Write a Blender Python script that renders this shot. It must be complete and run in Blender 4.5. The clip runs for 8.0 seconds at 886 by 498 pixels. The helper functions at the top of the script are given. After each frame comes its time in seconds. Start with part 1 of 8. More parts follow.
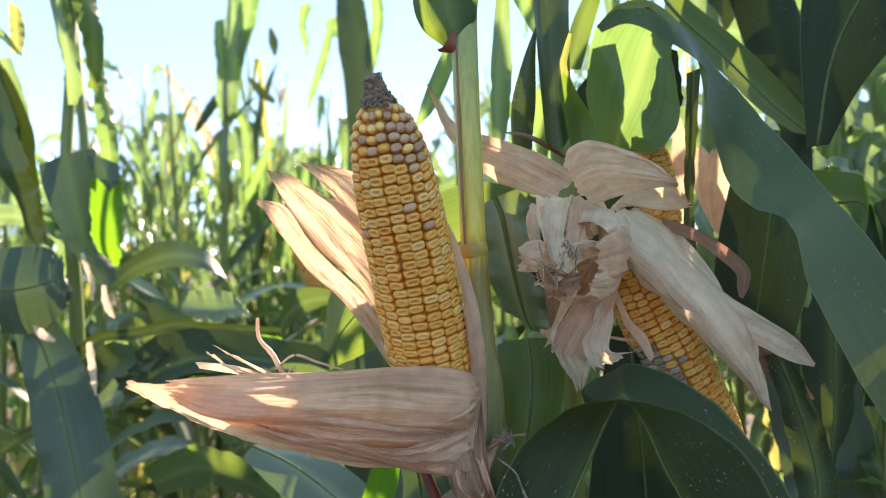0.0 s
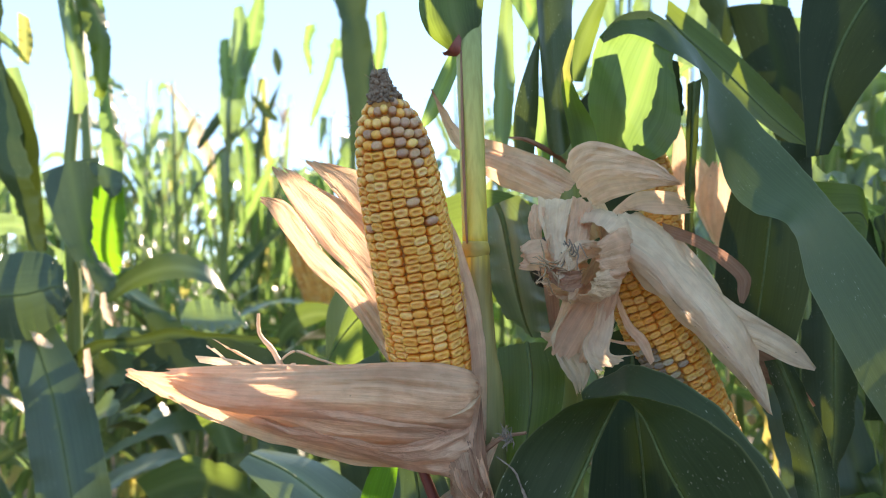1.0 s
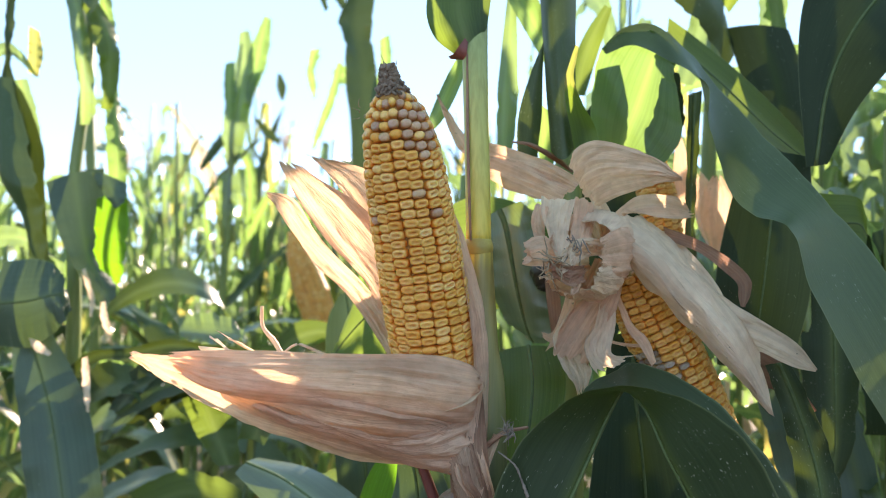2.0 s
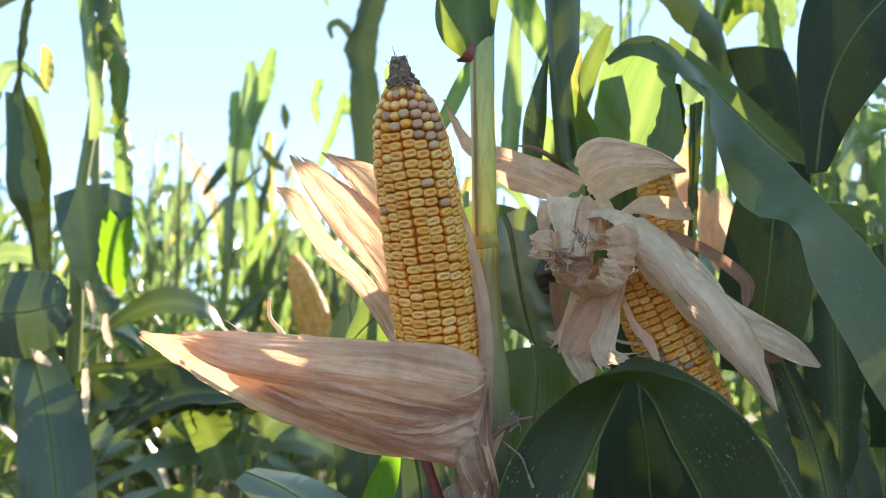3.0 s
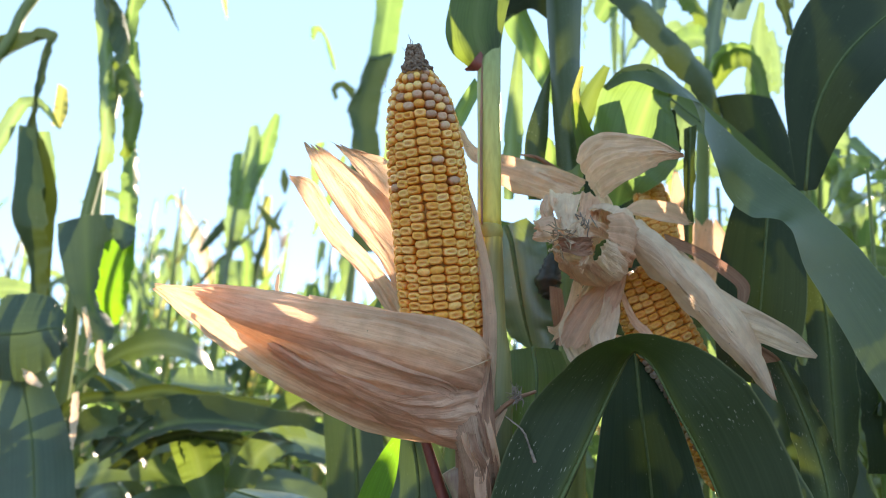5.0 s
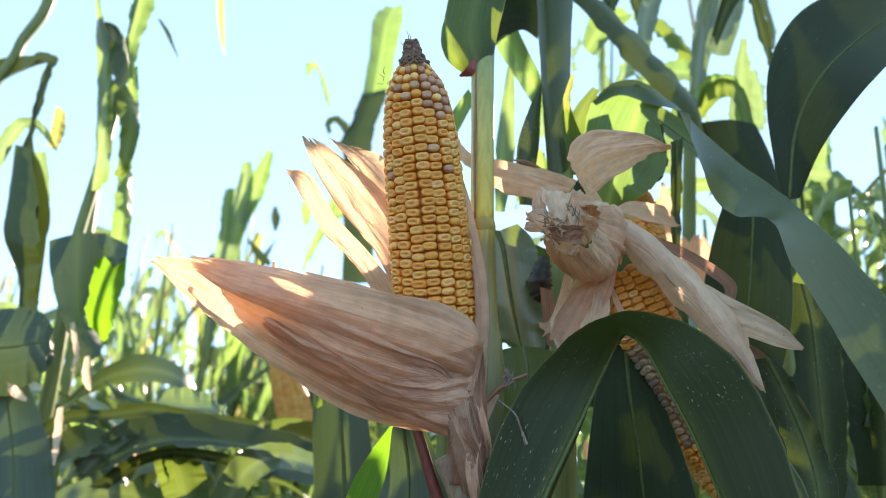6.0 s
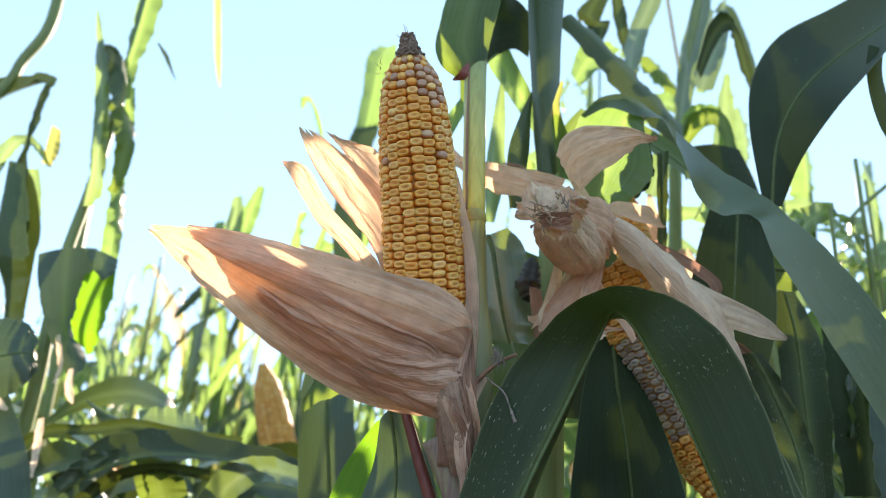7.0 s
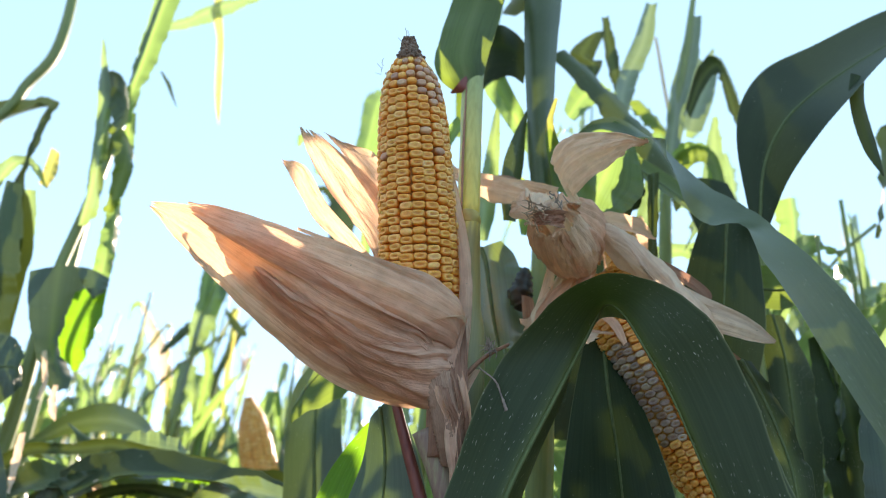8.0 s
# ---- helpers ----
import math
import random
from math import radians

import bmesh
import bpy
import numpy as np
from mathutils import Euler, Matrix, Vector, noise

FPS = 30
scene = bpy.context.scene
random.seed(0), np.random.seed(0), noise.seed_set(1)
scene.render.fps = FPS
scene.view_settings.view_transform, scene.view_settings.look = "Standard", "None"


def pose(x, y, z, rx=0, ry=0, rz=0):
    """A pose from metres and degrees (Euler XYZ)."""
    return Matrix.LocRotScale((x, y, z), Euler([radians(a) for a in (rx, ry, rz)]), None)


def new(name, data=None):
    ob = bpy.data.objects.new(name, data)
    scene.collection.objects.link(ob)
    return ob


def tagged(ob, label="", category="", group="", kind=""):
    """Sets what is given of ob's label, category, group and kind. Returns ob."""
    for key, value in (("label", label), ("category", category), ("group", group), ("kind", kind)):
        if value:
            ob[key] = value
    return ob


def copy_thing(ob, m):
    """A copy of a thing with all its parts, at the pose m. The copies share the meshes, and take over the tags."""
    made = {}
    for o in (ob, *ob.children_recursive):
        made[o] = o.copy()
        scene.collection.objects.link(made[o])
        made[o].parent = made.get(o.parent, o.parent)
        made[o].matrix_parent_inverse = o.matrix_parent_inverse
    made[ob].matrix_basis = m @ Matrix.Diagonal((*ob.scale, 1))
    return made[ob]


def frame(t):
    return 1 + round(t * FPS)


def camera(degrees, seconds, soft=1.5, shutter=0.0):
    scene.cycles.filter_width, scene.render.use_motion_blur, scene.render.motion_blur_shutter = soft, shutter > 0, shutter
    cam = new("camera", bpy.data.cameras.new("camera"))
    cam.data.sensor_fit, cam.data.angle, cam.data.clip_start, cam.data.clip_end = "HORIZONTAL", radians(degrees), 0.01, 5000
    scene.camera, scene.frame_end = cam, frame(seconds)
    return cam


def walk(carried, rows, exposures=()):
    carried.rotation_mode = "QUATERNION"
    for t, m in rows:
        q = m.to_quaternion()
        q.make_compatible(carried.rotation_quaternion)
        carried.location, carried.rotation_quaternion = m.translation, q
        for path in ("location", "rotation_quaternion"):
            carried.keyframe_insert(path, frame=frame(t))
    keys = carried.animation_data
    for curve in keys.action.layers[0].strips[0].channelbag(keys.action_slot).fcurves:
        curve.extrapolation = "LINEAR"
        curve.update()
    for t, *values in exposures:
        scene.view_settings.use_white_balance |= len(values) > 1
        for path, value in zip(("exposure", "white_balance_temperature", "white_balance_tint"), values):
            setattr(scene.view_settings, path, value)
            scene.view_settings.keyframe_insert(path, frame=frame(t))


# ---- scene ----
cam = camera(63.5, 8.0, soft=1.0)
cam.data.dof.use_dof = True
cam.data.dof.focus_distance = 0.42
cam.data.dof.aperture_fstop = 8.0
METRES, EYE, TILT, LEAN, TURN = 0.25, 1.2, 0.0, 0.0, 0.0
ROWS = [
    (0.0, 0.0, 0.0, 0.0, 0.0, 0.0, -0.0),
    (0.5, -0.0036, -0.0017, -0.0297, -0.06, 0.97, -0.37),
    (1.0, -0.0072, -0.0056, -0.0661, -0.11, 2.06, -0.88),
    (1.5, -0.0122, -0.0098, -0.1061, -0.21, 3.23, -1.38),
    (3.0, -0.0345, -0.0242, -0.264, -0.48, 7.63, -2.41),
    (3.5, -0.0417, -0.0255, -0.3214, -0.59, 9.07, -2.7),
    (4.0, -0.0494, -0.0278, -0.3869, -0.77, 10.81, -3.09),
    (4.5, -0.0554, -0.0289, -0.4506, -1.04, 12.58, -3.58),
    (6.0, -0.0593, -0.0158, -0.6749, -2.57, 18.58, -4.28),
    (6.5, -0.0576, -0.0057, -0.7522, -3.2, 20.55, -4.51),
    (7.0, -0.0541, 0.0104, -0.8369, -3.83, 22.69, -4.86),
    (7.5, -0.0506, 0.0285, -0.9117, -4.49, 24.71, -5.33),
    (8.0, -0.048, 0.0498, -0.9871, -5.13, 27.26, -5.84),
]
walk(cam, [(t, pose(0, 0, EYE, TILT, LEAN, TURN) @ pose(METRES * x, METRES * y, METRES * z, 90 + pitch, roll, yaw)) for t, x, y, z, yaw, pitch, roll in ROWS],
     exposures=[(0.0, 1.60, 7700, 24), (1.0, 1.68, 7700, 24), (1.5, 1.78, 7700, 24), (3.0, 1.65, 7700, 24), (8.0, 1.71, 7700, 24)])

# ---- world and sun ----
SUN_UP, SUN_TURN = 27.0, 21.0
world = bpy.data.worlds.new("sky")
scene.world = world
world.use_nodes = True
wn = world.node_tree
sky = wn.nodes.new("ShaderNodeTexSky")
sky.sky_type = "NISHITA"
sky.sun_disc = False
sky.sun_elevation = radians(SUN_UP)
sky.sun_rotation = radians(SUN_TURN)
sky.air_density, sky.dust_density, sky.ozone_density = 0.45, 0.0, 3.0
haze = wn.nodes.new("ShaderNodeMix")
haze.data_type = "RGBA"
haze.inputs[0].default_value, haze.inputs[7].default_value = 0.72, (0.56, 1.17, 1.40, 1)
wn.links.new(sky.outputs["Color"], haze.inputs[6])
wn.links.new(haze.outputs[2], wn.nodes["Background"].inputs["Color"])
wn.nodes["Background"].inputs["Strength"].default_value = 0.3
to_sun = Vector((math.sin(radians(SUN_TURN)) * math.cos(radians(SUN_UP)), math.cos(radians(SUN_TURN)) * math.cos(radians(SUN_UP)), math.sin(radians(SUN_UP))))
sun = new("sun", bpy.data.lights.new("sun", "SUN"))
sun.data.energy, sun.data.angle, sun.data.color = 5.0, radians(0.55), (1.0, 0.93, 0.80)
sun.matrix_world = Matrix.Translation((0, 0, 6)) @ to_sun.to_track_quat("Z", "Y").to_matrix().to_4x4()


# ---- materials ----
def node(nt, kind, values=()):
    n = nt.nodes.new(kind)
    for key, value in dict(values).items():
        n.inputs[key].default_value = value
    return n


def start(name):
    m = bpy.data.materials.new(name)
    m.use_nodes = True
    nt = m.node_tree
    return m, nt, nt.nodes["Principled BSDF"], nt.nodes["Material Output"]


def ramp(nt, fac, stops):
    r = nt.nodes.new("ShaderNodeValToRGB")
    while len(r.color_ramp.elements) < len(stops):
        r.color_ramp.elements.new(0.5)
    for e, (at, c) in zip(r.color_ramp.elements, stops):
        e.position, e.color = at, (*c, 1) if len(c) == 3 else c
    nt.links.new(fac, r.inputs["Fac"])
    return r.outputs["Color"]


def mix(nt, fac, a, b, blend="MIX"):
    m = nt.nodes.new("ShaderNodeMix")
    m.data_type, m.blend_type = "RGBA", blend
    for sock, v in ((m.inputs[0], fac), (m.inputs[6], a), (m.inputs[7], b)):
        if hasattr(v, "is_linked"):
            nt.links.new(v, sock)
        else:
            sock.default_value = v if isinstance(v, (int, float)) else (*v, 1)
    return m.outputs[2]


def maths(nt, op, a, b=0.0):
    m = nt.nodes.new("ShaderNodeMath")
    m.operation = op
    for sock, v in zip(m.inputs, (a, b)):
        if hasattr(v, "is_linked"):
            nt.links.new(v, sock)
        else:
            sock.default_value = v
    return m.outputs[0]


def stretched(nt, sx, sy, scale=1.0, detail=4.0, rough=0.6):
    """Noise drawn out along a blade: the sheet's own u across and v along, both in metres."""
    uv = nt.nodes.new("ShaderNodeUVMap")
    mp = nt.nodes.new("ShaderNodeMapping")
    mp.inputs["Scale"].default_value = (sx, sy, 1)
    nt.links.new(uv.outputs[0], mp.inputs[0])
    n = node(nt, "ShaderNodeTexNoise", {"Scale": scale, "Detail": detail, "Roughness": rough})
    nt.links.new(mp.outputs[0], n.inputs["Vector"])
    return n.outputs["Fac"]


def blotch(nt, scale, detail=3.0):
    g = nt.nodes.new("ShaderNodeNewGeometry")
    n = node(nt, "ShaderNodeTexNoise", {"Scale": scale, "Detail": detail})
    nt.links.new(g.outputs["Position"], n.inputs["Vector"])
    return n.outputs["Fac"]


def sheet_material(name, dark, light, glow, fac, rough=0.45, specks=0.0, rib=(0.30, 0.38, 0.12), dry=0.0, spec=0.5, vary=0.5, tips=1.0, wax=0.0):
    """A blade: fine veins along it, a pale rib in the middle, blotches, dust specks; part of the light passes through."""
    m, nt, bsdf, out = start(name)
    veins = stretched(nt, 900.0, 6.0)
    big = blotch(nt, 14.0)
    col = ramp(nt, maths(nt, "ADD", maths(nt, "MULTIPLY", veins, 0.55), maths(nt, "MULTIPLY", big, 0.45)), [(0.36, dark), (0.64, light)])
    info = nt.nodes.new("ShaderNodeObjectInfo")
    hsv = node(nt, "ShaderNodeHueSaturation", {"Saturation": 1.0})
    nt.links.new(maths(nt, "ADD", maths(nt, "MULTIPLY", info.outputs["Random"], 0.05 * vary), 0.5 - 0.03 * vary), hsv.inputs["Hue"])
    nt.links.new(maths(nt, "ADD", maths(nt, "MULTIPLY", info.outputs["Random"], 0.5 * vary), 1.0 - 0.25 * vary), hsv.inputs["Value"])
    nt.links.new(col, hsv.inputs["Color"])
    col = hsv.outputs["Color"]
    if rib:
        uv = nt.nodes.new("ShaderNodeUVMap")
        sep = nt.nodes.new("ShaderNodeSeparateXYZ")
        nt.links.new(uv.outputs[0], sep.inputs[0])
        band = ramp(nt, maths(nt, "ABSOLUTE", sep.outputs[0]), [(0.0018, (1, 1, 1)), (0.0050, (0, 0, 0))])
        col = mix(nt, band, col, rib)
    if dry:
        stain = ramp(nt, blotch(nt, 9.0, 5.0), [(0.60 - 0.2 * dry, (0, 0, 0)), (0.72 - 0.1 * dry, (1, 1, 1))])
        col = mix(nt, stain, col, (0.42, 0.30, 0.12))
    if tips:
        rel = nt.nodes.new("ShaderNodeUVMap")
        rel.uv_map = "Across"
        sp = nt.nodes.new("ShaderNodeSeparateXYZ")
        nt.links.new(rel.outputs[0], sp.inputs[0])
        off = maths(nt, "ABSOLUTE", maths(nt, "SUBTRACT", sp.outputs[0], 0.5))
        edge = ramp(nt, off, [(0.488, (0, 0, 0)), (0.499, (0.4, 0.4, 0.4))])
        col = mix(nt, edge, col, (0.26, 0.30, 0.16))
        far = maths(nt, "ADD", sp.outputs[1], maths(nt, "MULTIPLY", maths(nt, "ADD", blotch(nt, 60.0), maths(nt, "MULTIPLY", off, 0.5)), 0.25))
        col = mix(nt, ramp(nt, far, [(1.08 - 0.06 * tips, (0, 0, 0)), (1.14 - 0.06 * tips, (0.9, 0.9, 0.9))]), col, (0.34, 0.23, 0.10))
    if specks:
        s = ramp(nt, stretched(nt, 1300.0, 330.0, 1.0, 2.0, 0.5), [(0.735 - 0.05 * specks, (0, 0, 0)), (0.76 - 0.04 * specks, (1, 1, 1))])
        s2 = maths(nt, "MULTIPLY", s, ramp(nt, blotch(nt, 30.0), [(0.42, (0, 0, 0)), (0.6, (0.8, 0.8, 0.8))]))
        col = mix(nt, s2, col, (0.42, 0.45, 0.36))
    nt.links.new(col, bsdf.inputs["Base Color"])
    bsdf.inputs["Roughness"].default_value = rough
    bsdf.inputs["Specular IOR Level"].default_value = spec
    bump = node(nt, "ShaderNodeBump", {"Strength": 0.22, "Distance": 0.0006})
    bsdf.inputs["Coat Weight"].default_value, bsdf.inputs["Coat Roughness"].default_value = wax, 0.22
    nt.links.new(veins, bump.inputs["Height"])
    nt.links.new(bump.outputs[0], bsdf.inputs["Normal"])
    tr = nt.nodes.new("ShaderNodeBsdfTranslucent")
    gl = mix(nt, 0.30, glow, mix(nt, 1.0, col, (3.2, 3.2, 3.2), "MULTIPLY"))
    gv = mix(nt, 0.6, gl, ramp(nt, veins, [(0.3, (0.55, 0.55, 0.55)), (0.65, (1, 1, 1))]), "MULTIPLY")
    nt.links.new(gv, tr.inputs["Color"])
    ms = nt.nodes.new("ShaderNodeMixShader")
    ms.inputs[0].default_value = fac
    nt.links.new(bsdf.outputs[0], ms.inputs[1])
    nt.links.new(tr.outputs[0], ms.inputs[2])
    nt.links.new(ms.outputs[0], out.inputs[0])
    return m


def husk_material(name, dark, light, stain, glow, fac, lines=1.0, streaks=0.8):
    """Dry papery husk: fine fibres along it, broader streaks, brown stains and a few flecks; light comes through."""
    m, nt, bsdf, out = start(name)
    fine = stretched(nt, 1100.0, 9.0, 1.0, 3.0)
    streak = stretched(nt, 260.0, 5.0, 1.0, 4.0)
    big = blotch(nt, 22.0, 4.0)
    col = ramp(nt, maths(nt, "ADD", maths(nt, "MULTIPLY", fine, 0.5), maths(nt, "MULTIPLY", streak, 0.5)), [(0.38, dark), (0.62, light)])
    s = ramp(nt, maths(nt, "ADD", maths(nt, "MULTIPLY", streak, 0.45), maths(nt, "MULTIPLY", big, 0.55)), [(0.47, (0, 0, 0)), (0.63, (0.5, 0.5, 0.5))])
    col = mix(nt, s, col, stain)
    wide = ramp(nt, maths(nt, "ADD", maths(nt, "MULTIPLY", stretched(nt, 130.0, 3.0, 1.0, 3.0), 0.7), maths(nt, "MULTIPLY", blotch(nt, 14.0, 3.0), 0.3)), [(0.42, (0, 0, 0)), (0.60, (streaks, streaks, streaks))])
    col = mix(nt, wide, col, mix(nt, 1.0, col, (0.64, 0.52, 0.49), "MULTIPLY"))
    line = ramp(nt, stretched(nt, 1700.0, 14.0, 1.0, 2.0), [(0.60, (0, 0, 0)), (0.70, (0.55, 0.55, 0.55))])
    patch = ramp(nt, blotch(nt, 38.0, 4.0), [(0.40, (0.25, 0.25, 0.25)), (0.62, (1, 1, 1))])
    col = mix(nt, maths(nt, "MULTIPLY", maths(nt, "MULTIPLY", line, patch), lines), col, stain)
    mottle = ramp(nt, blotch(nt, 130.0, 6.0), [(0.34, (0.84, 0.80, 0.77)), (0.54, (1.0, 1.0, 1.0)), (0.72, (1.06, 1.06, 1.05))])
    col = mix(nt, 0.8, col, mottle, "MULTIPLY")
    edge_uv = nt.nodes.new("ShaderNodeUVMap")
    edge_uv.uv_map = "Across"
    sp = nt.nodes.new("ShaderNodeSeparateXYZ")
    nt.links.new(edge_uv.outputs[0], sp.inputs[0])
    off = maths(nt, "ADD", maths(nt, "ABSOLUTE", maths(nt, "SUBTRACT", sp.outputs[0], 0.5)), maths(nt, "MULTIPLY", blotch(nt, 90.0), 0.10))
    col = mix(nt, ramp(nt, off, [(0.51, (0, 0, 0)), (0.57, (0.6, 0.6, 0.6))]), col, stain)
    fleck = ramp(nt, blotch(nt, 260.0, 2.0), [(0.74, (0, 0, 0)), (0.78, (0.8, 0.8, 0.8))])
    col = mix(nt, fleck, col, (0.12, 0.07, 0.05))
    nt.links.new(col, bsdf.inputs["Base Color"])
    bsdf.inputs["Roughness"].default_value = 0.58
    bsdf.inputs["Specular IOR Level"].default_value = 0.35
    bump = node(nt, "ShaderNodeBump", {"Strength": 0.6, "Distance": 0.0018})
    wrinkle = stretched(nt, 170.0, 38.0, 1.0, 6.0, 0.65)
    pucker = maths(nt, "ABSOLUTE", maths(nt, "SUBTRACT", stretched(nt, 90.0, 22.0, 1.0, 3.0), 0.5))
    relief = maths(nt, "ADD", maths(nt, "MULTIPLY", wrinkle, 2.0), maths(nt, "MULTIPLY", pucker, 4.0))
    nt.links.new(maths(nt, "ADD", maths(nt, "ADD", fine, streak), relief), bump.inputs["Height"])
    nt.links.new(bump.outputs[0], bsdf.inputs["Normal"])
    tr = nt.nodes.new("ShaderNodeBsdfTranslucent")
    nt.links.new(mix(nt, 0.5, glow, mix(nt, 1.0, col, (1.35, 1.35, 1.35), "MULTIPLY"), "MULTIPLY"), tr.inputs["Color"])
    nt.links.new(bump.outputs[0], tr.inputs["Normal"])
    ms = nt.nodes.new("ShaderNodeMixShader")
    ms.inputs[0].default_value = fac
    nt.links.new(bsdf.outputs[0], ms.inputs[1])
    nt.links.new(tr.outputs[0], ms.inputs[2])
    nt.links.new(ms.outputs[0], out.inputs[0])
    return m


def plain(name, stops, scale=40.0, rough=0.6, bump=0.3, dist=0.001, along=None, sub=0.0, metal=0.0, spec=0.5):
    m, nt, bsdf, out = start(name)
    if along:
        tc = nt.nodes.new("ShaderNodeTexCoord")
        mp = nt.nodes.new("ShaderNodeMapping")
        mp.inputs["Scale"].default_value = along
        nt.links.new(tc.outputs["Object"], mp.inputs[0])
        n = node(nt, "ShaderNodeTexNoise", {"Scale": scale, "Detail": 5.0})
        nt.links.new(mp.outputs[0], n.inputs["Vector"])
        f = n.outputs["Fac"]
    else:
        f = blotch(nt, scale, 5.0)
    f2 = maths(nt, "ADD", maths(nt, "MULTIPLY", f, 0.7), maths(nt, "MULTIPLY", blotch(nt, 25.0), 0.3))
    nt.links.new(ramp(nt, f2, stops), bsdf.inputs["Base Color"])
    bsdf.inputs["Roughness"].default_value = rough
    bsdf.inputs["Specular IOR Level"].default_value = spec
    if sub:
        bsdf.inputs["Subsurface Weight"].default_value = sub
        bsdf.inputs["Subsurface Radius"].default_value = (0.004, 0.002, 0.0008)
    b = node(nt, "ShaderNodeBump", {"Strength": bump, "Distance": dist})
    nt.links.new(f, b.inputs["Height"])
    nt.links.new(b.outputs[0], bsdf.inputs["Normal"])
    return m


def kernel_material(name, a, b, c, rough):
    m, nt, bsdf, out = start(name)
    info = nt.nodes.new("ShaderNodeObjectInfo")
    geo = nt.nodes.new("ShaderNodeNewGeometry")
    r = maths(nt, "FRACT", maths(nt, "ADD", info.outputs["Random"], geo.outputs["Random Per Island"]))
    col = ramp(nt, r, [(0.0, a), (0.55, b), (1.0, c)])
    fleck = ramp(nt, blotch(nt, 700.0), [(0.35, (0.82, 0.78, 0.7)), (0.6, (1, 1, 1))])
    uv = nt.nodes.new("ShaderNodeUVMap")
    sep = nt.nodes.new("ShaderNodeSeparateXYZ")
    nt.links.new(uv.outputs[0], sep.inputs[0])
    crown = ramp(nt, sep.outputs[0], [(0.10, (0, 0, 0)), (0.50, (1, 1, 1))])
    col = mix(nt, crown, mix(nt, 1.0, col, (0.86, 0.60, 0.30), "MULTIPLY"), col)
    col = mix(nt, 0.7, col, fleck, "MULTIPLY")
    nt.links.new(col, bsdf.inputs["Base Color"])
    bsdf.inputs["Roughness"].default_value = rough
    bsdf.inputs["Subsurface Weight"].default_value = 0.45
    bsdf.inputs["Subsurface Radius"].default_value = (0.007, 0.004, 0.0012)
    bsdf.inputs["Subsurface Scale"].default_value = 1.0
    b2 = node(nt, "ShaderNodeBump", {"Strength": 0.25, "Distance": 0.0004})
    nt.links.new(blotch(nt, 900.0), b2.inputs["Height"])
    nt.links.new(b2.outputs[0], bsdf.inputs["Normal"])
    return m


LEAF = sheet_material("leaf_green", (0.028, 0.050, 0.018), (0.044, 0.076, 0.028), (0.42, 0.62, 0.06), 0.32, specks=0.4, rib=(0.09, 0.12, 0.05), spec=0.38)
# Dust specks, and shade put in as darker green with little translucency.
LEAF_DUSTY_SHADED = sheet_material("leaf_dusty_shaded", (0.022, 0.037, 0.018), (0.032, 0.052, 0.026), (0.34, 0.50, 0.03), 0.06, specks=1.35, rough=0.5, rib=(0.085, 0.115, 0.04), spec=0.18)
# Translucency cut so the blade looks kept from the sun.
LEAF_HALF = sheet_material("leaf_half", (0.034, 0.060, 0.024), (0.052, 0.084, 0.034), (0.34, 0.50, 0.04), 0.05, specks=1.2, rough=0.42, rib=None, spec=0.36)
# Deep shade put into the leaf: darkest green, almost no light through.
LEAF_DEEP_SHADE = sheet_material("leaf_deep_shade", (0.016, 0.029, 0.014), (0.026, 0.044, 0.021), (0.30, 0.50, 0.03), 0.015, specks=0.5, rough=0.5, rib=(0.03, 0.05, 0.015), spec=0.16)
# Open shade and its sky blue, put into the leaf's base colour.
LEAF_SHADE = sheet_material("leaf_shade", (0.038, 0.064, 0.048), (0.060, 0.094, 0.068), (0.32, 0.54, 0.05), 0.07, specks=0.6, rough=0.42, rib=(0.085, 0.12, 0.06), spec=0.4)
# Backlight put into the leaf: saturated green and a strong glow colour.
LEAF_BACKLIT = sheet_material("leaf_backlit", (0.030, 0.078, 0.010), (0.048, 0.115, 0.016), (0.27, 0.66, 0.015), 0.55, specks=1.0, rough=0.45, rib=None, spec=0.3)
LEAF_FIELD = sheet_material("leaf_field", (0.042, 0.068, 0.038), (0.072, 0.108, 0.060), (0.35, 0.57, 0.13), 0.44, vary=0.8, rough=0.27, spec=0.9, rib=(0.16, 0.21, 0.09), wax=0.7)
# Specked leaf whose greyer base colour also holds flare haze and sky light.
LEAF_GREY = sheet_material("leaf_grey", (0.052, 0.080, 0.052), (0.076, 0.110, 0.072), (0.40, 0.62, 0.04), 0.16, specks=0.8, rough=0.38, spec=0.7, rib=(0.18, 0.22, 0.13), wax=0.7)
# Lit copy of the leaf green: sun put in as colour and translucency.
LEAF_SUNNY = sheet_material("leaf_sunny", (0.036, 0.066, 0.028), (0.060, 0.102, 0.044), (0.34, 0.60, 0.11), 0.48, vary=0.3, rough=0.4, spec=0.4, rib=(0.18, 0.25, 0.08), wax=0.7)
LEAF_DRYING = sheet_material("leaf_drying", (0.12, 0.15, 0.045), (0.24, 0.25, 0.08), (0.70, 0.66, 0.14), 0.45, dry=0.8, vary=0.8)
LEAF_TIP = sheet_material("leaf_tip", (0.035, 0.070, 0.020), (0.060, 0.105, 0.030), (0.44, 0.66, 0.05), 0.30, rib=None, tips=7.0)
HUSK = husk_material("husk_dry", (0.775, 0.485, 0.36), (0.98, 0.74, 0.585), (0.42, 0.23, 0.175), (0.99, 0.77, 0.53), 0.42, 0.5, 0.45)
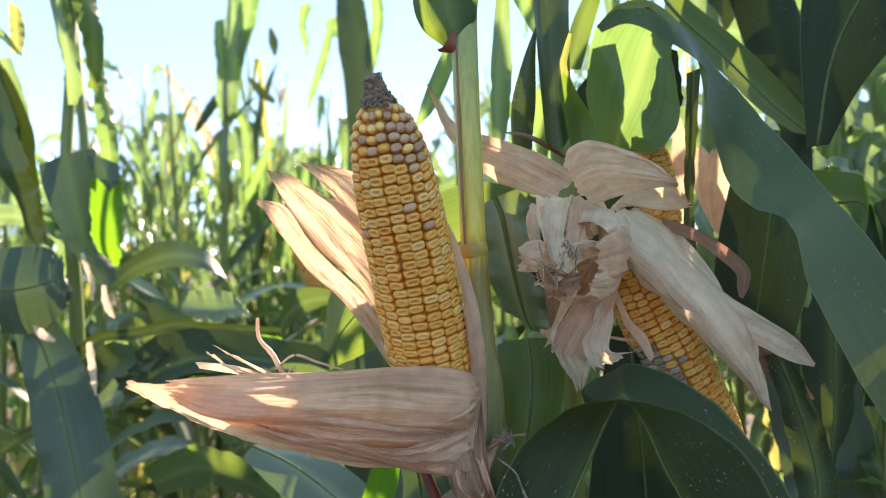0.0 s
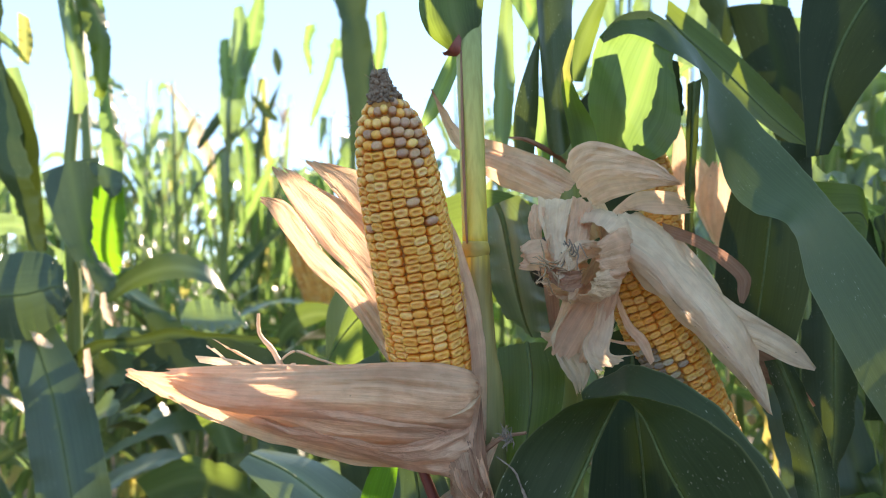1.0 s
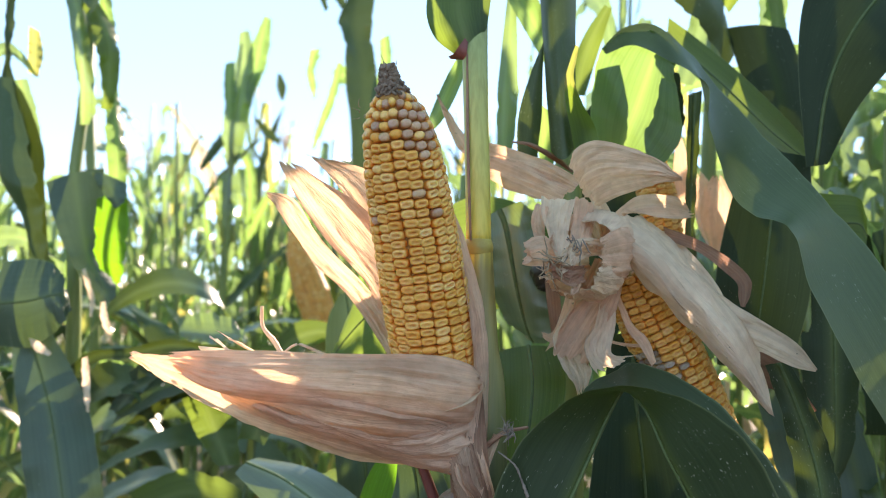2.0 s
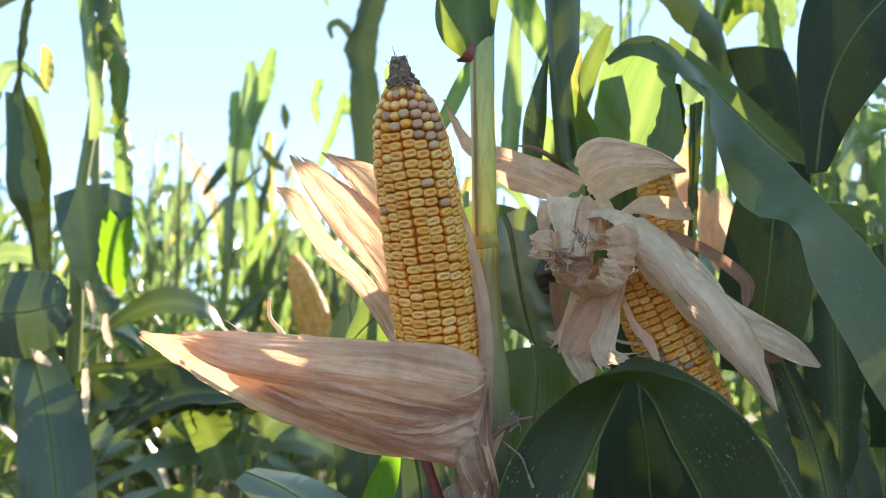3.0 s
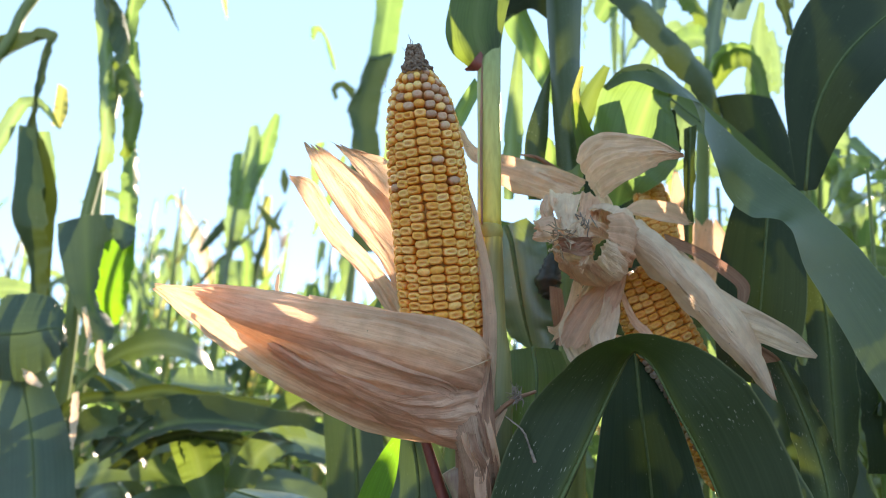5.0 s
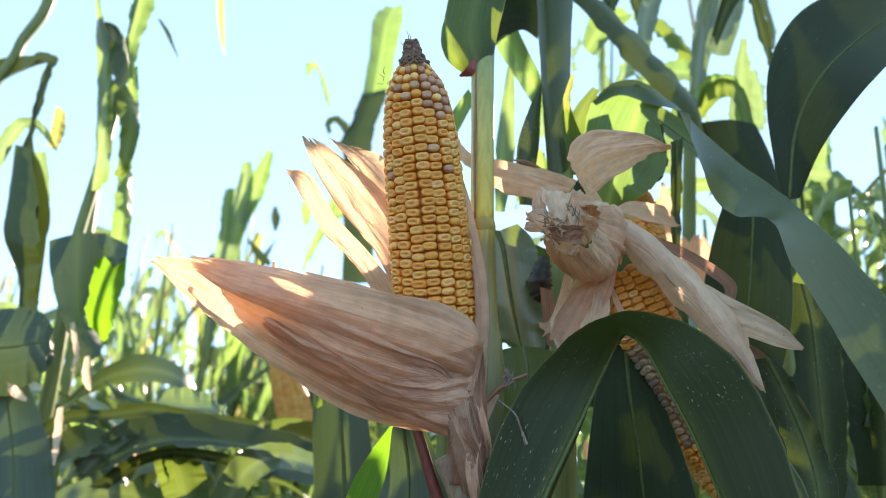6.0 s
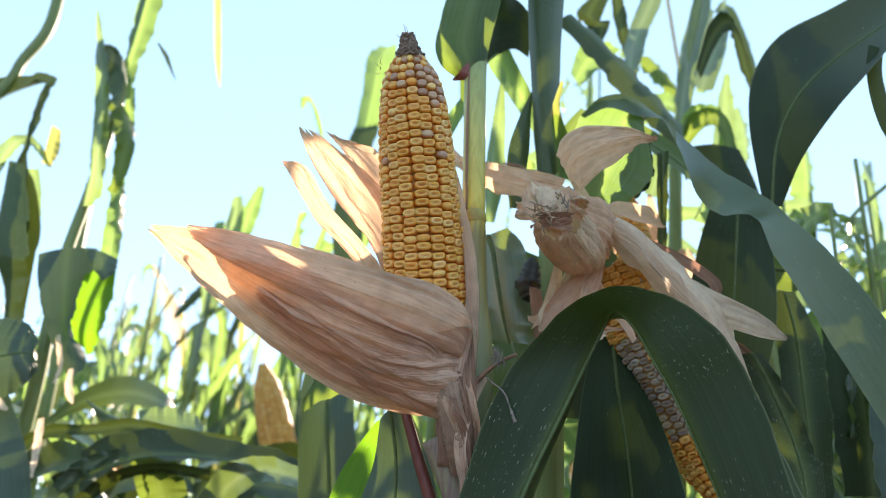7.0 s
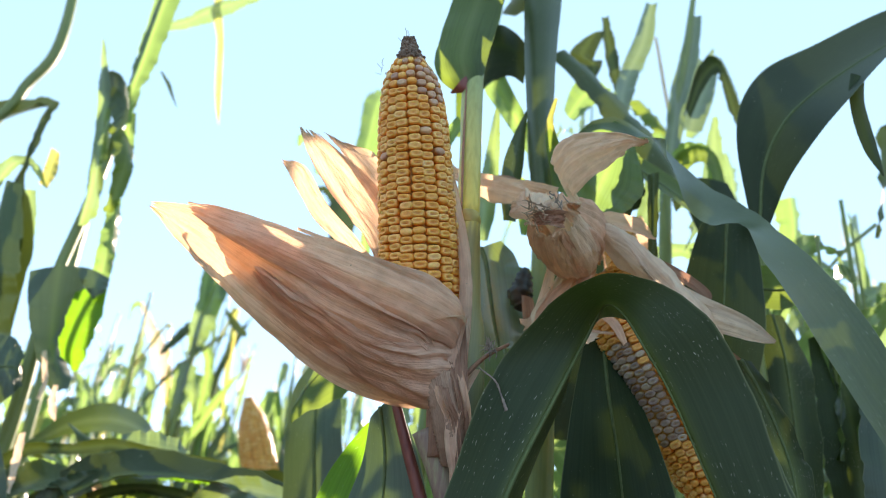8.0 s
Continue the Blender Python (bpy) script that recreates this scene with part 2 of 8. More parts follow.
HUSK_PALE = husk_material("husk_pale", (0.83, 0.61, 0.465), (0.95, 0.775, 0.63), (0.50, 0.36, 0.27), (1.0, 0.87, 0.68), 0.34, 0.35, 0.35)
HUSK_OUTER = husk_material("husk_outer", (0.44, 0.27, 0.20), (0.80, 0.56, 0.42), (0.24, 0.115, 0.10), (0.9, 0.68, 0.50), 0.34, 1.0, 0.9)
HUSK_BROWN = husk_material("husk_brown", (0.34, 0.165, 0.115), (0.60, 0.37, 0.26), (0.16, 0.07, 0.055), (0.66, 0.42, 0.30), 0.25)
RIB = plain("leaf_rib", [(0.3, (0.055, 0.085, 0.030)), (0.7, (0.10, 0.14, 0.05))], 200.0, 0.5, spec=0.3)
STALK = plain("stalk_green", [(0.3, (0.10, 0.15, 0.045)), (0.55, (0.17, 0.22, 0.065)), (0.75, (0.24, 0.26, 0.08))], 8.0, 0.45, 0.15, 0.0005, along=(40, 40, 1.5))
SHEATH = plain("sheath_purple", [(0.3, (0.17, 0.085, 0.085)), (0.55, (0.24, 0.17, 0.12)), (0.75, (0.26, 0.27, 0.15))], 9.0, 0.5, 0.25, 0.0008, along=(60, 60, 2.0))
STALK_RED = plain("stalk_red", [(0.3, (0.12, 0.026, 0.022)), (0.7, (0.24, 0.065, 0.05))], 10.0, 0.5, 0.15, 0.0005, along=(40, 40, 2))


def ripening_stalk():
    """The stalk's own colour along its height: olive below the node, yellow just above it, grey-green farther up."""
    m, nt, bsdf, out = start("stalk_ripening")
    g = nt.nodes.new("ShaderNodeNewGeometry")
    sep = nt.nodes.new("ShaderNodeSeparateXYZ")
    nt.links.new(g.outputs["Position"], sep.inputs[0])
    tc = nt.nodes.new("ShaderNodeTexCoord")
    mp = nt.nodes.new("ShaderNodeMapping")
    mp.inputs["Scale"].default_value = (400, 400, 8)
    nt.links.new(tc.outputs["Object"], mp.inputs[0])
    n = node(nt, "ShaderNodeTexNoise", {"Scale": 1.0, "Detail": 5.0})
    nt.links.new(mp.outputs[0], n.inputs["Vector"])
    z = maths(nt, "ADD", maths(nt, "MULTIPLY", sep.outputs[2], 2.5), maths(nt, "MULTIPLY", n.outputs["Fac"], 0.08))
    col = ramp(nt, maths(nt, "SUBTRACT", z, 2.5), [(0.20, (0.22, 0.22, 0.10)), (0.50, (0.32, 0.26, 0.09)), (0.555, (0.72, 0.54, 0.09)), (0.68, (0.52, 0.46, 0.12)), (0.88, (0.30, 0.35, 0.13))])
    streak = ramp(nt, n.outputs["Fac"], [(0.35, (0.72, 0.72, 0.70)), (0.6, (1, 1, 1))])
    nt.links.new(mix(nt, 0.8, col, streak, "MULTIPLY"), bsdf.inputs["Base Color"])
    bsdf.inputs["Roughness"].default_value = 0.42
    b = node(nt, "ShaderNodeBump", {"Strength": 0.25, "Distance": 0.0006})
    nt.links.new(n.outputs["Fac"], b.inputs["Height"])
    nt.links.new(b.outputs[0], bsdf.inputs["Normal"])
    return m


STALK_MAIN = ripening_stalk()
NODE = plain("stalk_node", [(0.3, (0.30, 0.20, 0.05)), (0.7, (0.50, 0.40, 0.10))], 120.0, 0.5)
KERNEL = kernel_material("kernel_gold", (0.81, 0.36, 0.075), (0.87, 0.435, 0.12), (0.90, 0.53, 0.215), 0.38)
KERNEL_MOULD = kernel_material("kernel_mould", (0.38, 0.22, 0.16), (0.52, 0.31, 0.22), (0.66, 0.43, 0.28), 0.45)
KERNEL_GREY = kernel_material("kernel_grey", (0.30, 0.22, 0.19), (0.42, 0.34, 0.29), (0.56, 0.47, 0.40), 0.8)
COB = plain("cob", [(0.3, (0.30, 0.13, 0.03)), (0.7, (0.46, 0.24, 0.07))], 300.0, 0.8)
SHRIVEL = plain("shrivelled_tip", [(0.25, (0.09, 0.06, 0.045)), (0.5, (0.21, 0.145, 0.11)), (0.8, (0.36, 0.27, 0.21))], 300.0, 0.85, 0.6)
SILK = plain("silk_dry", [(0.3, (0.18, 0.11, 0.07)), (0.7, (0.42, 0.29, 0.19))], 300.0, 0.7)
SILK_BLACK = plain("silk_black", [(0.3, (0.010, 0.007, 0.006)), (0.7, (0.035, 0.024, 0.02))], 200.0, 0.4)
THREAD = plain("thread_grey", [(0.3, (0.10, 0.075, 0.065)), (0.7, (0.34, 0.27, 0.23))], 300.0, 0.8)
TASSEL = plain("tassel_dry", [(0.3, (0.52, 0.34, 0.20)), (0.7, (0.74, 0.54, 0.36))], 60.0, 0.7)
SOIL = plain("soil", [(0.3, (0.07, 0.05, 0.035)), (0.7, (0.17, 0.125, 0.085))], 9.0, 0.95, 0.8, 0.03)


# ---- shapes ----
def spline(pts, n):
    """n + 1 points along a smooth curve through pts."""
    p = np.array(pts, float)
    p = np.vstack([2 * p[0] - p[1], p, 2 * p[-1] - p[-2]])
    out = []
    for k in range(n + 1):
        s = k / n * (len(p) - 3)
        i = min(int(s), len(p) - 4)
        f = s - i
        a, b, c, d = p[i:i + 4]
        out.append(0.5 * (2 * b + (c - a) * f + (2 * a - 5 * b + 4 * c - d) * f * f + (3 * b - a - 3 * c + d) * f ** 3))
    return np.array(out)


def wavy(v, seed, k=1.0):
    return math.sin(v * 2.1 * k + seed * 1.7) * 0.5 + math.sin(v * 4.7 * k + seed * 3.1) * 0.3 + math.sin(v * 9.3 * k + seed * 0.6) * 0.2


def sheet(stations, nl=30, nw=8, cup=0.0, crease=0.0, ruffle=0.0, waves=4.0, ragged=0.0, crumple=0.0, ribs=0.0, seed=1):
    """A blade between two edges: each station gives one edge, (the middle,) and the other edge. Its mesh, uv in metres."""
    A, C, B = [], [], []
    for st in stations:
        A.append(st[0]), B.append(st[-1])
        C.append(st[1] if len(st) == 3 else None)
    A, B = np.array(A, float), np.array(B, float)
    mid = (A + B) / 2
    for i, c in enumerate(C):
        if c is None:
            tan = mid[min(i + 1, len(mid) - 1)] - mid[max(i - 1, 0)]
            nrm = np.cross(tan, B[i] - A[i])
            nrm /= np.linalg.norm(nrm) + 1e-9
            C[i] = mid[i] + nrm * cup * np.linalg.norm(B[i] - A[i])
    ks = 4 * nl
    As, Cs, Bs = spline(A, ks), spline(C, ks), spline(B, ks)
    rnd = random.Random(seed)
    cut = [ragged * abs(wavy(j * 1.3, seed + 5.0, 2.0)) * (0.5 + rnd.random()) for j in range(nw + 1)]
    length = np.linalg.norm(np.diff(Cs, axis=0), axis=1).sum()
    verts, uvs, rel = [], [], []
    usual = np.linalg.norm(Bs - As, axis=1).mean()
    for i in range(nl + 1):
        for j in range(nw + 1):
            u = -1 + 2 * j / nw
            v = i / nl
            x = min(max(v * (1 - cut[j]), 0), 1) * ks
            k = min(int(x), ks - 1)
            f = x - k
            a, c, b = (q[k] * (1 - f) + q[k + 1] * f for q in (As, Cs, Bs))
            soft = a * u * (u - 1) / 2 + c * (1 - u * u) + b * u * (u + 1) / 2
            hard = c + (b - c) * u if u > 0 else c + (c - a) * u
            p = soft * (1 - crease) + hard * crease
            k2 = min(k + 2, ks)
            nrm = np.cross(Cs[k2] - Cs[max(k - 2, 0)], b - a)
            nrm /= np.linalg.norm(nrm) + 1e-9
            w = np.linalg.norm(b - a)
            d = ruffle * wavy(v * waves * 3.0, seed + (2.3 if u > 0 else 0.0)) * abs(u) ** 2.2 * min(1, v * 4)
            d += crumple * wavy(v * 7 + u * 2.2, seed * 1.3) * wavy(u * 3 + v * 1.7, seed * 0.7 + 2)
            if crumple:
                at = Vector((u * w * 90, v * length * 16, seed * 3.7))
                d += crumple * 0.9 * noise.noise(at) + crumple * 0.45 * noise.noise(at * 2.7)
                d += crumple * 1.1 * (abs(noise.noise(at * 0.55 + Vector((7.3, 1.1, 0)))) - 0.2) + crumple * 0.5 * (0.2 - abs(noise.noise(at * 1.4 + Vector((2.9, 8.2, 0)))))
            d += ribs * math.sin(u * 17 + wavy(v * 3, seed) * 2.0) * (0.4 + 0.6 * math.sin(u * 5 + seed))
            verts.append(p + nrm * d)
            uvs.append((u * usual / 2, v * length))
            rel.append((u * 0.5 + 0.5, v))
    faces = [(i * (nw + 1) + j, i * (nw + 1) + j + 1, (i + 1) * (nw + 1) + j + 1, (i + 1) * (nw + 1) + j) for i in range(nl) for j in range(nw)]
    return verts, faces, (uvs, rel)


def to_mesh(name, verts, faces, uvs=None, mat=None, smooth=True):
    me = bpy.data.meshes.new(name)
    me.from_pydata([tuple(v) for v in verts], [], faces)
    if uvs is not None:
        for title, pairs in zip(("UVMap", "Across"), uvs if isinstance(uvs, tuple) else (uvs,)):
            lay = me.uv_layers.new(name=title)
            for lp in me.loops:
                lay.data[lp.index].uv = pairs[lp.vertex_index]
    if smooth:
        me.polygons.foreach_set("use_smooth", [True] * len(me.polygons))
    if mat:
        me.materials.append(mat)
    me.update()
    return me


def part(name, me, parent, label=""):
    ob = new(name, me)
    ob.parent = parent
    return tagged(ob, label) if label else ob


def tube(pts, radii, n=24, seg=10, squash=1.0, bumpy=0.0, seed=1):
    """A tapered tube along a smooth curve, closed at both ends."""
    c = spline(pts, n)
    r = spline([(q, 0, 0) for q in radii], n)[:, 0]
    verts, faces = [], []
    side = np.array((1.0, 0.13, 0.07))
    for i in range(n + 1):
        t = c[min(i + 1, n)] - c[max(i - 1, 0)]
        t /= np.linalg.norm(t) + 1e-9
        s = side - t * side.dot(t)
        s /= np.linalg.norm(s)
        w = np.cross(t, s)
        for k in range(seg):
            a = 2 * math.pi * k / seg
            q = r[i] * (1 + bumpy * wavy(a * 2 + i * 0.9, seed, 1.3))
            verts.append(c[i] + s * q * math.cos(a) + w * q * squash * math.sin(a))
    for i in range(n):
        for k in range(seg):
            k2 = (k + 1) % seg
            faces.append((i * seg + k, i * seg + k2, (i + 1) * seg + k2, (i + 1) * seg + k))
    faces += [tuple(range(seg))[::-1], tuple(n * seg + k for k in range(seg))]
    return verts, faces


def tube_part(name, pts, radii, mat, parent, label="", **kw):
    v, f = tube(pts, radii, **kw)
    seg, r = kw.get("seg", 10), max(radii)
    length = sum((Vector(b) - Vector(a)).length for a, b in zip(pts, pts[1:]))
    rings = len(v) // seg
    uv = [(2 * math.pi * r * (k % seg) / seg, length * (k // seg) / rings) for k in range(len(v))]
    mid = [(0.5, 0.5 * (k // seg) / rings) for k in range(len(v))]
    return part(name, to_mesh(name, v, f, (uv, mid), mat), parent, label)


def thing(name, at, label, category, group="", kind=""):
    ob = new(name)
    ob.matrix_world = Matrix.Translation(at)
    ob.empty_display_size = 0.05
    return tagged(ob, label, category, group, kind)


def local(stations, at):
    o = np.array(at)
    return [tuple(tuple(np.array(p) - o) for p in st) for st in stations]


def blade(name, parent, stations, mat, label="", rib=True, ribr=0.0016, **kw):
    """A leaf or husk part given in world places; rib adds its raised midrib as a part of the leaf."""
    o = tuple(parent.matrix_world.translation)
    st = local(stations, o)
    if mat.name.startswith("husk"):
        kw["nl"], kw["nw"] = int(kw.get("nl", 30) * 1.5), 2 * int(kw.get("nw", 8) * 0.9)
    v, f, uv = sheet(st, **kw)
    ob = part(name, to_mesh(name, v, f, uv, mat), parent, label)
    if rib:
        nl, nw = kw.get("nl", 30), kw.get("nw", 8)
        line = [np.array(v[i * (nw + 1) + nw // 2]) for i in range(0, nl + 1, 2)]
        tv, tf = tube(line, [ribr * (1 - 0.75 * i / len(line)) for i in range(len(line))], n=len(line) * 2, seg=6)
        part("midrib", to_mesh("midrib", tv, tf, None, RIB), ob)
    return ob


# ---- corn ears ----
def kernel_mesh(name, mat, dent, lean, power):
    """A kernel of unit width and height that stands out along z, with a dent across its crown."""
    verts, faces, uvs, seg = [], [], [], 10
    for r, z, flat in ((0.94, -0.9, 1.0), (1.0, 0.06, 1.0), (0.86, 0.42, 0.96), (0.60, 0.50, 0.66)):
        for k in range(seg):
            a = 2 * math.pi * (k + 0.5) / seg
            cx, cy = math.cos(a), math.sin(a)
            x = math.copysign(abs(cx) ** power, cx)
            y = math.copysign(abs(cy) ** power, cy)
            verts.append((x * r * 0.5, y * r * 0.5 * flat + lean * z, z * 0.5))
            uvs.append((z, r))
    verts.append((0, lean * 0.4, (0.52 - dent) * 0.5))
    uvs.append((0.52 - dent * 0.6, 0.0))
    for j in range(3):
        for k in range(seg):
            k2 = (k + 1) % seg
            faces.append((j * seg + k, j * seg + k2, (j + 1) * seg + k2, (j + 1) * seg + k))
    faces += [(3 * seg + k, 3 * seg + (k + 1) % seg, 4 * seg) for k in range(seg)]
    me = to_mesh(name, verts, faces, uvs, mat)
    return me


KERNELS = [kernel_mesh("kernel", KERNEL, d, l, p) for d, l, p in ((0.62, 0.03, 0.62), (0.52, -0.04, 0.56), (0.70, 0.0, 0.64), (0.40, 0.05, 0.72))]
KERNELS_ROUND = [kernel_mesh("kernel", KERNEL, d, l, p) for d, l, p in ((-0.10, 0.0, 0.9), (0.02, 0.04, 0.95))]
KERNELS_GREY = [kernel_mesh("kernel", KERNEL_GREY, d, l, p) for d, l, p in ((0.5, 0.0, 0.9), (0.2, 0.08, 1.1))]
KERNELS_MOULD = [kernel_mesh("kernel", KERNEL_MOULD, d, l, p) for d, l, p in ((0.16, 0.0, 0.8), (0.0, 0.05, 0.95))]


def cob_of(parent, base, tip, profile, rows, along, toward, seed, shrivel=0.0, mould=None, single=True, turn=0.0, spoilt=KERNELS_MOULD, sunk=0.0):
    """Cob and kernels on the way from base to tip (both from the thing's own middle). profile: radius at even steps.
    Kernels on the side that looks toward are parts; those behind are one joined part. mould(v, angle) gives a chance."""
    base, tip = np.array(base, float), np.array(tip, float)
    axis = tip - base
    L = np.linalg.norm(axis)
    ax = axis / L
    fr = np.array(toward, float)
    fr -= ax * fr.dot(ax)
    fr /= np.linalg.norm(fr)
    sd = np.cross(fr, ax)
    rad = lambda v: float(np.interp(v, np.linspace(0, 1, len(profile)), profile))
    rnd = random.Random(seed)
    tube_part("cob", [base + axis * v for v in np.linspace(0, 1, 9)], [max(rad(v) - 0.0042, 0.0015) for v in np.linspace(0, 1, 9)], COB, parent, seg=16)
    rest_v, rest_f, rest_uv = [], [], []
    top = 1 - shrivel
    for k in range(rows):
        ang0 = 2 * math.pi * (k + 0.5 * (k % 2) * 0.12) / rows + turn
        shift = rnd.random()
        n = along + rnd.choice((-1, 0, 0, 1))
        for i in range(n):
            v = (i + shift * 0.8 + rnd.uniform(-0.06, 0.06)) / n * top
            r = rad(v)
            ang = ang0 + 0.05 * wavy(v * 5, k * 0.9) + rnd.uniform(-0.02, 0.02)
            out = fr * math.cos(ang) + sd * math.sin(ang)
            slope = (rad(min(v + 0.03, 1)) - rad(max(v - 0.03, 0))) / (0.06 * L)
            nrm = out - ax * slope
            nrm /= np.linalg.norm(nrm)
            w = 2 * math.pi * r / rows * 1.03
            h = L * top / n * rnd.uniform(0.99, 1.07)
            near_top = v > top * 0.86
            bad = mould and rnd.random() < mould(v / top, ang)
            me = rnd.choice(spoilt if bad else KERNELS_ROUND if near_top or rnd.random() < 0.05 else KERNELS)
            q = rnd.uniform(0.94, 1.03)
            z = Vector(nrm)
            x = Vector(np.cross(ax, nrm)).normalized()
            y = z.cross(x)
            m = Matrix((x, y, z)).transposed().to_4x4()
            m = m @ Matrix.Rotation(rnd.uniform(-0.09, 0.09), 4, "Z") @ Matrix.Diagonal((w * q, h * q, 0.0094 * rnd.uniform(0.9, 1.08), 1))
            m.translation = Vector(base + ax * v * L + out * (r - 0.0030 - (sunk * rnd.uniform(0.5, 1.3) if bad else 0.0) + rnd.uniform(-0.0003, 0.0004)))
            if single and math.cos(ang) > -0.12:
                kn = part("kernel", me, parent)
                kn.matrix_basis = m
            else:
                o = len(rest_v)
                rest_v += [m @ vt.co for vt in me.vertices]
                rest_f += [tuple(o + c for c in pl.vertices) for pl in me.polygons]
                own = {lp.vertex_index: tuple(me.uv_layers[0].data[lp.index].uv) for lp in me.loops}
                rest_uv += [own[q] for q in range(len(me.vertices))]
    tagged(part("kernel_layer", to_mesh("kernel_layer", rest_v, rest_f, rest_uv, KERNEL), parent), kind="stuff")
    if shrivel:
        tv, tf = [], []
        for i in range(300):
            v = top + shrivel * (i / 300) ** 0.9 * 0.98
            a = i * 2.39996
            r = rad(v) * rnd.uniform(0.62, 0.92)
            out = fr * math.cos(a) + sd * math.sin(a)
            z = Vector(out + ax * rnd.uniform(-0.6, 1.0) + sd * rnd.uniform(-0.5, 0.5)).normalized()
            x = z.orthogonal().normalized()
            m = Matrix((x, z.cross(x), z)).transposed().to_4x4() @ Matrix.Diagonal((rnd.uniform(0.0012, 0.0034), rnd.uniform(0.0012, 0.0028), rnd.uniform(0.002, 0.0075), 1))
            m.translation = Vector(base + ax * v * L + out * r)
            o = len(tv)
            tv += [m @ vt.co for vt in KERNELS_ROUND[0].vertices]
            tf += [tuple(o + c for c in pl.vertices) for pl in KERNELS_ROUND[0].polygons]
        part("tip", to_mesh("tip", tv, tf, None, SHRIVEL), parent, "shrivelled grey-brown tip")
    return base, ax, fr, sd, L


def strands(parent, name, mat, at, spread, length, count, radius, seed, down=(0, 0, -1), label=""):
    """A tuft of fine threads, joined."""
    rnd = random.Random(seed)
    V, F = [], []
    for _ in range(count):
        d = Vector(down) + Vector((rnd.uniform(-1, 1), rnd.uniform(-1, 1), rnd.uniform(-1, 1))) * spread
        p = Vector(at) + Vector((rnd.uniform(-1, 1), rnd.uniform(-1, 1), rnd.uniform(-1, 1))) * length * 0.45
        pts = [p]
        for i in range(4):
            d = d + Vector((rnd.uniform(-1, 1), rnd.uniform(-1, 1), rnd.uniform(-1, 1))) * 1.1
            pts.append(pts[-1] + d.normalized() * length / 4 * rnd.uniform(0.6, 1.2))
        v, f = tube([tuple(q) for q in pts], [radius, radius, radius, radius * 0.8, radius * 0.4], n=9, seg=4)
        o = len(V)
        V += v
        F += [tuple(o + c for c in q) for q in f]
    return tagged(part(name, to_mesh(name, V, F, None, mat), parent, label), kind="stuff")


# ---- ground ----
def ground():
    n, verts, faces = 80, [], []
    for i in range(n + 1):
        for j in range(n + 1):
            x, y = ((i / n * 2 - 1), (j / n * 2 - 1))
            x, y = math.copysign(abs(x) ** 3, x) * 400, math.copysign(abs(y) ** 3, y) * 400
            verts.append((x, y, 0.03 * wavy(x * 2 + y, 1) + 0.02 * wavy(y * 5 - x * 3, 2)))
    for i in range(n):
        for j in range(n):
            a = i * (n + 1) + j
            faces.append((a, a + n + 1, a + n + 2, a + 1))
    tagged(new("ground", to_mesh("ground", verts, faces, None, SOIL)), "dry brown field soil between maize rows", "ground", "", "structure")


ground()

# ---- the field behind ----
def leaf_stations(rnd, turn, z, r0, length, width, rise, droop):
    """A leaf that leaves the stalk at height z, rises, arches over and hangs."""
    d = Vector((math.cos(turn), math.sin(turn), 0))
    s = Vector((-math.sin(turn), math.cos(turn), 0))
    pitch, p, st = rise, d * r0 + Vector((0, 0, z)), []
    steps, twist, bend = 7, rnd.uniform(-1.3, 1.3), rnd.uniform(-0.35, 0.35)
    for i in range(steps + 1):
        v = i / steps
        w = width * 0.5 * (0.45 + 1.5 * v if v < 0.35 else 1.0 if v < 0.55 else max(0.03, 1 - ((v - 0.55) / 0.45) ** 1.6))
        side = (s * math.cos(twist * v * 3) + Vector((0, 0, 1)) * math.sin(twist * v * 3)) * w
        up = d.cross(s) * w * 0.35 * (1 - v)
        st.append((tuple(p - side + up), tuple(p), tuple(p + side + up)))
        h = d * math.cos(pitch) + s * bend * v + Vector((0, 0, math.sin(pitch)))
        p = p + h * length / steps
        pitch = max(pitch - droop * (0.25 + 1.3 * v) / steps * 2, -1.42)
    return st


def tassel(plant, z, rnd, lean):
    V, F = [], []
    for i in range(6):
        a, out = rnd.uniform(0, 6.28), 0.0 if i == 0 else rnd.uniform(0.02, 0.07)
        p = [(lean[0], lean[1], z - 0.02), (lean[0] + out * 0.5 * math.cos(a), lean[1] + out * 0.5 * math.sin(a), z + 0.06), (lean[0] + out * 1.3 * math.cos(a), lean[1] + out * 1.3 * math.sin(a), z + rnd.uniform(0.08, 0.15))]
        v, f = tube(p, [0.0025, 0.0042, 0.0020], n=9, seg=4, bumpy=0.5, seed=i)
        o = len(V)
        V += v
        F += [tuple(o + c for c in q) for q in f]
    part("tassel", to_mesh("tassel", V, F, None, TASSEL), plant, "dry pinkish tassel")


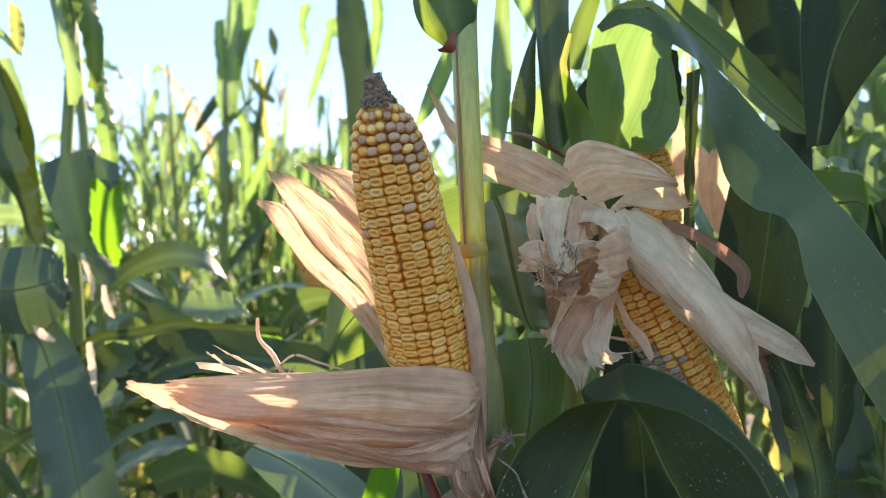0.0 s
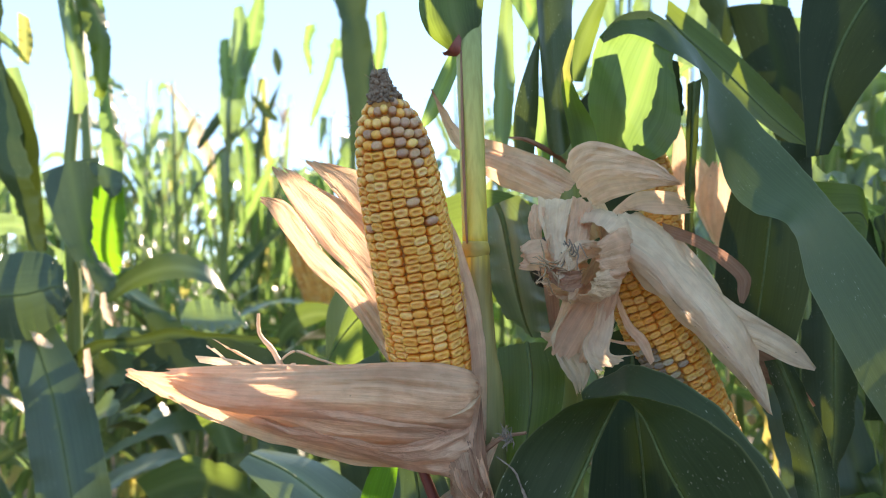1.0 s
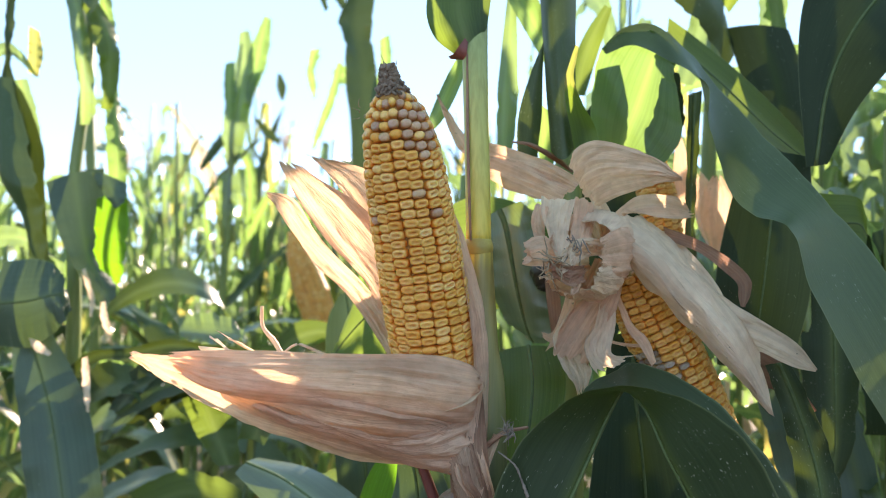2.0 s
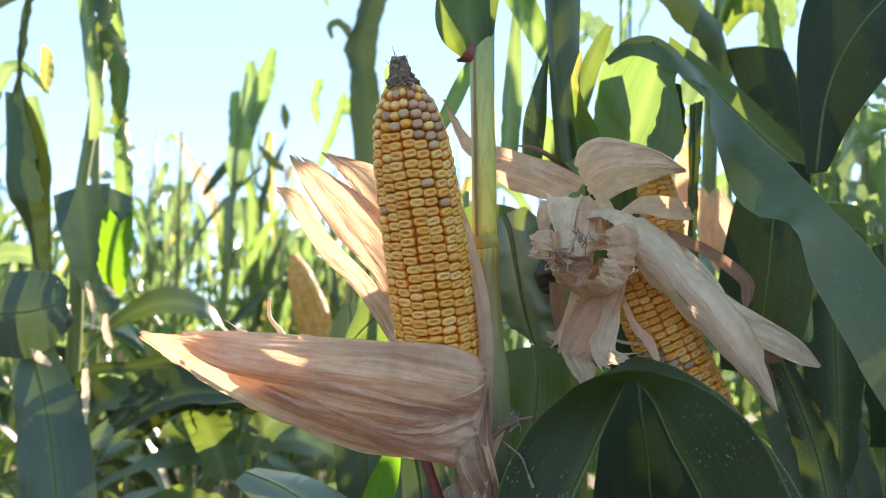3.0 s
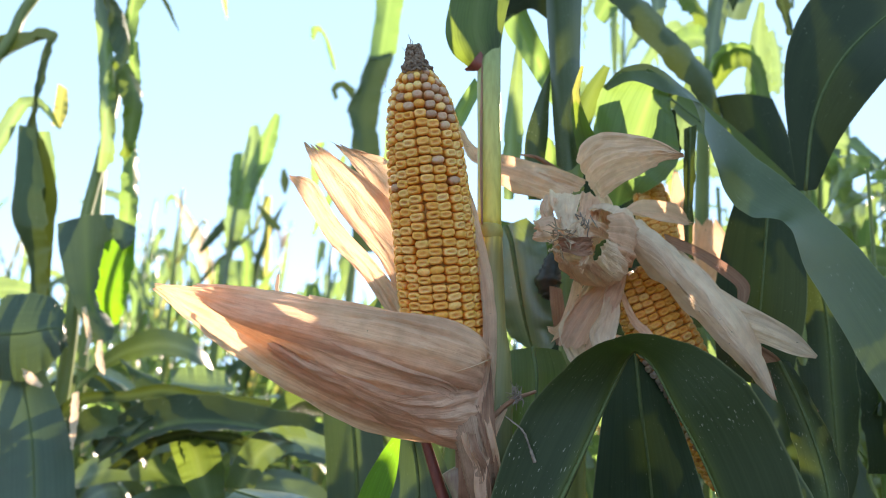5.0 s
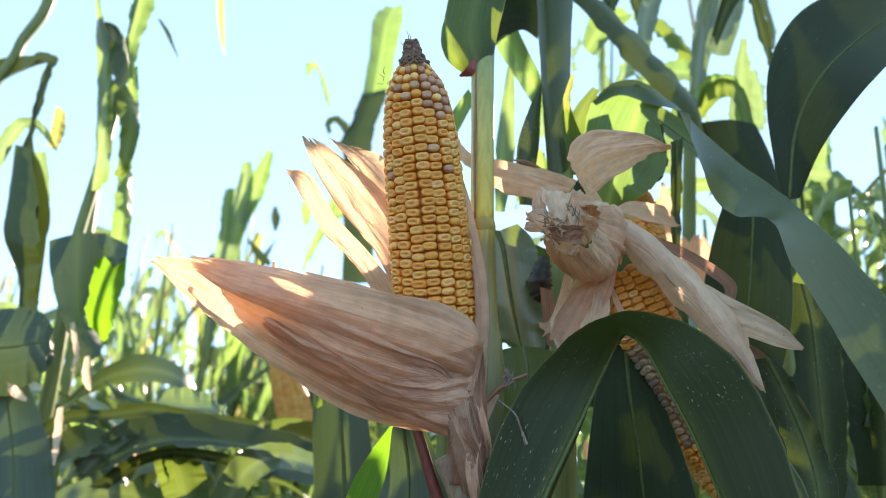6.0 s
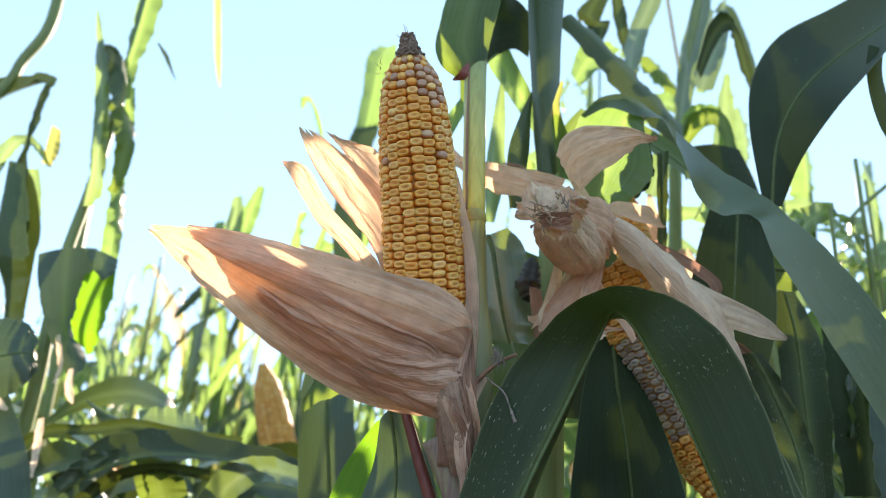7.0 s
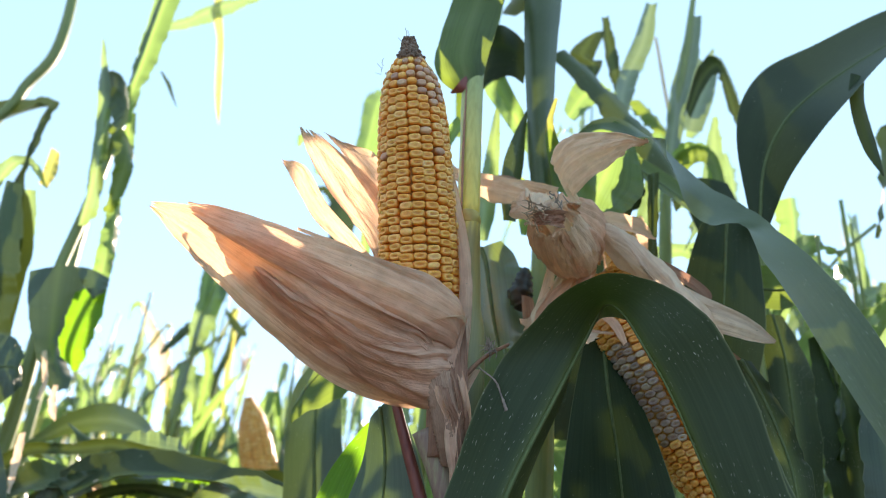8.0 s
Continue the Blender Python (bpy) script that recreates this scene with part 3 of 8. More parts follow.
def field_plant(seed, height, leaves, label, drying=0.2, ear=False, turn=0.0, topped=False):
    rnd = random.Random(seed)
    plant = thing("maize_plant", (0, 0, 0), label, "maize plant", "maize plants in rows")
    lx, ly = rnd.uniform(-0.05, 0.05), rnd.uniform(-0.05, 0.05)
    tube_part("stalk", [(0, 0, -0.02), (lx * 0.3, ly * 0.3, height * 0.4), (lx, ly, height)], [0.012, 0.010, 0.004], STALK, plant, n=14, seg=8)
    for i in range(leaves):
        v = (i + 1) / (leaves + 1)
        z = height * (0.14 + 0.80 * v)
        a = turn + math.pi * (i % 2) + rnd.uniform(-0.5, 0.5)
        length = (0.38 + 0.32 * math.sin(math.pi * min(v * 1.05, 1))) * rnd.uniform(0.75, 1.1)
        dry = rnd.random() < drying * (1.6 - v * 1.3)
        st = leaf_stations(rnd, a, z, 0.009, length, rnd.uniform(0.040, 0.068), rnd.uniform(1.1, 1.45), rnd.uniform(1.8, 3.4))
        off = np.array((lx * v ** 1.5, ly * v ** 1.5, 0))
        st = [tuple(tuple(np.array(p) + off) for p in s) for s in st]
        vt, f, uv = sheet(st, nl=30, nw=4, crease=0.4, ruffle=0.015, waves=8, seed=seed * 7 + i)
        part("leaf", to_mesh("leaf", vt, f, uv, LEAF_DRYING if dry else LEAF_FIELD), plant, "withering yellow leaf" if dry else "")
    if topped:
        tassel(plant, height, rnd, (lx, ly))
    if ear:
        a = turn + 0.4
        z = height * 0.5
        d = np.array((math.cos(a), math.sin(a), 0))
        base, tip = d * 0.03 + (0, 0, z), d * 0.075 + (0, 0, z + 0.17)
        cob = part("ear", to_mesh("ear", *tube([base, base * 0.6 + tip * 0.4, tip], [0.020, 0.024, 0.006], n=14, seg=12, bumpy=0.05)[:2], None, HUSK_PALE), plant, "ear in dry husk")
    return plant


def torn_stations(rnd, turn, z, length, width, hang):
    """A narrow ripe leaf: it stands up along the stalk, and where hang is set it breaks over and drops."""
    d = Vector((math.cos(turn), math.sin(turn), 0))
    s = Vector((-math.sin(turn), math.cos(turn), 0))
    p, st, steps = d * 0.008 + Vector((0, 0, z)), [], 7
    twist, pitch, broke = rnd.uniform(-1.0, 1.0), rnd.uniform(1.15, 1.45), rnd.uniform(0.2, 0.5)
    for i in range(steps + 1):
        v = i / steps
        w = width * 0.5 * (0.5 + 1.4 * v if v < 0.35 else 1.0 if v < 0.6 else max(0.03, 1 - ((v - 0.6) / 0.4) ** 1.5))
        side = (s * math.cos(twist * v * 3) + d * math.sin(twist * v * 3)) * w
        st.append((tuple(p - side), tuple(p + d * w * 0.3), tuple(p + side)))
        lean = -1.35 if hang and v > broke else pitch - 0.5 * v
        p = p + (d * math.cos(lean) + s * 0.12 * twist * v + Vector((0, 0, math.sin(lean)))) * length / steps
    return st


def upright_plant(seed, height, leaves, label):
    rnd = random.Random(seed)
    plant = thing("maize_plant", (0, 0, 0), label, "maize plant", "maize plants in rows")
    lx, ly = rnd.uniform(-0.06, 0.06), rnd.uniform(-0.06, 0.06)
    tube_part("stalk", [(0, 0, -0.02), (lx * 0.3, ly * 0.3, height * 0.4), (lx, ly, height)], [0.012, 0.010, 0.004], STALK, plant, n=14, seg=8)
    for i in range(leaves):
        v = (i + 1) / (leaves + 1)
        st = torn_stations(rnd, math.pi * (i % 2) + rnd.uniform(-0.8, 0.8), height * (0.16 + 0.76 * v), rnd.uniform(0.34, 0.62), rnd.uniform(0.03, 0.055), rnd.random() < 0.62)
        off = np.array((lx * v ** 1.5, ly * v ** 1.5, 0))
        st = [tuple(tuple(np.array(p) + off) for p in s) for s in st]
        vt, f, uv = sheet(st, nl=30, nw=4, crease=0.4, ruffle=0.007, waves=7, seed=seed * 7 + i)
        dry = rnd.random() < 0.14
        # Lit and shaded greens alternate by index, whatever light reaches the leaf.
        part("leaf", to_mesh("leaf", vt, f, uv, LEAF_DRYING if dry else LEAF_SUNNY if i % 4 == 0 else LEAF_HALF if i % 4 == 2 else LEAF_FIELD), plant, "withering yellow leaf" if dry else "")
    return plant


rng = random.Random(11)
kinds = [
    field_plant(3, 2.05, 11, "green maize plant with arching leaves", 0.06, True),
    field_plant(5, 1.92, 10, "sunlit maize plant with yellowing leaves and dry tassel", 0.10, True, 0.5, True),
    field_plant(8, 2.15, 12, "tall green maize plant with narrow arching leaves", 0.08, False, 0.2),
    field_plant(13, 1.85, 10, "maize plant with withering lower leaves", 0.14, False, 0.9),
    field_plant(21, 2.00, 11, "leafy green maize plant with drooping leaf tips", 0.15, True, 0.3),
    upright_plant(31, 2.05, 13, "ripe maize plant with narrow upright leaves"),
    upright_plant(34, 1.95, 12, "ripe maize plant with broken hanging leaves"),
    upright_plant(37, 2.15, 14, "tall ripe maize plant with torn leaves"),
]
ROW_TURN = radians(14)
along_row = Vector((-math.sin(ROW_TURN), math.cos(ROW_TURN), 0))
across = Vector((math.cos(ROW_TURN), math.sin(ROW_TURN), 0))


def stands(x, y):
    """Where the rows have a plant: not on the headland behind, in the lane that lets the sun in, or where one is built singly."""
    if y < 0.55 and x < 0.75 and x > -0.9 or y < -0.2:
        return False
    if math.hypot(x + 0.32, y - 1.42) < 0.24 or math.hypot(x + 0.6, y - 2.1) < 0.2:
        return False
    lane = x - 0.38 * (y - 0.45)
    if y < 2.3 and -0.32 < lane < (0.10 if y < 1.1 else 0.34):
        return weak(x, y)
    if math.hypot(x, y) < 1.75 and 20 < math.degrees(math.atan2(x, y)) < 44:
        return False
    return not (y < 1.25 and -0.95 < x < 0.26)


def weak(x, y):
    """The alley side, where the plants have stayed low."""
    return 1.15 < math.hypot(x, y) < 3.3 and -47 < math.degrees(math.atan2(x, y)) < -3


first = dict.fromkeys(range(8))
count = 0
for k in range(-5, 8):
    for i in range(-6, 34):
        p = across * (0.10 + 0.68 * k + rng.uniform(-0.05, 0.05)) + along_row * (0.43 + 0.21 * i + rng.uniform(-0.05, 0.05))
        if abs(k) > 2 and (i + k) % 2 or not stands(p.x, p.y) or p.y > 6.2 or (p.length > 2.6 and rng.random() < 0.4) :
            continue
        c = rng.choice((0, 1, 2, 3, 4, 5, 5, 6, 6, 7, 7))
        m = Matrix.Translation(p) @ Matrix.Rotation(rng.uniform(0, 6.28), 4, "Z") @ Matrix.Diagonal((1, 1, rng.uniform(0.58, 0.68) if weak(p.x, p.y) else rng.uniform(0.92, 1.06), 1))
        if first[c] is None:
            kinds[c].matrix_world = m
            first[c] = True
        else:
            copy_thing(kinds[c], m)
        count += 1

# plants that stand close behind on the shaded side, and one in the alley
# Several are added to keep the sun off leaves and bract in front.
for x, y, c, a, wide, tall in ((0.25, 0.80, 2, 0.3, 0.50, 0.61), (0.33, 1.00, 4, 1.2, 0.6, 0.64), (0.45, 0.84, 0, 1.1, 0.62, 0.76), (0.60, 0.90, 4, 2.0, 0.75, 0.74), (0.48, 1.10, 2, 0.1, 0.8, 0.72),
                               (0.55, 0.64, 2, 2.6, 0.55, 0.66), (0.76, 0.80, 0, 0.7, 0.8, 0.72), (0.40, 0.66, 4, 2.2, 0.42, 0.64), (-0.25, 1.60, 7, 1.9, 0.6, 0.60), (0.86, 1.05, 0, 0.4, 0.9, 0.76),
                               (0.67, 1.50, 0, 2.4, 0.9, 0.86), (0.82, 1.42, 2, 1.4, 0.9, 0.84), (0.70, 1.22, 4, 2.9, 0.9, 0.80), (0.97, 1.30, 0, 1.8, 0.9, 0.82),
                               (0.06, 0.98, 2, 1.3, 0.55, 0.62), (0.16, 1.10, 0, 1.8, 0.6, 0.65), (0.12, 1.32, 4, 1.5, 0.7, 0.67), (0.26, 1.40, 2, 0.8, 0.7, 0.70), (0.22, 0.94, 4, 1.7, 0.5, 0.60),
                               (0.62, 1.05, 2, 0.5, 0.9, 0.80), (0.78, 1.14, 4, 1.6, 0.9, 0.80), (0.92, 0.90, 2, 0.2, 0.9, 0.74), (0.68, 0.80, 4, 1.3, 0.7, 0.70), (0.50, 0.94, 0, 2.9, 0.7, 0.74),
                               (0.30, 1.22, 0, 1.4, 0.5, 0.98), (0.36, 1.45, 4, 2.8, 0.6, 1.02), (0.80, 1.28, 2, 1.0, 0.7, 0.84), (0.58, 1.16, 4, 1.9, 0.6, 0.70), (0.50, 0.78, 2, 0.9, 0.5, 0.62), (0.68, 1.00, 0, 2.5, 0.6, 0.78),
                               (-0.63, 2.40, 5, 0.6, 0.6, 0.95), (-0.92, 2.25, 6, 2.0, 0.6, 0.86), (-0.52, 3.05, 7, 1.1, 0.8, 0.95), (-1.15, 2.95, 6, 2.4, 0.8, 0.92), (-0.30, 2.50, 6, 0.2, 0.6, 0.88), (-0.12, 2.25, 6, 1.5, 0.6, 0.90), (-0.78, 3.3, 5, 2.6, 0.8, 0.98),
                               (-0.44, 2.35, 7, 2.2, 0.55, 0.80), (-0.72, 2.62, 6, 0.4, 0.6, 0.90), (-0.22, 2.95, 6, 1.9, 0.7, 0.92), (-0.98, 2.70, 7, 1.0, 0.6, 0.88), (-0.50, 2.75, 6, 2.9, 0.6, 0.86), (-0.16, 2.05, 7, 0.7, 0.5, 0.76)):
    copy_thing(kinds[c], Matrix.Translation((x, y, 0)) @ Matrix.Rotation(a, 4, "Z") @ Matrix.Diagonal((wide, wide, tall, 1)))

for _ in range(30):
    a, d = radians(rng.uniform(-29, -2)), rng.uniform(2.0, 4.4)
    copy_thing(kinds[rng.choice((5, 6, 7))], Matrix.Translation((d * math.sin(a), d * math.cos(a), 0)) @ Matrix.Rotation(rng.uniform(0, 6.28), 4, "Z") @ Matrix.Diagonal((1, 1, rng.uniform(0.66, 0.86), 1)))


def low_plant(seed, x, y):
    """A stunted plant in the alley whose broad lower leaves fill the shade."""
    rnd = random.Random(seed)
    plant = thing("maize_plant", (x, y, 0), "stunted maize plant with broad grey-green leaves", "maize plant", "maize plants in rows")
    tube_part("stalk", [(0, 0, -0.02), (0.01, 0, 0.5), (0.0, 0.01, 1.05)], [0.012, 0.010, 0.005], STALK, plant, n=12, seg=8)
    for i in range(12):
        st = leaf_stations(rnd, 0.4 + math.pi * (i % 2) + rnd.uniform(-0.9, 0.9), 0.60 + 0.038 * i, 0.009, rnd.uniform(0.36, 0.62), rnd.uniform(0.032, 0.062), rnd.uniform(0.7, 1.25), rnd.uniform(1.5, 2.6))
        vt, fc, uv = sheet(st, nl=30, nw=6, crease=0.5, ruffle=0.004, waves=4, seed=seed + i)
        part("leaf", to_mesh("leaf", vt, fc, uv, LEAF_GREY if i % 3 else LEAF_HALF), plant)


for k, (x, y) in enumerate(((-0.60, 1.10), (-0.06, 1.26), (-0.52, 1.50), (0.0, 1.80), (-0.62, 1.85))):
    low_plant(600 + 11 * k, x, y)


def far_field():
    """The rows beyond, too far to tell one leaf from another, joined."""
    rnd, V, F, U, R = random.Random(77), [], [], [], []
    for _ in range(520):
        a, d = radians(rnd.uniform(-75, 75)), 6.4 + 20 * rnd.random() ** 1.6
        x, y, h = d * math.sin(a), d * math.cos(a), rnd.uniform(1.75, 2.2)
        for i in range(9):
            st = leaf_stations(rnd, rnd.uniform(0, 6.28), h * (0.15 + 0.09 * i), 0.01, rnd.uniform(0.45, 0.75), 0.075, rnd.uniform(1.0, 1.4), rnd.uniform(1.2, 2.4))
            v, f, (uv, rel) = sheet(st, nl=7, nw=2, ruffle=0.01, seed=i)
            o = len(V)
            V += [q + np.array((x, y, 0)) for q in v]
            F += [tuple(o + c for c in q) for q in f]
            U += uv
            R += rel
    ob = new("maize_field", to_mesh("maize_field", V, F, (U, R), LEAF_FIELD))
    tagged(ob, "distant rows of green maize beyond the near plants", "maize field", "", "stuff")


far_field()

# ---- the plant with the upright ear ----
A_AT = (0.026, 0.43, 0.0)
plant_a = thing("maize_plant", A_AT, "maize plant with yellow-green stalk bearing the peeled ear", "maize plant", "maize plants in rows")


def from_a(*pts):
    return [tuple(np.array(p) - np.array(A_AT)) for p in pts]


stalk_top = (0.0141, 0.4700, 1.3376)
stalk_node = (0.0190, 0.4450, 1.2004)
stalk_low = (0.0310, 0.4470, 1.0522)
tube_part("stalk", from_a((0.040, 0.40, -0.03), (0.036, 0.43, 0.6), stalk_low, tuple(np.array(stalk_node) * 0.6 + np.array(stalk_low) * 0.4), stalk_node), [0.013, 0.0115, 0.0098, 0.0088, 0.0084], STALK_MAIN, plant_a, seg=20, n=40)
tube_part("node", from_a(tuple(np.array(stalk_node) - (0, 0, 0.006)), tuple(np.array(stalk_node) - (0, 0, 0.001)), tuple(np.array(stalk_node) + (0, 0, 0.004))), [0.0083, 0.0092, 0.0080], NODE, plant_a, seg=20, n=8)
tube_part("sheath", from_a(stalk_node, tuple(np.array(stalk_node) * 0.5 + np.array(stalk_top) * 0.5), stalk_top, (0.0154, 0.4860, 1.3966), (0.0197, 0.5020, 1.4508), (0.0274, 0.5350, 1.5512)), [0.0080, 0.0082, 0.0086, 0.0080, 0.0062, 0.0050], STALK_MAIN, plant_a, "pale green leaf sheath, yellow towards the node", seg=20, n=44)
tube_part("sheath_edge", from_a((0.0088, 0.4620, 1.3302), (0.0100, 0.4520, 1.2788), (0.0116, 0.4440, 1.2389), (0.0135, 0.4380, 1.2031)), [0.0008, 0.0010, 0.0010, 0.0007], HUSK_BROWN, plant_a, "dry brown edge of the sheath", seg=6)
blade("leaf", plant_a, [((0.0003, 0.4750, 1.3343), (0.0108, 0.4630, 1.3344), (0.0220, 0.4680, 1.3514)), ((-0.0136, 0.4750, 1.3457), (0.0062, 0.4620, 1.3463), (0.0228, 0.4680, 1.3608)), ((-0.0201, 0.4750, 1.3645), (0.0022, 0.4640, 1.3634), (0.0245, 0.4700, 1.3745)), ((-0.0179, 0.4790, 1.3936), (0.0042, 0.4700, 1.3928), (0.0283, 0.4760, 1.4022)),
      ((-0.0140, 0.4870, 1.4321), (0.0092, 0.4800, 1.4306), (0.0332, 0.4840, 1.4372)), ((-0.0062, 0.5050, 1.4981), (0.0181, 0.4980, 1.4965), (0.0410, 0.5000, 1.5012)), ((-0.005, 0.58, 1.56), (0.018, 0.57, 1.56), (0.045, 0.58, 1.56)), ((0.0, 0.72, 1.63), (0.025, 0.72, 1.64), (0.05, 0.72, 1.63)), ((0.02, 0.90, 1.60), (0.025, 0.90, 1.60), (0.03, 0.90, 1.60))],
      LEAF, "shaded leaf spreading from the red collar", rib=False, nl=50, nw=10, ruffle=0.0015, seed=4)
blade("ligule", plant_a, [((-0.0038, 0.4730, 1.3321), (-0.0024, 0.4720, 1.3299)), ((-0.0004, 0.4645, 1.3310), (0.0071, 0.4645, 1.3272)), ((0.0029, 0.4612, 1.3351), (0.0083, 0.4612, 1.3304)), ((0.0069, 0.4605, 1.3407), (0.0089, 0.4605, 1.3377))], STALK_RED, "dark red collar", rib=False, nl=12, nw=6)

# red leaf stem and pale sheath below the ear
tube_part("leaf_stem", from_a((-0.0140, 0.4480, 1.0674), (-0.0027, 0.4520, 1.0394), (0.0090, 0.4550, 1.0118), (0.0224, 0.4550, 0.9766)), [0.0030, 0.0036, 0.0040, 0.0045], STALK_RED, plant_a, "reddish leaf stem", seg=10)
tube_part("shank_sheath", from_a((0.0054, 0.4380, 1.0508), (0.0192, 0.4400, 1.0267), (0.0307, 0.4420, 1.0004), (0.0415, 0.4400, 0.9695)), [0.0085, 0.0095, 0.0105, 0.0100], SHEATH, plant_a, "pale green sheath tinged purple", seg=14, squash=0.7)
blade("leaf", plant_a, [((-0.0656, 0.5300, 0.9979), (-0.0267, 0.5200, 0.9975)), ((-0.0590, 0.5300, 1.0186), (-0.0236, 0.5200, 1.0230)), ((-0.0532, 0.5300, 1.0361), (-0.0203, 0.5200, 1.0420)), ((-0.0423, 0.5300, 1.0566), (-0.0225, 0.5250, 1.0609)), ((-0.0327, 0.5300, 1.0715), (-0.0296, 0.5300, 1.0730))], LEAF_BACKLIT, "bright green leaf", cup=0.1, nl=24, rib=False, seed=9)
blade("leaf", plant_a, [((-0.0299, 0.5000, 1.0681), (-0.0148, 0.4800, 1.0802)), ((-0.0312, 0.5050, 1.0388), (0.0022, 0.4800, 1.0490)), ((-0.0380, 0.5100, 1.0099), (0.0154, 0.4800, 1.0124)), ((-0.0400, 0.5200, 0.9762), (0.0223, 0.4800, 0.9809))], LEAF_SHADE, cup=0.08, seed=10)

# ---- the upright ear ----
EAR_AT = (0.012, 0.432, 1.085)
ear = thing("corn_ear", EAR_AT, "ripe golden corn ear with peeled-back dry husk on stalk", "corn ear")
e0 = np.array((-0.004, 0.440, 1.120)) - np.array(EAR_AT)
e1 = np.array((-0.037, 0.374, 1.291)) - np.array(EAR_AT)


def ear_mould(v, a):
    side = -math.sin(a)
    if v > 0.97:
        return 0.55
    return max(0.0, (v - 0.70) * 3.2) * (1.0 if side > 0.25 else 0.22 if side > -0.6 else 0.1) + (0.04 if v > 0.5 else 0.0)


cob_of(ear, e0, e1, [0.0250, 0.0260, 0.0268, 0.0269, 0.0268, 0.0266, 0.0264, 0.0261, 0.0258, 0.0255, 0.0252, 0.0248, 0.0244, 0.0239, 0.0233, 0.0223, 0.0207, 0.0180, 0.0122, 0.0062, 0.0036], 18, 32, (0, -1, -0.25), 7, 0.085, ear_mould)
tube_part("shank", [(0.004, 0.006, -0.05), (0.0, 0.004, 0.0), tuple(e0)], [0.009, 0.011, 0.016], HUSK_BROWN, ear, seg=12)
# the wide front bract, two layers
blade("husk", ear, [((0.0218, 0.4320, 1.1226), (0.0206, 0.4200, 1.1141), (0.0183, 0.4300, 1.0944)), ((0.0135, 0.4160, 1.1291), (0.0133, 0.4020, 1.1162), (0.0101, 0.4120, 1.0956)), ((-0.0044, 0.4020, 1.1341), (-0.0074, 0.3870, 1.1197), (-0.0124, 0.3995, 1.0983)), ((-0.0294, 0.3960, 1.1347), (-0.0327, 0.3770, 1.1235), (-0.0384, 0.3875, 1.1022)), ((-0.0615, 0.3820, 1.1346), (-0.0622, 0.3650, 1.1252), (-0.0668, 0.3735, 1.1078)), ((-0.0907, 0.3660, 1.1366), (-0.0930, 0.3535, 1.1258), (-0.0960, 0.3565, 1.1130)), ((-0.1145, 0.3560, 1.1368), (-0.1150, 0.3482, 1.1280), (-0.1160, 0.3508, 1.1178)), ((-0.1372, 0.3520, 1.1352), (-0.1352, 0.3480, 1.1312), (-0.1325, 0.3496, 1.1263))],
      HUSK, "broad dry front husk", rib=False, nl=52, nw=18, ragged=0.03, crumple=0.0020, ribs=0.0008, seed=3)
blade("husk", ear, [((0.0167, 0.4400, 1.0830), (0.0139, 0.4280, 1.0787), (0.0108, 0.4400, 1.0649)), ((0.0003, 0.4120, 1.1002), (-0.0019, 0.4080, 1.0892), (-0.0032, 0.4480, 1.0653)), ((-0.0260, 0.3920, 1.1081), (-0.0283, 0.3980, 1.0935), (-0.0326, 0.4400, 1.0663)), ((-0.0546, 0.3760, 1.1166), (-0.0576, 0.3860, 1.0992), (-0.0649, 0.4240, 1.0745)), ((-0.0811, 0.3620, 1.1246), (-0.0849, 0.3720, 1.1087), (-0.0933, 0.4020, 1.0877)),
      ((-0.1073, 0.3540, 1.1304), (-0.1111, 0.3620, 1.1180), (-0.1188, 0.3820, 1.1032)), ((-0.1345, 0.3520, 1.1336), (-0.1374, 0.3560, 1.1267), (-0.1423, 0.3650, 1.1185)), ((-0.1586, 0.3550, 1.1342), (-0.1580, 0.3550, 1.1330), (-0.1579, 0.3560, 1.1317))],
      HUSK, "long outer husk tapering to a tip", rib=False, nl=52, nw=18, ragged=0.03, crumple=0.0026, ribs=0.0013, seed=5)
blade("husk", ear, [((0.0222, 0.4400, 1.1135), (0.0108, 0.4400, 1.0781)), ((0.0202, 0.4120, 1.1141), (0.0119, 0.4200, 1.0883)), ((0.0129, 0.3980, 1.1092), (0.0059, 0.4180, 1.0898)), ((-0.0044, 0.3980, 1.1036), (-0.0106, 0.4180, 1.0875)), ((-0.0261, 0.3940, 1.1033), (-0.0304, 0.4100, 1.0935))],
      HUSK_PALE, "rolled edge of husk", rib=False, nl=24, nw=8, cup=-0.22, crumple=0.001, seed=6)
blade("husk_strip", ear, [((-0.0800, 0.3665, 1.1362), (-0.0800, 0.3660, 1.1338)), ((-0.0700, 0.3700, 1.1356), (-0.0700, 0.3700, 1.1330)), ((-0.0560, 0.3765, 1.1353), (-0.0560, 0.3765, 1.1328)), ((-0.0400, 0.3880, 1.1348), (-0.0400, 0.3870, 1.1312)), ((-0.0200, 0.3985, 1.1340), (-0.0200, 0.3970, 1.1290))], HUSK, "split-off strip along the husk rim", rib=False, nl=30, nw=5, cup=0.1, crumple=0.0006, seed=18)
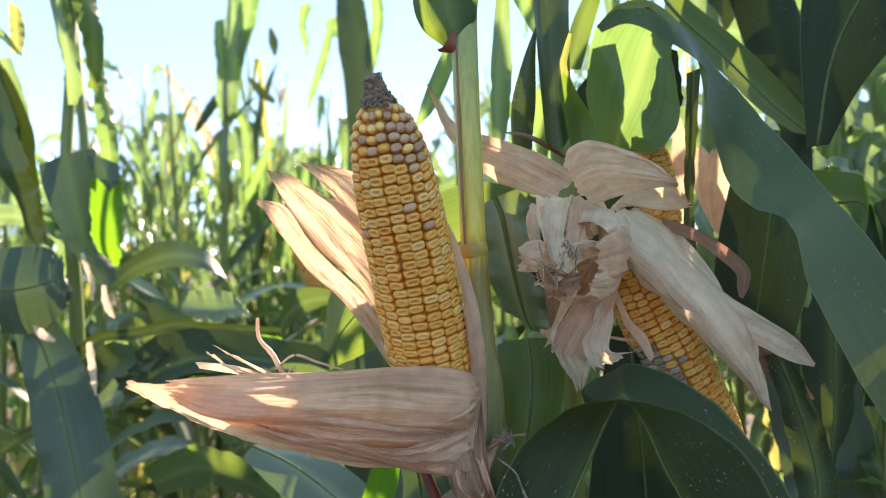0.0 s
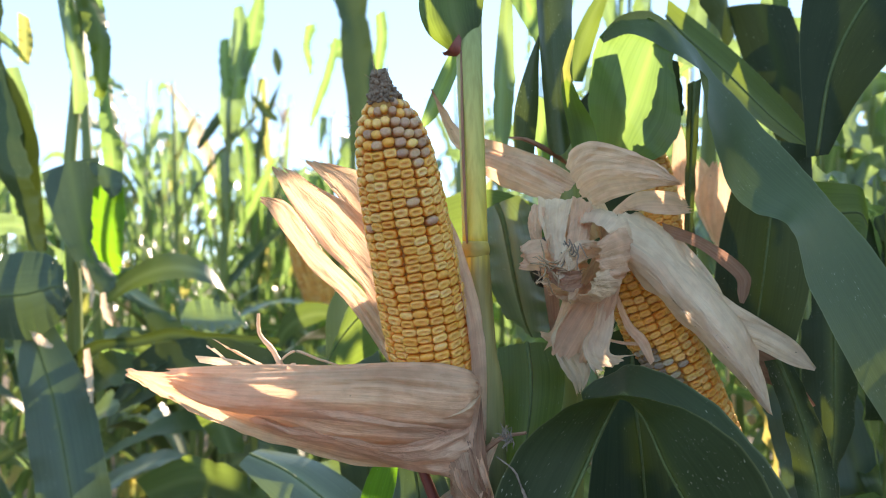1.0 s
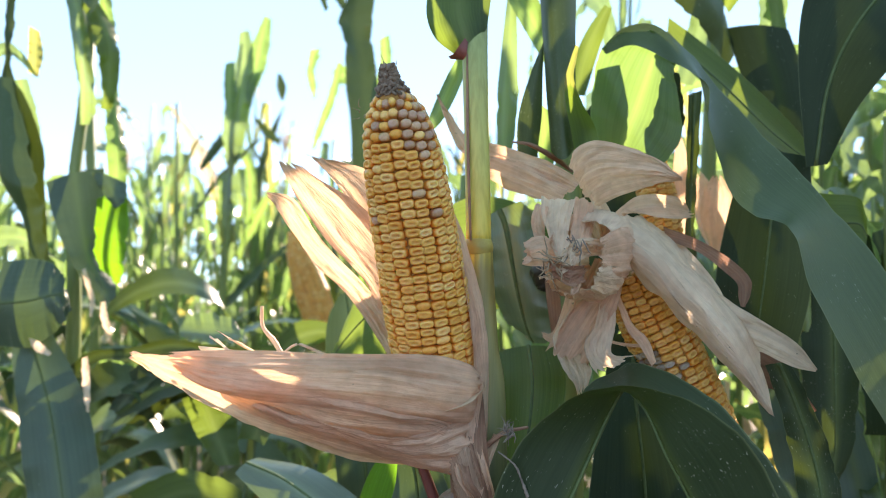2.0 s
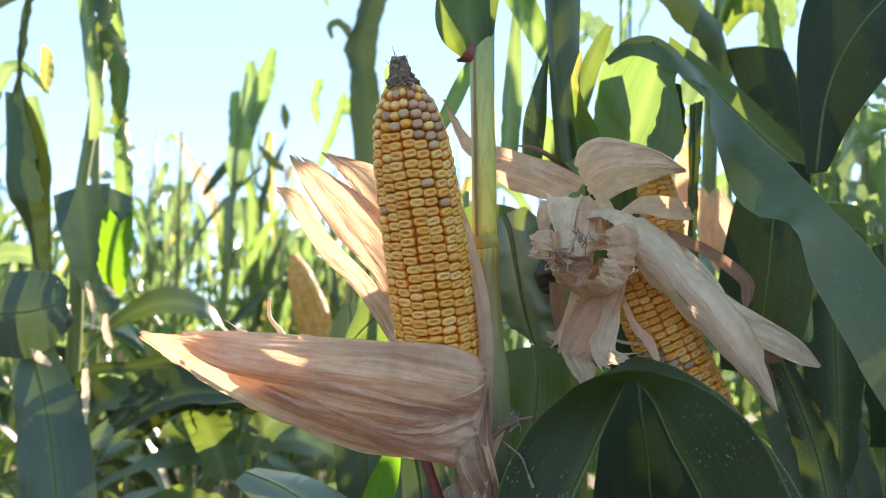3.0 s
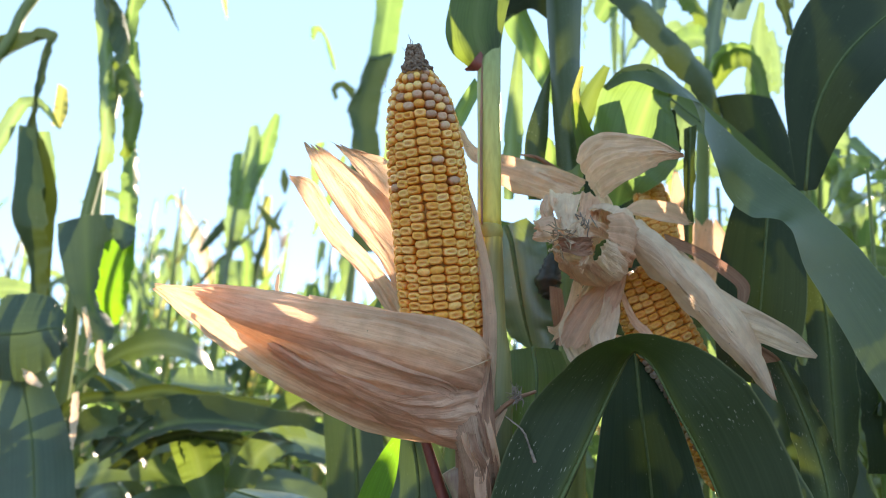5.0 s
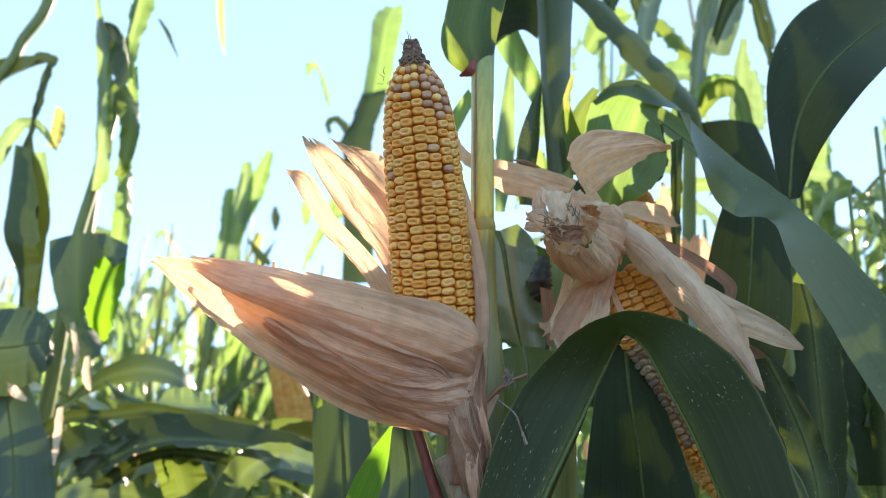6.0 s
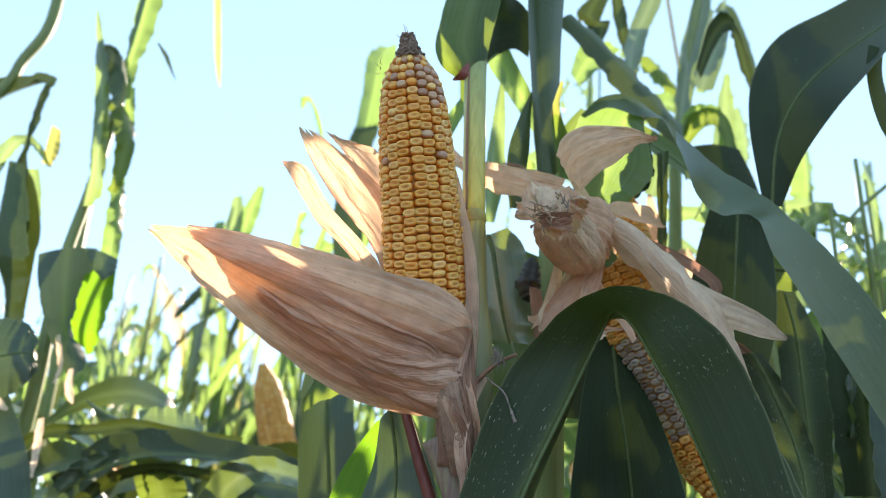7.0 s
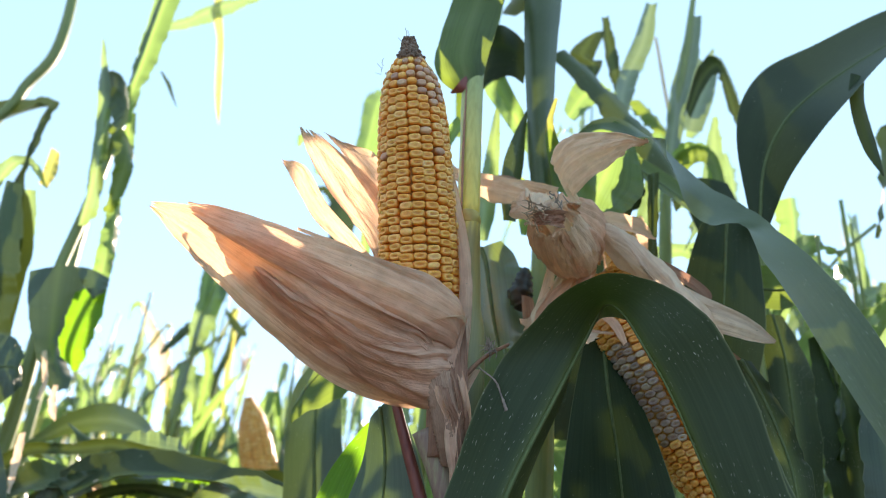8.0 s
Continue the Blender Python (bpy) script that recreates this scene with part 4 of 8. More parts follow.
# Unseen layer, added to hold back sunlight shining through the bract.
blade("husk", ear, [((0.0060, 0.4240, 1.1050), (0.0040, 0.4260, 1.0930), (0.0020, 0.4550, 1.0715)), ((-0.0260, 0.4010, 1.1110), (-0.0283, 0.4070, 1.0965), (-0.0325, 0.4490, 1.0712)), ((-0.0546, 0.3850, 1.1190), (-0.0576, 0.3950, 1.1020), (-0.0645, 0.4330, 1.0792)), ((-0.0811, 0.3710, 1.1265), (-0.0849, 0.3810, 1.1110), (-0.0900, 0.4110, 1.0922)), ((-0.1073, 0.3630, 1.1320), (-0.1030, 0.3730, 1.1170), (-0.0980, 0.3960, 1.1020)), ((-0.1290, 0.3620, 1.1345), (-0.1175, 0.3680, 1.1210), (-0.1080, 0.3880, 1.1070))], HUSK, "unseen added husk layer blocking sun behind the bract", rib=False, nl=44, nw=14, ragged=0.05, crumple=0.0016, ribs=0.0006, seed=19)
# husks behind
blade("husk", ear, [((-0.0321, 0.4420, 1.1264), (-0.0216, 0.4420, 1.1271)), ((-0.0610, 0.4490, 1.1649), (-0.0395, 0.4470, 1.1580)), ((-0.0853, 0.4520, 1.1868), (-0.0553, 0.4490, 1.1770)), ((-0.1011, 0.4510, 1.2075), (-0.0794, 0.4490, 1.2000)), ((-0.1122, 0.4500, 1.2234), (-0.0987, 0.4480, 1.2265)), ((-0.1184, 0.4490, 1.2308), (-0.1162, 0.4490, 1.2315))],
      HUSK, "sunlit dry back husk", rib=False, nl=44, nw=9, cup=0.05, ragged=0.11, crumple=0.0030, ribs=0.0004, seed=8)
blade("husk", ear, [((-0.0323, 0.4360, 1.1418), (-0.0118, 0.4380, 1.1347)), ((-0.0521, 0.4400, 1.1767), (-0.0172, 0.4440, 1.1723)), ((-0.0754, 0.4380, 1.1997), (-0.0364, 0.4440, 1.2039)), ((-0.0945, 0.4340, 1.2257), (-0.0570, 0.4400, 1.2240)), ((-0.1037, 0.4320, 1.2419), (-0.0769, 0.4350, 1.2354)), ((-0.1066, 0.4300, 1.2489), (-0.0966, 0.4310, 1.2480))],
      HUSK, "sunlit dry back husk", rib=False, nl=44, nw=11, cup=0.07, ragged=0.11, crumple=0.0030, ribs=0.0004, seed=11)
blade("husk", ear, [((-0.0210, 0.4480, 1.1480), (-0.0040, 0.4500, 1.1504)), ((-0.0340, 0.4490, 1.1860), (-0.0085, 0.4540, 1.1931)), ((-0.0530, 0.4480, 1.2130), (-0.0231, 0.4540, 1.2221)), ((-0.0720, 0.4450, 1.2365), (-0.0409, 0.4520, 1.2401)), ((-0.0840, 0.4440, 1.2490), (-0.0589, 0.4500, 1.2488)), ((-0.0934, 0.4440, 1.2555), (-0.0799, 0.4470, 1.2546))],
      HUSK, "sunlit dry back husk", rib=False, nl=44, nw=11, cup=0.08, ragged=0.11, crumple=0.0030, ribs=0.0004, seed=12)
# husk between ear and stalk
blade("husk", ear, [((0.0150, 0.4320, 1.0810), (0.0268, 0.4360, 1.0833)), ((0.0174, 0.4240, 1.1200), (0.0266, 0.4320, 1.1185)), ((0.0144, 0.4140, 1.1480), (0.0243, 0.4280, 1.1497)), ((0.0090, 0.4080, 1.1778), (0.0187, 0.4240, 1.1736)), ((0.0038, 0.4040, 1.2035), (0.0099, 0.4160, 1.2003)), ((-0.0006, 0.4000, 1.2218), (0.0006, 0.4020, 1.2206))],
      HUSK, "narrow husk along the stalk side", rib=False, nl=30, nw=6, cup=0.15, crumple=0.001, seed=13)
# torn strips inside the bract
for k, pts in enumerate((
    [((-0.1024, 0.4140, 1.1276), (-0.0919, 0.4180, 1.1248)), ((-0.1217, 0.4150, 1.1330), (-0.1128, 0.4160, 1.1265)), ((-0.1439, 0.4160, 1.1344), (-0.1417, 0.4160, 1.1305))],
    [((-0.1150, 0.4120, 1.1260), (-0.1049, 0.4130, 1.1251)), ((-0.1292, 0.4140, 1.1361), (-0.1214, 0.4140, 1.1308)), ((-0.1378, 0.4160, 1.1407), (-0.1361, 0.4160, 1.1393))],
    [((-0.1061, 0.4180, 1.1275), (-0.0966, 0.4200, 1.1258)), ((-0.1222, 0.4200, 1.1371), (-0.1152, 0.4200, 1.1338)), ((-0.1364, 0.4220, 1.1437), (-0.1344, 0.4220, 1.1432))],
)):
    blade("husk_strip", ear, pts, HUSK_PALE, "torn pale husk strip", rib=False, nl=16, nw=5, cup=0.15, crumple=0.0012, seed=14 + 40 * k)
tube_part("fibre", [tuple(np.array(p) - np.array(EAR_AT)) for p in ((-0.0946, 0.4260, 1.1248), (-0.1018, 0.4280, 1.1365), (-0.1105, 0.4300, 1.1464), (-0.1116, 0.4300, 1.1586))], [0.0018, 0.0018, 0.0013, 0.0011], HUSK_PALE, ear, seg=5, bumpy=0.2)
tube_part("fibre", [tuple(np.array(p) - np.array(EAR_AT)) for p in ((-0.0998, 0.4280, 1.1284), (-0.0895, 0.4300, 1.1362), (-0.0762, 0.4320, 1.1318), (-0.0602, 0.4340, 1.1267))], [0.0007, 0.0009, 0.0009, 0.0006], HUSK_PALE, ear, seg=5)
tube_part("fibre", [tuple(np.array(p) - np.array(EAR_AT)) for p in ((-0.0927, 0.4260, 1.1254), (-0.0903, 0.4260, 1.1287), (-0.0876, 0.4260, 1.1294))], [0.0006, 0.0008, 0.0005], HUSK_PALE, ear, seg=5)

blade("husk", ear, [((0.0188, 0.4240, 1.1007), (0.0199, 0.4200, 1.0824), (0.0249, 0.4300, 1.0669)), ((0.0073, 0.4120, 1.0973), (0.0085, 0.4150, 1.0786), (0.0133, 0.4320, 1.0622)), ((-0.0057, 0.4050, 1.0914), (-0.0046, 0.4135, 1.0764), (-0.0004, 0.4360, 1.0631)), ((-0.0200, 0.4000, 1.0885), (-0.0207, 0.4110, 1.0774), (-0.0189, 0.4360, 1.0679)), ((-0.0359, 0.3940, 1.0897), (-0.0390, 0.4060, 1.0812), (-0.0405, 0.4320, 1.0745)), ((-0.0533, 0.3860, 1.0953), (-0.0577, 0.3980, 1.0883), (-0.0612, 0.4240, 1.0834)), ((-0.0693, 0.3795, 1.1010), (-0.0736, 0.3880, 1.0948), (-0.0777, 0.4080, 1.0912)), ((-0.0985, 0.3650, 1.1108), (-0.0990, 0.3665, 1.1085), (-0.1000, 0.3700, 1.1065))], HUSK, "outer husk layer gathered into the shank", rib=False, nl=52, nw=16, ragged=0.03, crumple=0.0022, ribs=0.0011, seed=17)
tube_part("husk_neck", [tuple(np.array(p) - np.array(EAR_AT)) for p in ((0.0116, 0.4280, 1.0804), (0.0158, 0.4260, 1.0666), (0.0188, 0.4270, 1.0531), (0.0215, 0.4300, 1.0420), (0.0235, 0.4340, 1.0320))], [0.0125, 0.0110, 0.0098, 0.0088, 0.0070], HUSK_OUTER, ear, "wrinkled brown neck of the husk", seg=22, n=40, bumpy=0.12, seed=4)
# dry strips round the shank
for i, (p, q) in enumerate(((((0.0054, 0.4250, 1.0796), (0.0127, 0.4230, 1.0801)), ((0.0179, 0.4200, 1.0478), (0.0245, 0.4200, 1.0478))),
                            (((0.0181, 0.4240, 1.1133), (0.0221, 0.4240, 1.1133)), ((0.0207, 0.4240, 1.0464), (0.0295, 0.4240, 1.0464))),
                            (((0.0119, 0.4200, 1.0909), (0.0179, 0.4200, 1.0926)), ((0.0261, 0.4240, 1.0464), (0.0323, 0.4260, 1.0457))))):
    m = tuple(tuple((np.array(p[k]) + np.array(q[k])) / 2 + (0.0015 * (i - 1.5), -0.009, 0)) for k in (0, 1))
    end = tuple(tuple(np.array(q[k]) + (0.006, 0.006, -0.04)) for k in (0, 1))
    for half in (0, 1):
        lay = [tuple(tuple(np.array(s[0]) * (1 - w) + np.array(s[1]) * w + (0, -0.0015 * half, 0)) for w in ((-0.1, 0.5) if half == 0 else (0.42, 1.1))) for s in (p, m, q, end)]
        blade("husk_strip", ear, lay, HUSK if (i + half) % 3 == 0 else HUSK_BROWN, "dry reddish-brown strip round the shank", rib=False, nl=30, nw=6, cup=-0.2 if half else 0.15, crumple=0.0018, ribs=0.0008, seed=20 + i + 9 * half)
for i, (st, mat) in enumerate((
    ([((0.0173, 0.4200, 1.1194), (0.0230, 0.4200, 1.1183)), ((0.0125, 0.4160, 1.0866), (0.0187, 0.4160, 1.0857)), ((0.0101, 0.4180, 1.0665), (0.0168, 0.4180, 1.0657)), ((0.0198, 0.4220, 1.0394), (0.0262, 0.4220, 1.0402))], HUSK),
    ([((0.0295, 0.4240, 1.0886), (0.0338, 0.4240, 1.0867)), ((0.0198, 0.4180, 1.0684), (0.0260, 0.4180, 1.0659)), ((0.0157, 0.4180, 1.0444), (0.0228, 0.4180, 1.0437)), ((0.0233, 0.4240, 1.0185), (0.0296, 0.4240, 1.0192))], HUSK),
)):
    blade("husk_strip", ear, st, mat, "dry strip crossing the shank", rib=False, nl=22, nw=6, cup=-0.2, crumple=0.0016, ribs=0.0004, seed=220 + i)
strands(ear, "silk", SILK, tuple(e1 * 0.97), 1.2, 0.009, 7, 0.00022, 5, (0, 0, 0.6))
strands(ear, "silk", SILK, tuple(e0 * 0.15 + e1 * 0.85 + np.array((-0.018, -0.004, 0))), 1.0, 0.006, 5, 0.00018, 6, (-0.5, 0, 0.2))

# ---- grey thread with debris caught beside the stalk ----
web = thing("plant_debris", (0.035, 0.42, 1.08), "greyish dried flower threads caught on the leaf edge", "plant debris")
wl = lambda *ps: [tuple(np.array(p) - np.array((0.035, 0.42, 1.08))) for p in ps]
tube_part("thread", wl((0.0218, 0.4240, 1.0779), (0.0343, 0.4120, 1.0907), (0.0464, 0.4000, 1.0964)), [0.0018, 0.0014, 0.0009], HUSK_BROWN, web, seg=6)
tube_part("thread", wl((0.0307, 0.4050, 1.0818), (0.0402, 0.4030, 1.0748), (0.0444, 0.4020, 1.0660), (0.0477, 0.4020, 1.0581)), [0.0004, 0.0006, 0.0006, 0.0013], THREAD, web, seg=6, bumpy=0.5)
strands(web, "tuft", THREAD, wl((0.0364, 0.4020, 1.0931))[0], 1.5, 0.0065, 36, 0.0003, 31, (0, 0, 0))

# ---- the plant with the hanging ear ----
B_AT = (0.095, 0.56, 0.0)
plant_b = thing("maize_plant", B_AT, "dark green maize plant bearing the hanging ear", "maize plant", "maize plants in rows")
b_ = lambda *ps: [tuple(np.array(p) - np.array(B_AT)) for p in ps]
tube_part("stalk", b_((0.11, 0.55, -0.02), (0.105, 0.56, 0.7), (0.0955, 0.5600, 1.2491), (0.0888, 0.5800, 1.3744), (0.0806, 0.6000, 1.6210), (0.06, 0.65, 2.0)), [0.013, 0.011, 0.0105, 0.010, 0.009, 0.004], STALK, plant_b, seg=14, n=50)
# upright blade wrapped round this stalk, bright streaks where the sun comes through
blade("leaf", plant_b, [((0.0738, 0.5150, 1.2786), (0.0818, 0.5020, 1.2696), (0.0930, 0.5150, 1.2867)), ((0.0688, 0.5150, 1.3312), (0.0777, 0.5000, 1.3223), (0.0912, 0.5150, 1.3374)), ((0.0641, 0.5180, 1.3935), (0.0742, 0.5030, 1.3831), (0.0914, 0.5200, 1.4058)), ((0.0611, 0.5240, 1.4509), (0.0733, 0.5080, 1.4385), (0.0945, 0.5260, 1.4651)), ((0.0599, 0.5320, 1.5082), (0.0738, 0.5150, 1.4936), (0.0987, 0.5360, 1.5263)), ((0.0604, 0.5500, 1.5978), (0.0785, 0.5400, 1.5898), (0.1037, 0.5560, 1.6167)), ((0.075, 0.64, 1.66), (0.10, 0.63, 1.67), (0.125, 0.64, 1.66)), ((0.06, 0.76, 1.72), (0.07, 0.76, 1.72), (0.08, 0.76, 1.72))], LEAF_HALF, "upright blue-green blade", rib=False, nl=40, nw=10, ruffle=0.0015, seed=33)
# bright leaf that crosses behind the main stalk, and a dark one above it
blade("leaf", plant_b, [((0.0385, 0.6180, 1.4887), (0.0576, 0.6180, 1.4995)), ((0.0353, 0.6160, 1.4601), (0.0555, 0.6140, 1.4827)), ((0.0490, 0.6060, 1.4289), (0.0665, 0.6040, 1.4481)), ((0.0627, 0.5980, 1.4007), (0.0770, 0.5960, 1.4187)), ((0.0783, 0.5920, 1.3720), (0.0828, 0.5900, 1.3899)), ((0.0913, 0.5880, 1.3485), (0.0926, 0.5880, 1.3571))], LEAF_SUNNY, "bright sunlit leaf folded over", rib=False, nl=26, nw=8, cup=0.12, crease=0.3, seed=330)
blade("leaf", plant_b, [((0.0817, 0.6000, 1.5073), (0.0747, 0.6000, 1.4609)), ((0.0634, 0.6100, 1.5410), (0.0599, 0.6050, 1.4738)), ((0.0450, 0.6200, 1.5596), (0.0450, 0.6120, 1.4696)), ((0.0323, 0.6300, 1.5501), (0.0343, 0.6180, 1.4615)), ((0.0219, 0.6300, 1.5000), (0.0255, 0.6220, 1.4558)), ((0.0214, 0.6300, 1.4651), (0.0223, 0.6300, 1.4615))], LEAF_DEEP_SHADE, "dark leaf behind the stalk", rib=False, nl=26, nw=8, cup=0.12, seed=331)
# the long leaf that arches over to the right: its rising base in the sun, then the blade beyond the crest
# Sunlit base and shaded blade are one leaf, lit by choice of green.
blade("leaf", plant_b, [((0.1269, 0.6000, 1.2739), (0.1402, 0.5900, 1.2726), (0.1515, 0.5850, 1.2790)), ((0.1196, 0.5920, 1.3220), (0.1396, 0.5560, 1.2992), (0.1555, 0.5240, 1.2716)), ((0.1177, 0.5780, 1.3556), (0.1462, 0.5480, 1.3215), (0.1707, 0.5200, 1.2899)), ((0.1242, 0.5660, 1.3800), (0.1540, 0.5450, 1.3467), (0.1706, 0.5220, 1.3199)), ((0.1387, 0.5560, 1.3865), (0.1600, 0.5420, 1.3664), (0.1677, 0.5260, 1.3432)), ((0.1574, 0.5450, 1.3837), (0.1682, 0.5380, 1.3728), (0.1734, 0.5280, 1.3580))],
      LEAF_SUNNY, "sunlit base of the arching leaf", rib=False, nl=44, nw=12, crease=0.85, ruffle=0.002, seed=36)
blade("leaf", plant_b, [((0.1224, 0.5700, 1.3777), (0.1242, 0.5620, 1.3699)), ((0.1372, 0.5570, 1.3904), (0.1414, 0.5430, 1.3710)), ((0.1586, 0.5460, 1.3892), (0.1625, 0.5280, 1.3546)), ((0.1814, 0.5320, 1.3633), (0.1758, 0.4820, 1.3225)), ((0.1914, 0.5160, 1.3364), (0.1699, 0.4600, 1.2911)), ((0.2138, 0.5100, 1.3087), (0.1720, 0.4520, 1.2639)),
      ((0.2256, 0.4920, 1.2839), (0.1840, 0.4570, 1.2390)), ((0.2342, 0.4740, 1.2621), (0.1957, 0.4500, 1.2266)), ((0.2418, 0.4600, 1.2432), (0.2054, 0.4330, 1.2188)), ((0.2526, 0.4520, 1.2264), (0.2074, 0.4210, 1.2070)), ((0.2683, 0.4420, 1.1997), (0.2092, 0.4090, 1.1810)), ((0.2905, 0.4350, 1.1591), (0.2247, 0.4020, 1.1426)), ((0.3145, 0.4350, 1.1145), (0.2524, 0.4120, 1.1028)), ((0.3424, 0.4400, 1.0649), (0.3075, 0.4300, 1.0340))],
      LEAF_HALF, "long blue-green leaf arching over", rib=False, nl=70, nw=12, cup=0.04, ruffle=0.0012, seed=35)
# two leaves added close behind it, towards the sun, to shade its base
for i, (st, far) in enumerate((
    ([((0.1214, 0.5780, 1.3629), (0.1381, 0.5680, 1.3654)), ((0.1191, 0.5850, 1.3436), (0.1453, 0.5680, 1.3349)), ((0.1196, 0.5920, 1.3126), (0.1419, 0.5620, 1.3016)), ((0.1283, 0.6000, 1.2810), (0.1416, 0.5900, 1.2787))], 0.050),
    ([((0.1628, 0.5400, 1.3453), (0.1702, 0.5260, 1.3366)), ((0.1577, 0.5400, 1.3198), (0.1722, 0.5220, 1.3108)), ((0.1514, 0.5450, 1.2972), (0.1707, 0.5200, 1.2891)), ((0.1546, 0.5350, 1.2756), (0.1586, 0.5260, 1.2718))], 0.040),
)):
    blade("leaf", plant_b, [tuple(tuple(np.array(p) + np.array(to_sun) * far) for p in s) for s in st], LEAF_DEEP_SHADE, "added leaf shading the arching leaf's base", rib=False, nl=20, nw=6, cup=0.08, ruffle=0.003, seed=350 + i)
# dry leaf tip beside the stalk, and narrow leaves in the gaps
blade("leaf", plant_b, [((0.0892, 0.5000, 1.2706), (0.1103, 0.5100, 1.2749)), ((0.0844, 0.4950, 1.2903), (0.1044, 0.5050, 1.2941)), ((0.0797, 0.4900, 1.3067), (0.0920, 0.4900, 1.3067)), ((0.0781, 0.4850, 1.3210), (0.0834, 0.4800, 1.3216)), ((0.0803, 0.4800, 1.3330), (0.0840, 0.4750, 1.3323)), ((0.0832, 0.4750, 1.3436), (0.0855, 0.4750, 1.3428))], LEAF_TIP, "leaf with a dry brown tip", cup=0.14, rib=False, seed=37)
blade("leaf", plant_b, [((0.0669, 0.5170, 1.3612), (0.0677, 0.5170, 1.3604)), ((0.0583, 0.5200, 1.3379), (0.0673, 0.5200, 1.3379)), ((0.0506, 0.5250, 1.3082), (0.0680, 0.5250, 1.3082)), ((0.0506, 0.5300, 1.2820), (0.0665, 0.5300, 1.2841)), ((0.0553, 0.5350, 1.2553), (0.0659, 0.5350, 1.2553))], LEAF_HALF, "narrow blue-grey leaf", cup=0.14, crease=0.5, rib=False, seed=332)
blade("leaf", plant_b, [((0.0068, 0.5400, 1.3615), (0.0132, 0.5400, 1.3496)), ((-0.0009, 0.5400, 1.3475), (0.0077, 0.5400, 1.3368)), ((-0.0094, 0.5400, 1.3283), (0.0009, 0.5400, 1.3198)), ((-0.0179, 0.5400, 1.3049), (-0.0085, 0.5400, 1.3027)), ((-0.0209, 0.5400, 1.2933), (-0.0196, 0.5400, 1.2925))], LEAF_SUNNY, "narrow sunlit leaf", cup=0.1, rib=False, nl=20, seed=333)
blade("leaf", plant_b, [((0.0723, 0.5800, 1.3332), (0.0815, 0.5800, 1.3264)), ((0.0714, 0.5800, 1.3126), (0.0861, 0.5800, 1.3103)), ((0.0737, 0.5800, 1.2897), (0.0874, 0.5800, 1.2897)), ((0.0783, 0.5800, 1.2691), (0.0829, 0.5800, 1.2682))], LEAF_SUNNY, "narrow sunlit leaf", cup=0.1, rib=False, nl=20, seed=334)
blade("leaf", plant_b, [((0.0455, 0.6400, 1.2904), (0.0546, 0.6400, 1.2904)), ((0.0424, 0.6400, 1.3419), (0.0621, 0.6500, 1.3416)), ((0.0451, 0.6500, 1.3903), (0.0616, 0.6500, 1.3903)), ((0.0500, 0.6600, 1.4454), (0.0604, 0.6600, 1.4454)), ((0.0569, 0.6800, 1.5011), (0.0590, 0.6800, 1.5011))], LEAF_FIELD, "upright leaf in the gap", cup=0.2, crease=0.5, rib=False, ruffle=0.003, seed=335)
blade("leaf", plant_b, [((0.1115, 0.6600, 1.3683), (0.1271, 0.6600, 1.3651)), ((0.1167, 0.6600, 1.4011), (0.1386, 0.6700, 1.4015)), ((0.1301, 0.6700, 1.4332), (0.1470, 0.6700, 1.4306)), ((0.1492, 0.6800, 1.4635), (0.1567, 0.6800, 1.4609))], LEAF, "leaf bent in the gap", cup=0.2, crease=0.5, rib=False, seed=336)
# the folded leaf in front of the ear
blade("leaf", plant_b, [((0.0126, 0.4250, 0.9882), (0.0422, 0.3920, 0.9888), (0.0609, 0.4500, 0.9954)), ((0.0217, 0.4200, 1.0208), (0.0518, 0.3920, 1.0199), (0.0707, 0.4500, 1.0311)), ((0.0337, 0.4120, 1.0662), (0.0736, 0.3940, 1.0680), (0.0915, 0.4500, 1.0892)), ((0.0503, 0.3960, 1.0977), (0.0893, 0.3960, 1.1022), (0.0864, 0.4450, 1.1118)),
      ((0.0686, 0.3720, 1.1183), (0.0968, 0.3900, 1.1195), (0.0999, 0.4350, 1.1241)), ((0.0898, 0.3520, 1.1250), (0.0985, 0.3760, 1.1183), (0.1117, 0.4250, 1.1322)), ((0.1153, 0.3460, 1.1212), (0.1042, 0.3680, 1.1091), (0.1340, 0.4180, 1.1251)),
      ((0.1387, 0.3460, 1.1068), (0.1116, 0.3600, 1.0894), (0.1573, 0.4100, 1.1113)), ((0.1645, 0.3560, 1.0752), (0.1256, 0.3600, 1.0639), (0.1777, 0.4050, 1.0868)), ((0.1827, 0.3620, 1.0278), (0.1454, 0.3640, 1.0211), (0.1985, 0.4050, 1.0581)), ((0.1932, 0.3650, 0.9983), (0.1585, 0.3680, 0.9947), (0.2129, 0.4050, 1.0277))],
      LEAF_DUSTY_SHADED, "dark green leaf bent over like an arch", nl=64, nw=14, crease=0.55, ruffle=0.0012, ribr=0.0014, seed=38)
blade("leaf", plant_b, [((0.1171, 0.5000, 1.1449), (0.1425, 0.5000, 1.1527)), ((0.1070, 0.4900, 1.0984), (0.1529, 0.4900, 1.1043)), ((0.0997, 0.4800, 1.0571), (0.1638, 0.4800, 1.0648)), ((0.0946, 0.4700, 1.0202), (0.1696, 0.4700, 1.0287)), ((0.0965, 0.4600, 0.9848), (0.1673, 0.4600, 0.9923))], LEAF_DEEP_SHADE, cup=0.12, crease=0.3, seed=39)
